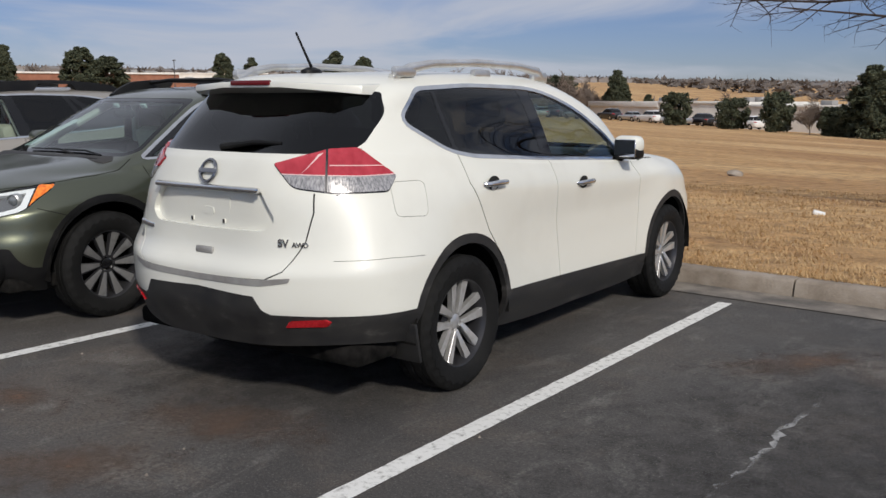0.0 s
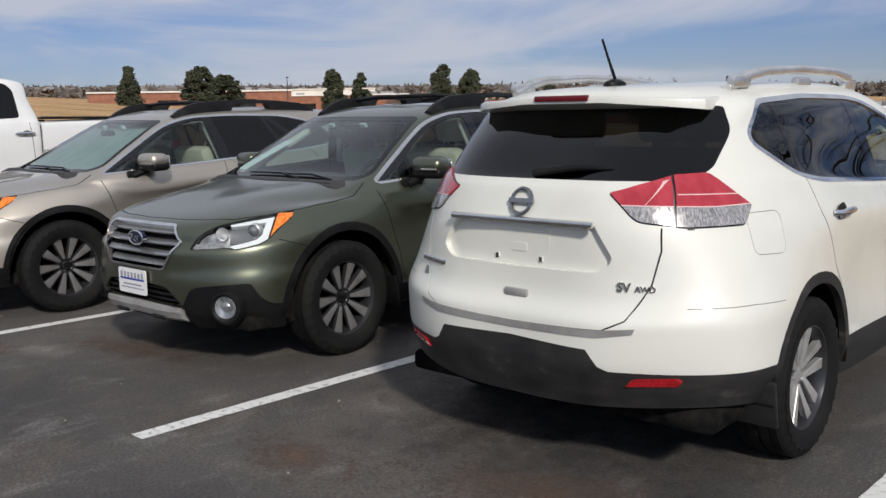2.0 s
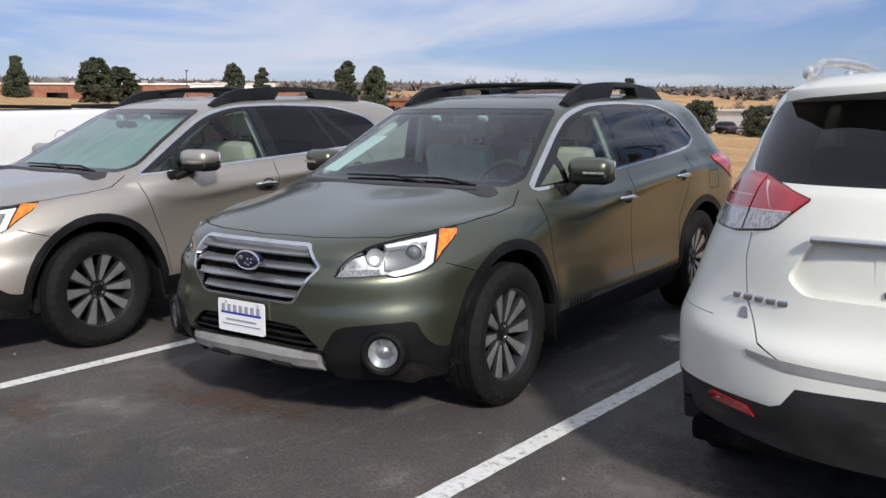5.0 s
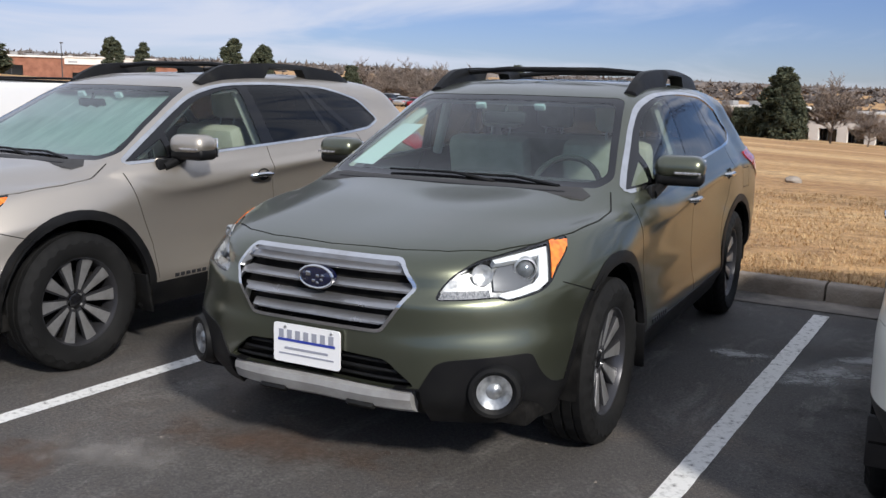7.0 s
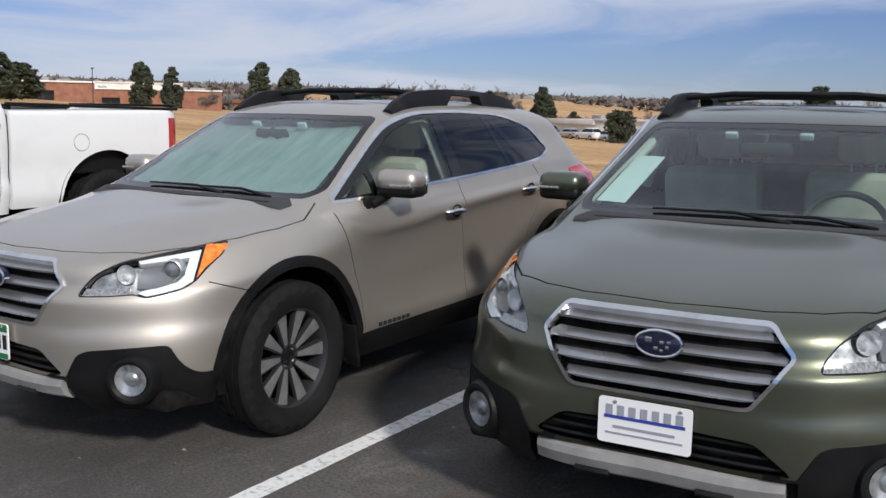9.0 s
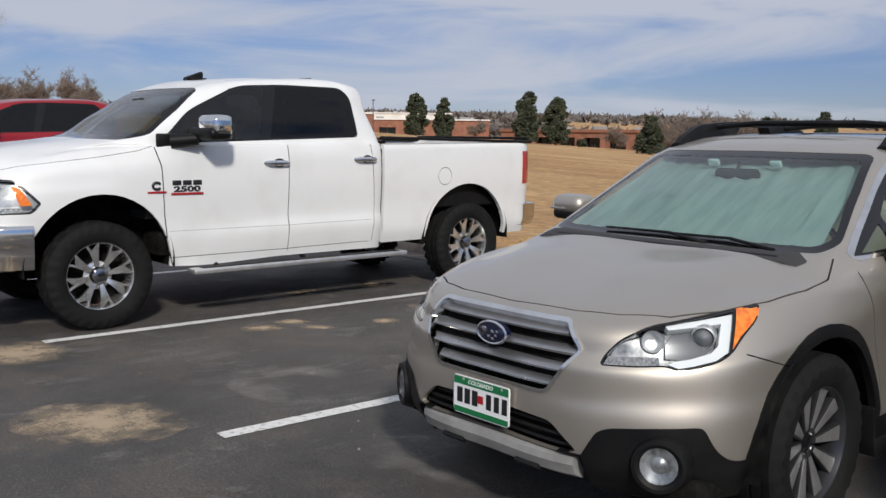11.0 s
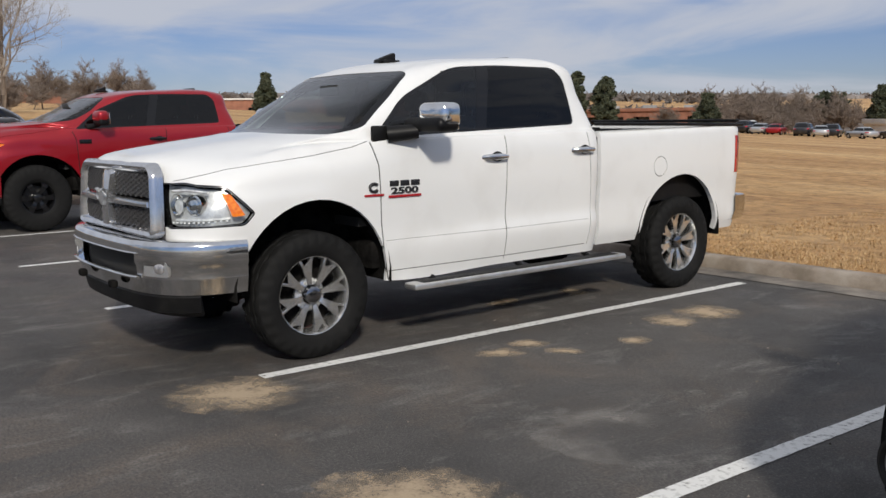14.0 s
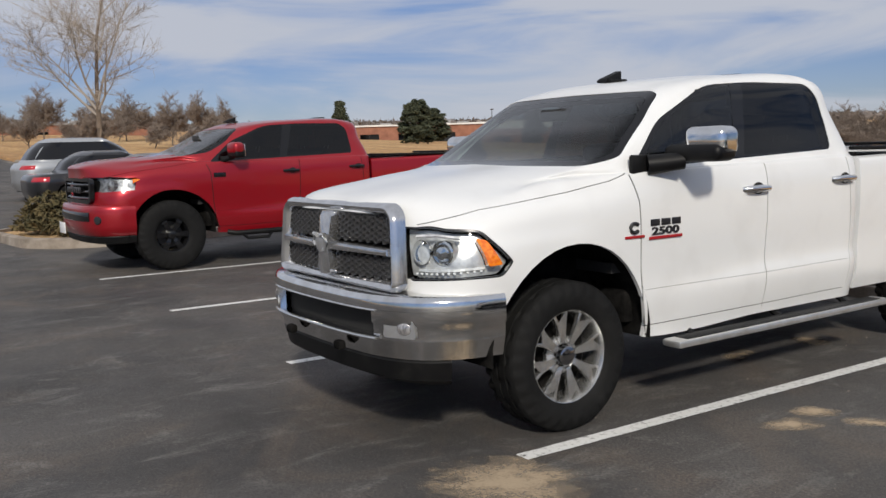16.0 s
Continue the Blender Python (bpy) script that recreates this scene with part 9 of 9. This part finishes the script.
for sx, sy, sr in ((-24.94, 0.33, 0.75), (-23.86, 0.59, 0.62), (-25.76, 0.69, 0.62), (-24.5, 1.36, 0.7), (-23.61, 1.6, 0.5)):
    shrub = thing("shrub", pose(sx, sy, lot_z(sx) + 0.08), "low brown-green juniper shrub in the planted island", "shrub", "island shrubs")
    sp = []
    for k in range(900):
        d = Vector((rnd.gauss(0, 1), rnd.gauss(0, 1), abs(rnd.gauss(0, 0.9)))).normalized() * rnd.uniform(0.55, 1.08)
        sp.append((d.x * sr, d.y * sr, 0.10 + d.z * sr * 0.85, rnd.uniform(0.6, 1.3)))
    v, f = clumps(rnd, sp, 0.085)
    raw("crown", v, f, M["juniper"], shrub)
    bm = bmesh.new()
    for k in range(7):
        a = k * 0.9
        tube(bm, [(0, 0, -0.05), (0.5 * sr * math.cos(a), 0.5 * sr * math.sin(a), 0.45 * sr)], [0.03, 0.01], 5)
    part("stems", bm, M["bark"], shrub)


# ---- stains, sand and litter on the lot ----
def patch_mat(name, color, color2, grain=40.0, cover=0.5, soft=0.35):
    """A thin scatter of grains that thins out towards its rim."""
    m = mat(name, color, 0.95)
    n, l = m.node_tree.nodes, m.node_tree.links
    b = n["Principled BSDF"]
    tc = n.new("ShaderNodeTexCoord")
    ln = n.new("ShaderNodeVectorMath")
    ln.operation = "LENGTH"
    l.new(tc.outputs["Generated"], ln.inputs[0])
    sub = n.new("ShaderNodeVectorMath")
    sub.operation = "SUBTRACT"
    sub.inputs[1].default_value = (0.5, 0.5, 0.0)
    l.new(tc.outputs["Generated"], sub.inputs[0])
    mul = n.new("ShaderNodeVectorMath")
    mul.operation = "MULTIPLY"
    mul.inputs[1].default_value = (2, 2, 0)
    l.new(sub.outputs[0], mul.inputs[0])
    l.new(mul.outputs[0], ln.inputs[0])
    t = n.new("ShaderNodeTexNoise")
    t.inputs["Scale"].default_value, t.inputs["Detail"].default_value, t.inputs["Roughness"].default_value = 5.5, 9, 0.70
    oi = n.new("ShaderNodeObjectInfo")
    vm = n.new("ShaderNodeVectorMath")
    vm.operation = "ADD"
    sc = n.new("ShaderNodeVectorMath")
    sc.operation = "SCALE"
    sc.inputs["Scale"].default_value = 1.0
    l.new(oi.outputs["Location"], sc.inputs[0])
    l.new(tc.outputs["Object"], vm.inputs[0])
    l.new(sc.outputs[0], vm.inputs[1])
    l.new(vm.outputs[0], t.inputs["Vector"])
    g = n.new("ShaderNodeTexNoise")
    g.inputs["Scale"].default_value, g.inputs["Detail"].default_value = grain, 3
    l.new(vm.outputs[0], g.inputs["Vector"])
    # cover = noise + fine grain - distance from the middle
    s1 = n.new("ShaderNodeMath")
    s1.operation = "MULTIPLY_ADD"
    s1.inputs[1].default_value = 2.4
    s1.inputs[2].default_value = cover - 1.20
    l.new(t.outputs["Fac"], s1.inputs[0])
    s2 = n.new("ShaderNodeMath")
    s2.operation = "MULTIPLY_ADD"
    s2.inputs[1].default_value = 0.9
    l.new(g.outputs["Fac"], s2.inputs[0])
    l.new(s1.outputs[0], s2.inputs[2])
    s3 = n.new("ShaderNodeMath")
    s3.operation = "SUBTRACT"
    l.new(s2.outputs[0], s3.inputs[0])
    l.new(ln.outputs["Value"], s3.inputs[1])
    mr = n.new("ShaderNodeMapRange")
    mr.inputs["From Min"].default_value, mr.inputs["From Max"].default_value = 0.0, soft
    mr.inputs["To Max"].default_value = 0.82
    l.new(s3.outputs[0], mr.inputs["Value"])
    l.new(mr.outputs[0], b.inputs["Alpha"])
    mx = n.new("ShaderNodeMix")
    mx.data_type = "RGBA"
    mx.inputs[6].default_value, mx.inputs[7].default_value = (*color, 1), (*color2, 1)
    l.new(g.outputs["Fac"], mx.inputs[0])
    l.new(mx.outputs[2], b.inputs["Base Color"])
    return m


M["sand_patch"] = patch_mat("blown_sand", (0.56, 0.43, 0.29), (0.40, 0.31, 0.21), 60, 0.55, 0.80)
M["grit_patch"] = patch_mat("pale_grit", (0.40, 0.37, 0.34), (0.17, 0.16, 0.15), 110, 0.10, 0.95)
M["salt_patch"] = patch_mat("white_salt_stain", (0.52, 0.52, 0.52), (0.26, 0.26, 0.26), 50, 0.30, 0.7)
M["rust_patch"] = patch_mat("brown_dirt_stain", (0.17, 0.105, 0.07), (0.09, 0.06, 0.045), 30, 0.26, 1.0)


def stain(x, y, a, b, turn, m, label, name="sand_patch", lift=0.0025):
    bm = bmesh.new()
    bm.faces.new([bm.verts.new((a * math.cos(2 * math.pi * k / 28), b * math.sin(2 * math.pi * k / 28), 0)) for k in range(28)])
    ob = part(name, bm, m)
    ob.matrix_basis = pose(x, y, lot_z(x) + lift, 0, 0, turn)
    return tagged(ob, label, "stain", kind="structure")


SAND = "patch of blown pale sand on the asphalt"
for x, y, a, b, turn in ((-10.64, -0.66, 0.34, 0.30, 40), (-8.78, -0.74, 0.40, 0.30, 30), (-10.35, 1.12, 0.16, 0.10, 60), (-10.41, 1.43, 0.13, 0.09, 50), (-10.1, 1.47, 0.12, 0.08, 40), (-10.23, 2.74, 0.16, 0.20, 70), (-10.22, 3.21, 0.22, 0.24, 70), (-9.98, 2.04, 0.1, 0.12, 20), (-11.58, 2.24, 0.10, 0.16, 20), (-11.53, 3.04, 0.12, 0.14, 60)):
    stain(x, y, a * 1.25, b * 1.25, turn, M["sand_patch"], SAND)
for k, (x, y, a, b, turn) in enumerate(((-8.82, 0.20, 0.70, 0.25, -6), (-2.10, 0.98, 0.45, 0.20, 10), (-9.0, 0.64, 0.6, 0.4, 50), (-4.6, 0.25, 0.8, 0.3, 20), (1.5, 0.9, 0.7, 0.3, 60), (-7.2, 0.18, 0.7, 0.3, 10), (-5.0, 1.06, 0.3, 0.35, 10), (-6.3, -0.45, 0.5, 0.3, 50))):
    stain(x, y, a, b, turn, M["grit_patch"], "scatter of pale grit on the asphalt", "grit_patch", 0.0022 + 0.0001 * k)
for k, (x, y, a, b, turn) in enumerate(((-2.44, 3.16, 0.60, 0.26, 55), (-2.28, 3.58, 0.34, 0.14, 30), (-2.95, 3.27, 0.3, 0.12, 5), (-4.0, 3.40, 0.3, 0.1, 20))):
    stain(x, y, a, b, turn, M["salt_patch"], "whitish dried salt stain on the asphalt", "salt_stain", 0.0019 + 0.0001 * k)
for k, (x, y, a, b, turn) in enumerate(((-0.8, 0.75, 0.8, 0.4, 20), (-0.9, 0.0, 0.6, 0.35, 50), (-4.2, 0.68, 0.9, 0.25, 15), (-1.9, 0.3, 0.5, 0.3, 0), (-4.9, -0.03, 0.4, 0.25, 0), (-7.0, -0.7, 0.8, 0.4, 30), (0.9, 3.4, 0.7, 0.3, 60))):
    stain(x, y, a, b, turn, M["rust_patch"], "brownish dirt stain on the asphalt", "dirt_stain", 0.0014 + 0.0001 * k)
# broad soft-edged patches that darken the asphalt's tone
M["dark_patch"] = patch_mat("darker_asphalt", (0.030, 0.029, 0.030), (0.055, 0.053, 0.052), 70, 0.45, 1.3)
for k, (x, y, a, b, turn) in enumerate(((2.3, 1.6, 2.1, 3.0, 8), (-1.4, 1.9, 1.2, 1.6, 0), (-5.6, 3.11, 0.6, 1.2, 0))):
    stain(x, y, a, b, turn, M["dark_patch"], "darker area of the asphalt", "sealer_patch", 0.0008 + 0.0001 * k)
# pale filled crack
rnd = random.Random(9)
for pts, label in (([(1.25, 1.2), (1.24, 1.55), (1.25, 1.9), (1.20, 2.25), (1.22, 2.65), (1.18, 2.95)], "pale jagged crack in the asphalt"),):
    bm = bmesh.new()
    fine = []
    for (a, b), (c, d) in zip(pts, pts[1:]):
        fine += [(a + (c - a) * t / 8 + rnd.uniform(-0.02, 0.02), b + (d - b) * t / 8) for t in range(8)]
    rows = [[bm.verts.new((x - w, y, 0.0016)), bm.verts.new((x + w, y, 0.0016))] for (x, y), w in ((p, rnd.uniform(0.004, 0.028)) for p in fine)]
    for a, b in zip(rows, rows[1:]):
        bm.faces.new((a[0], a[1], b[1], b[0]))
    tagged(part("crack", bm, M["salt_patch"]), label, "crack", kind="structure")
# pebbles and grit
verts, faces = [], []
for k in range(1500):
    x, y = rnd.uniform(-15, 2.6), rnd.uniform(-2.2, 4.6)
    if noise.noise(Vector((x * 0.8, y * 0.8, 2))) < -0.05:
        continue
    s = 0.0025 + 0.008 * rnd.random() ** 4
    k0 = len(verts)
    z = lot_z(x)
    verts += [(x + s * rnd.uniform(0.6, 1.4), y, z), (x - s, y + s * rnd.uniform(0.5, 1.2), z), (x - s * rnd.uniform(0.3, 1), y - s, z), (x, y, z + s * rnd.uniform(0.6, 1.2))]
    faces += [(k0, k0 + 1, k0 + 3), (k0 + 1, k0 + 2, k0 + 3), (k0 + 2, k0, k0 + 3)]
M["pebble"] = mat("grey_pebbles", (0.3, 0.27, 0.24), 0.9)
rp = vary(M["pebble"], [(0.06, 0.055, 0.05), (0.18, 0.155, 0.13), (0.36, 0.31, 0.26)], 1, spots=(0.0, 1.0))
npb = M["pebble"].node_tree
npb.links.new(npb.nodes.new("ShaderNodeNewGeometry").outputs["Random Per Island"], rp.inputs[0])
tagged(raw("pebbles", verts, faces, M["pebble"], None), "loose grit and pebbles on the asphalt", "gravel", kind="stuff")

# ---- dry grass ----
verts, faces = [], []
rnd = random.Random(15)
for k in range(60000):
    x = rnd.uniform(-13.5, 5.5)
    t = rnd.random() ** 1.7
    y = kerb_y(x) + 0.20 + 11.0 * t
    if t < 0.01:
        y = kerb_y(x) + 0.19 + rnd.uniform(-0.03, 0.06)
    clump = noise.noise(Vector((x * 1.3, y * 1.3, 1)))
    if clump < -0.25:
        continue
    z = land_z(x, max(y, kerb_y(x) + 0.2)) - 0.004
    for _ in range(2):
        h = rnd.uniform(0.025, 0.065) * (0.8 + 0.5 * clump)
        a = rnd.uniform(0, 6.283)
        lean = rnd.uniform(0.3, 1.4) * h
        w = rnd.uniform(0.002, 0.005) * (1 + t)
        k0 = len(verts)
        dx, dy = math.cos(a), math.sin(a)
        verts += [(x - dy * w, y + dx * w, z), (x + dy * w, y - dx * w, z), (x + dx * lean, y + dy * lean, z + h)]
        faces.append((k0, k0 + 1, k0 + 2))
M["blade"] = mat("dry_grass_blades", (0.5, 0.36, 0.17), 0.8)
rb = vary(M["blade"], [(0.30, 0.175, 0.078), (0.48, 0.31, 0.14), (0.63, 0.46, 0.255)], 1, spots=(0.0, 1.0))
nb = M["blade"].node_tree
nb.links.new(nb.nodes.new("ShaderNodeNewGeometry").outputs["Random Per Island"], rb.inputs[0])
tagged(raw("grass", verts, faces, M["blade"], None), "short dry straw-coloured grass along the kerb", "grass", kind="stuff")

# litter and a stone on the field
bm = bmesh.new()
box(bm, (0, 0, 0.02), (0.16, 0.11, 0.05), 0.015, (8, 12, 20))
litter = part("litter", bm, M["paper"])
litter.matrix_basis = pose(-1.35, 10.96, land_z(-1.35, 10.96))
tagged(litter, "scrap of white paper on the dry grass", "litter")
bm = bmesh.new()
bmesh.ops.create_icosphere(bm, subdivisions=2, radius=0.2)
for v in bm.verts:
    v.co *= 1 + 0.25 * noise.noise(v.co * 6)
    v.co.z *= 0.5
stone = part("stone", bm, M["concrete"])
stone.matrix_basis = pose(-5.93, 19.48, land_z(-5.93, 19.48) + 0.05)
tagged(stone, "pale boulder lying on the dry grass", "stone")
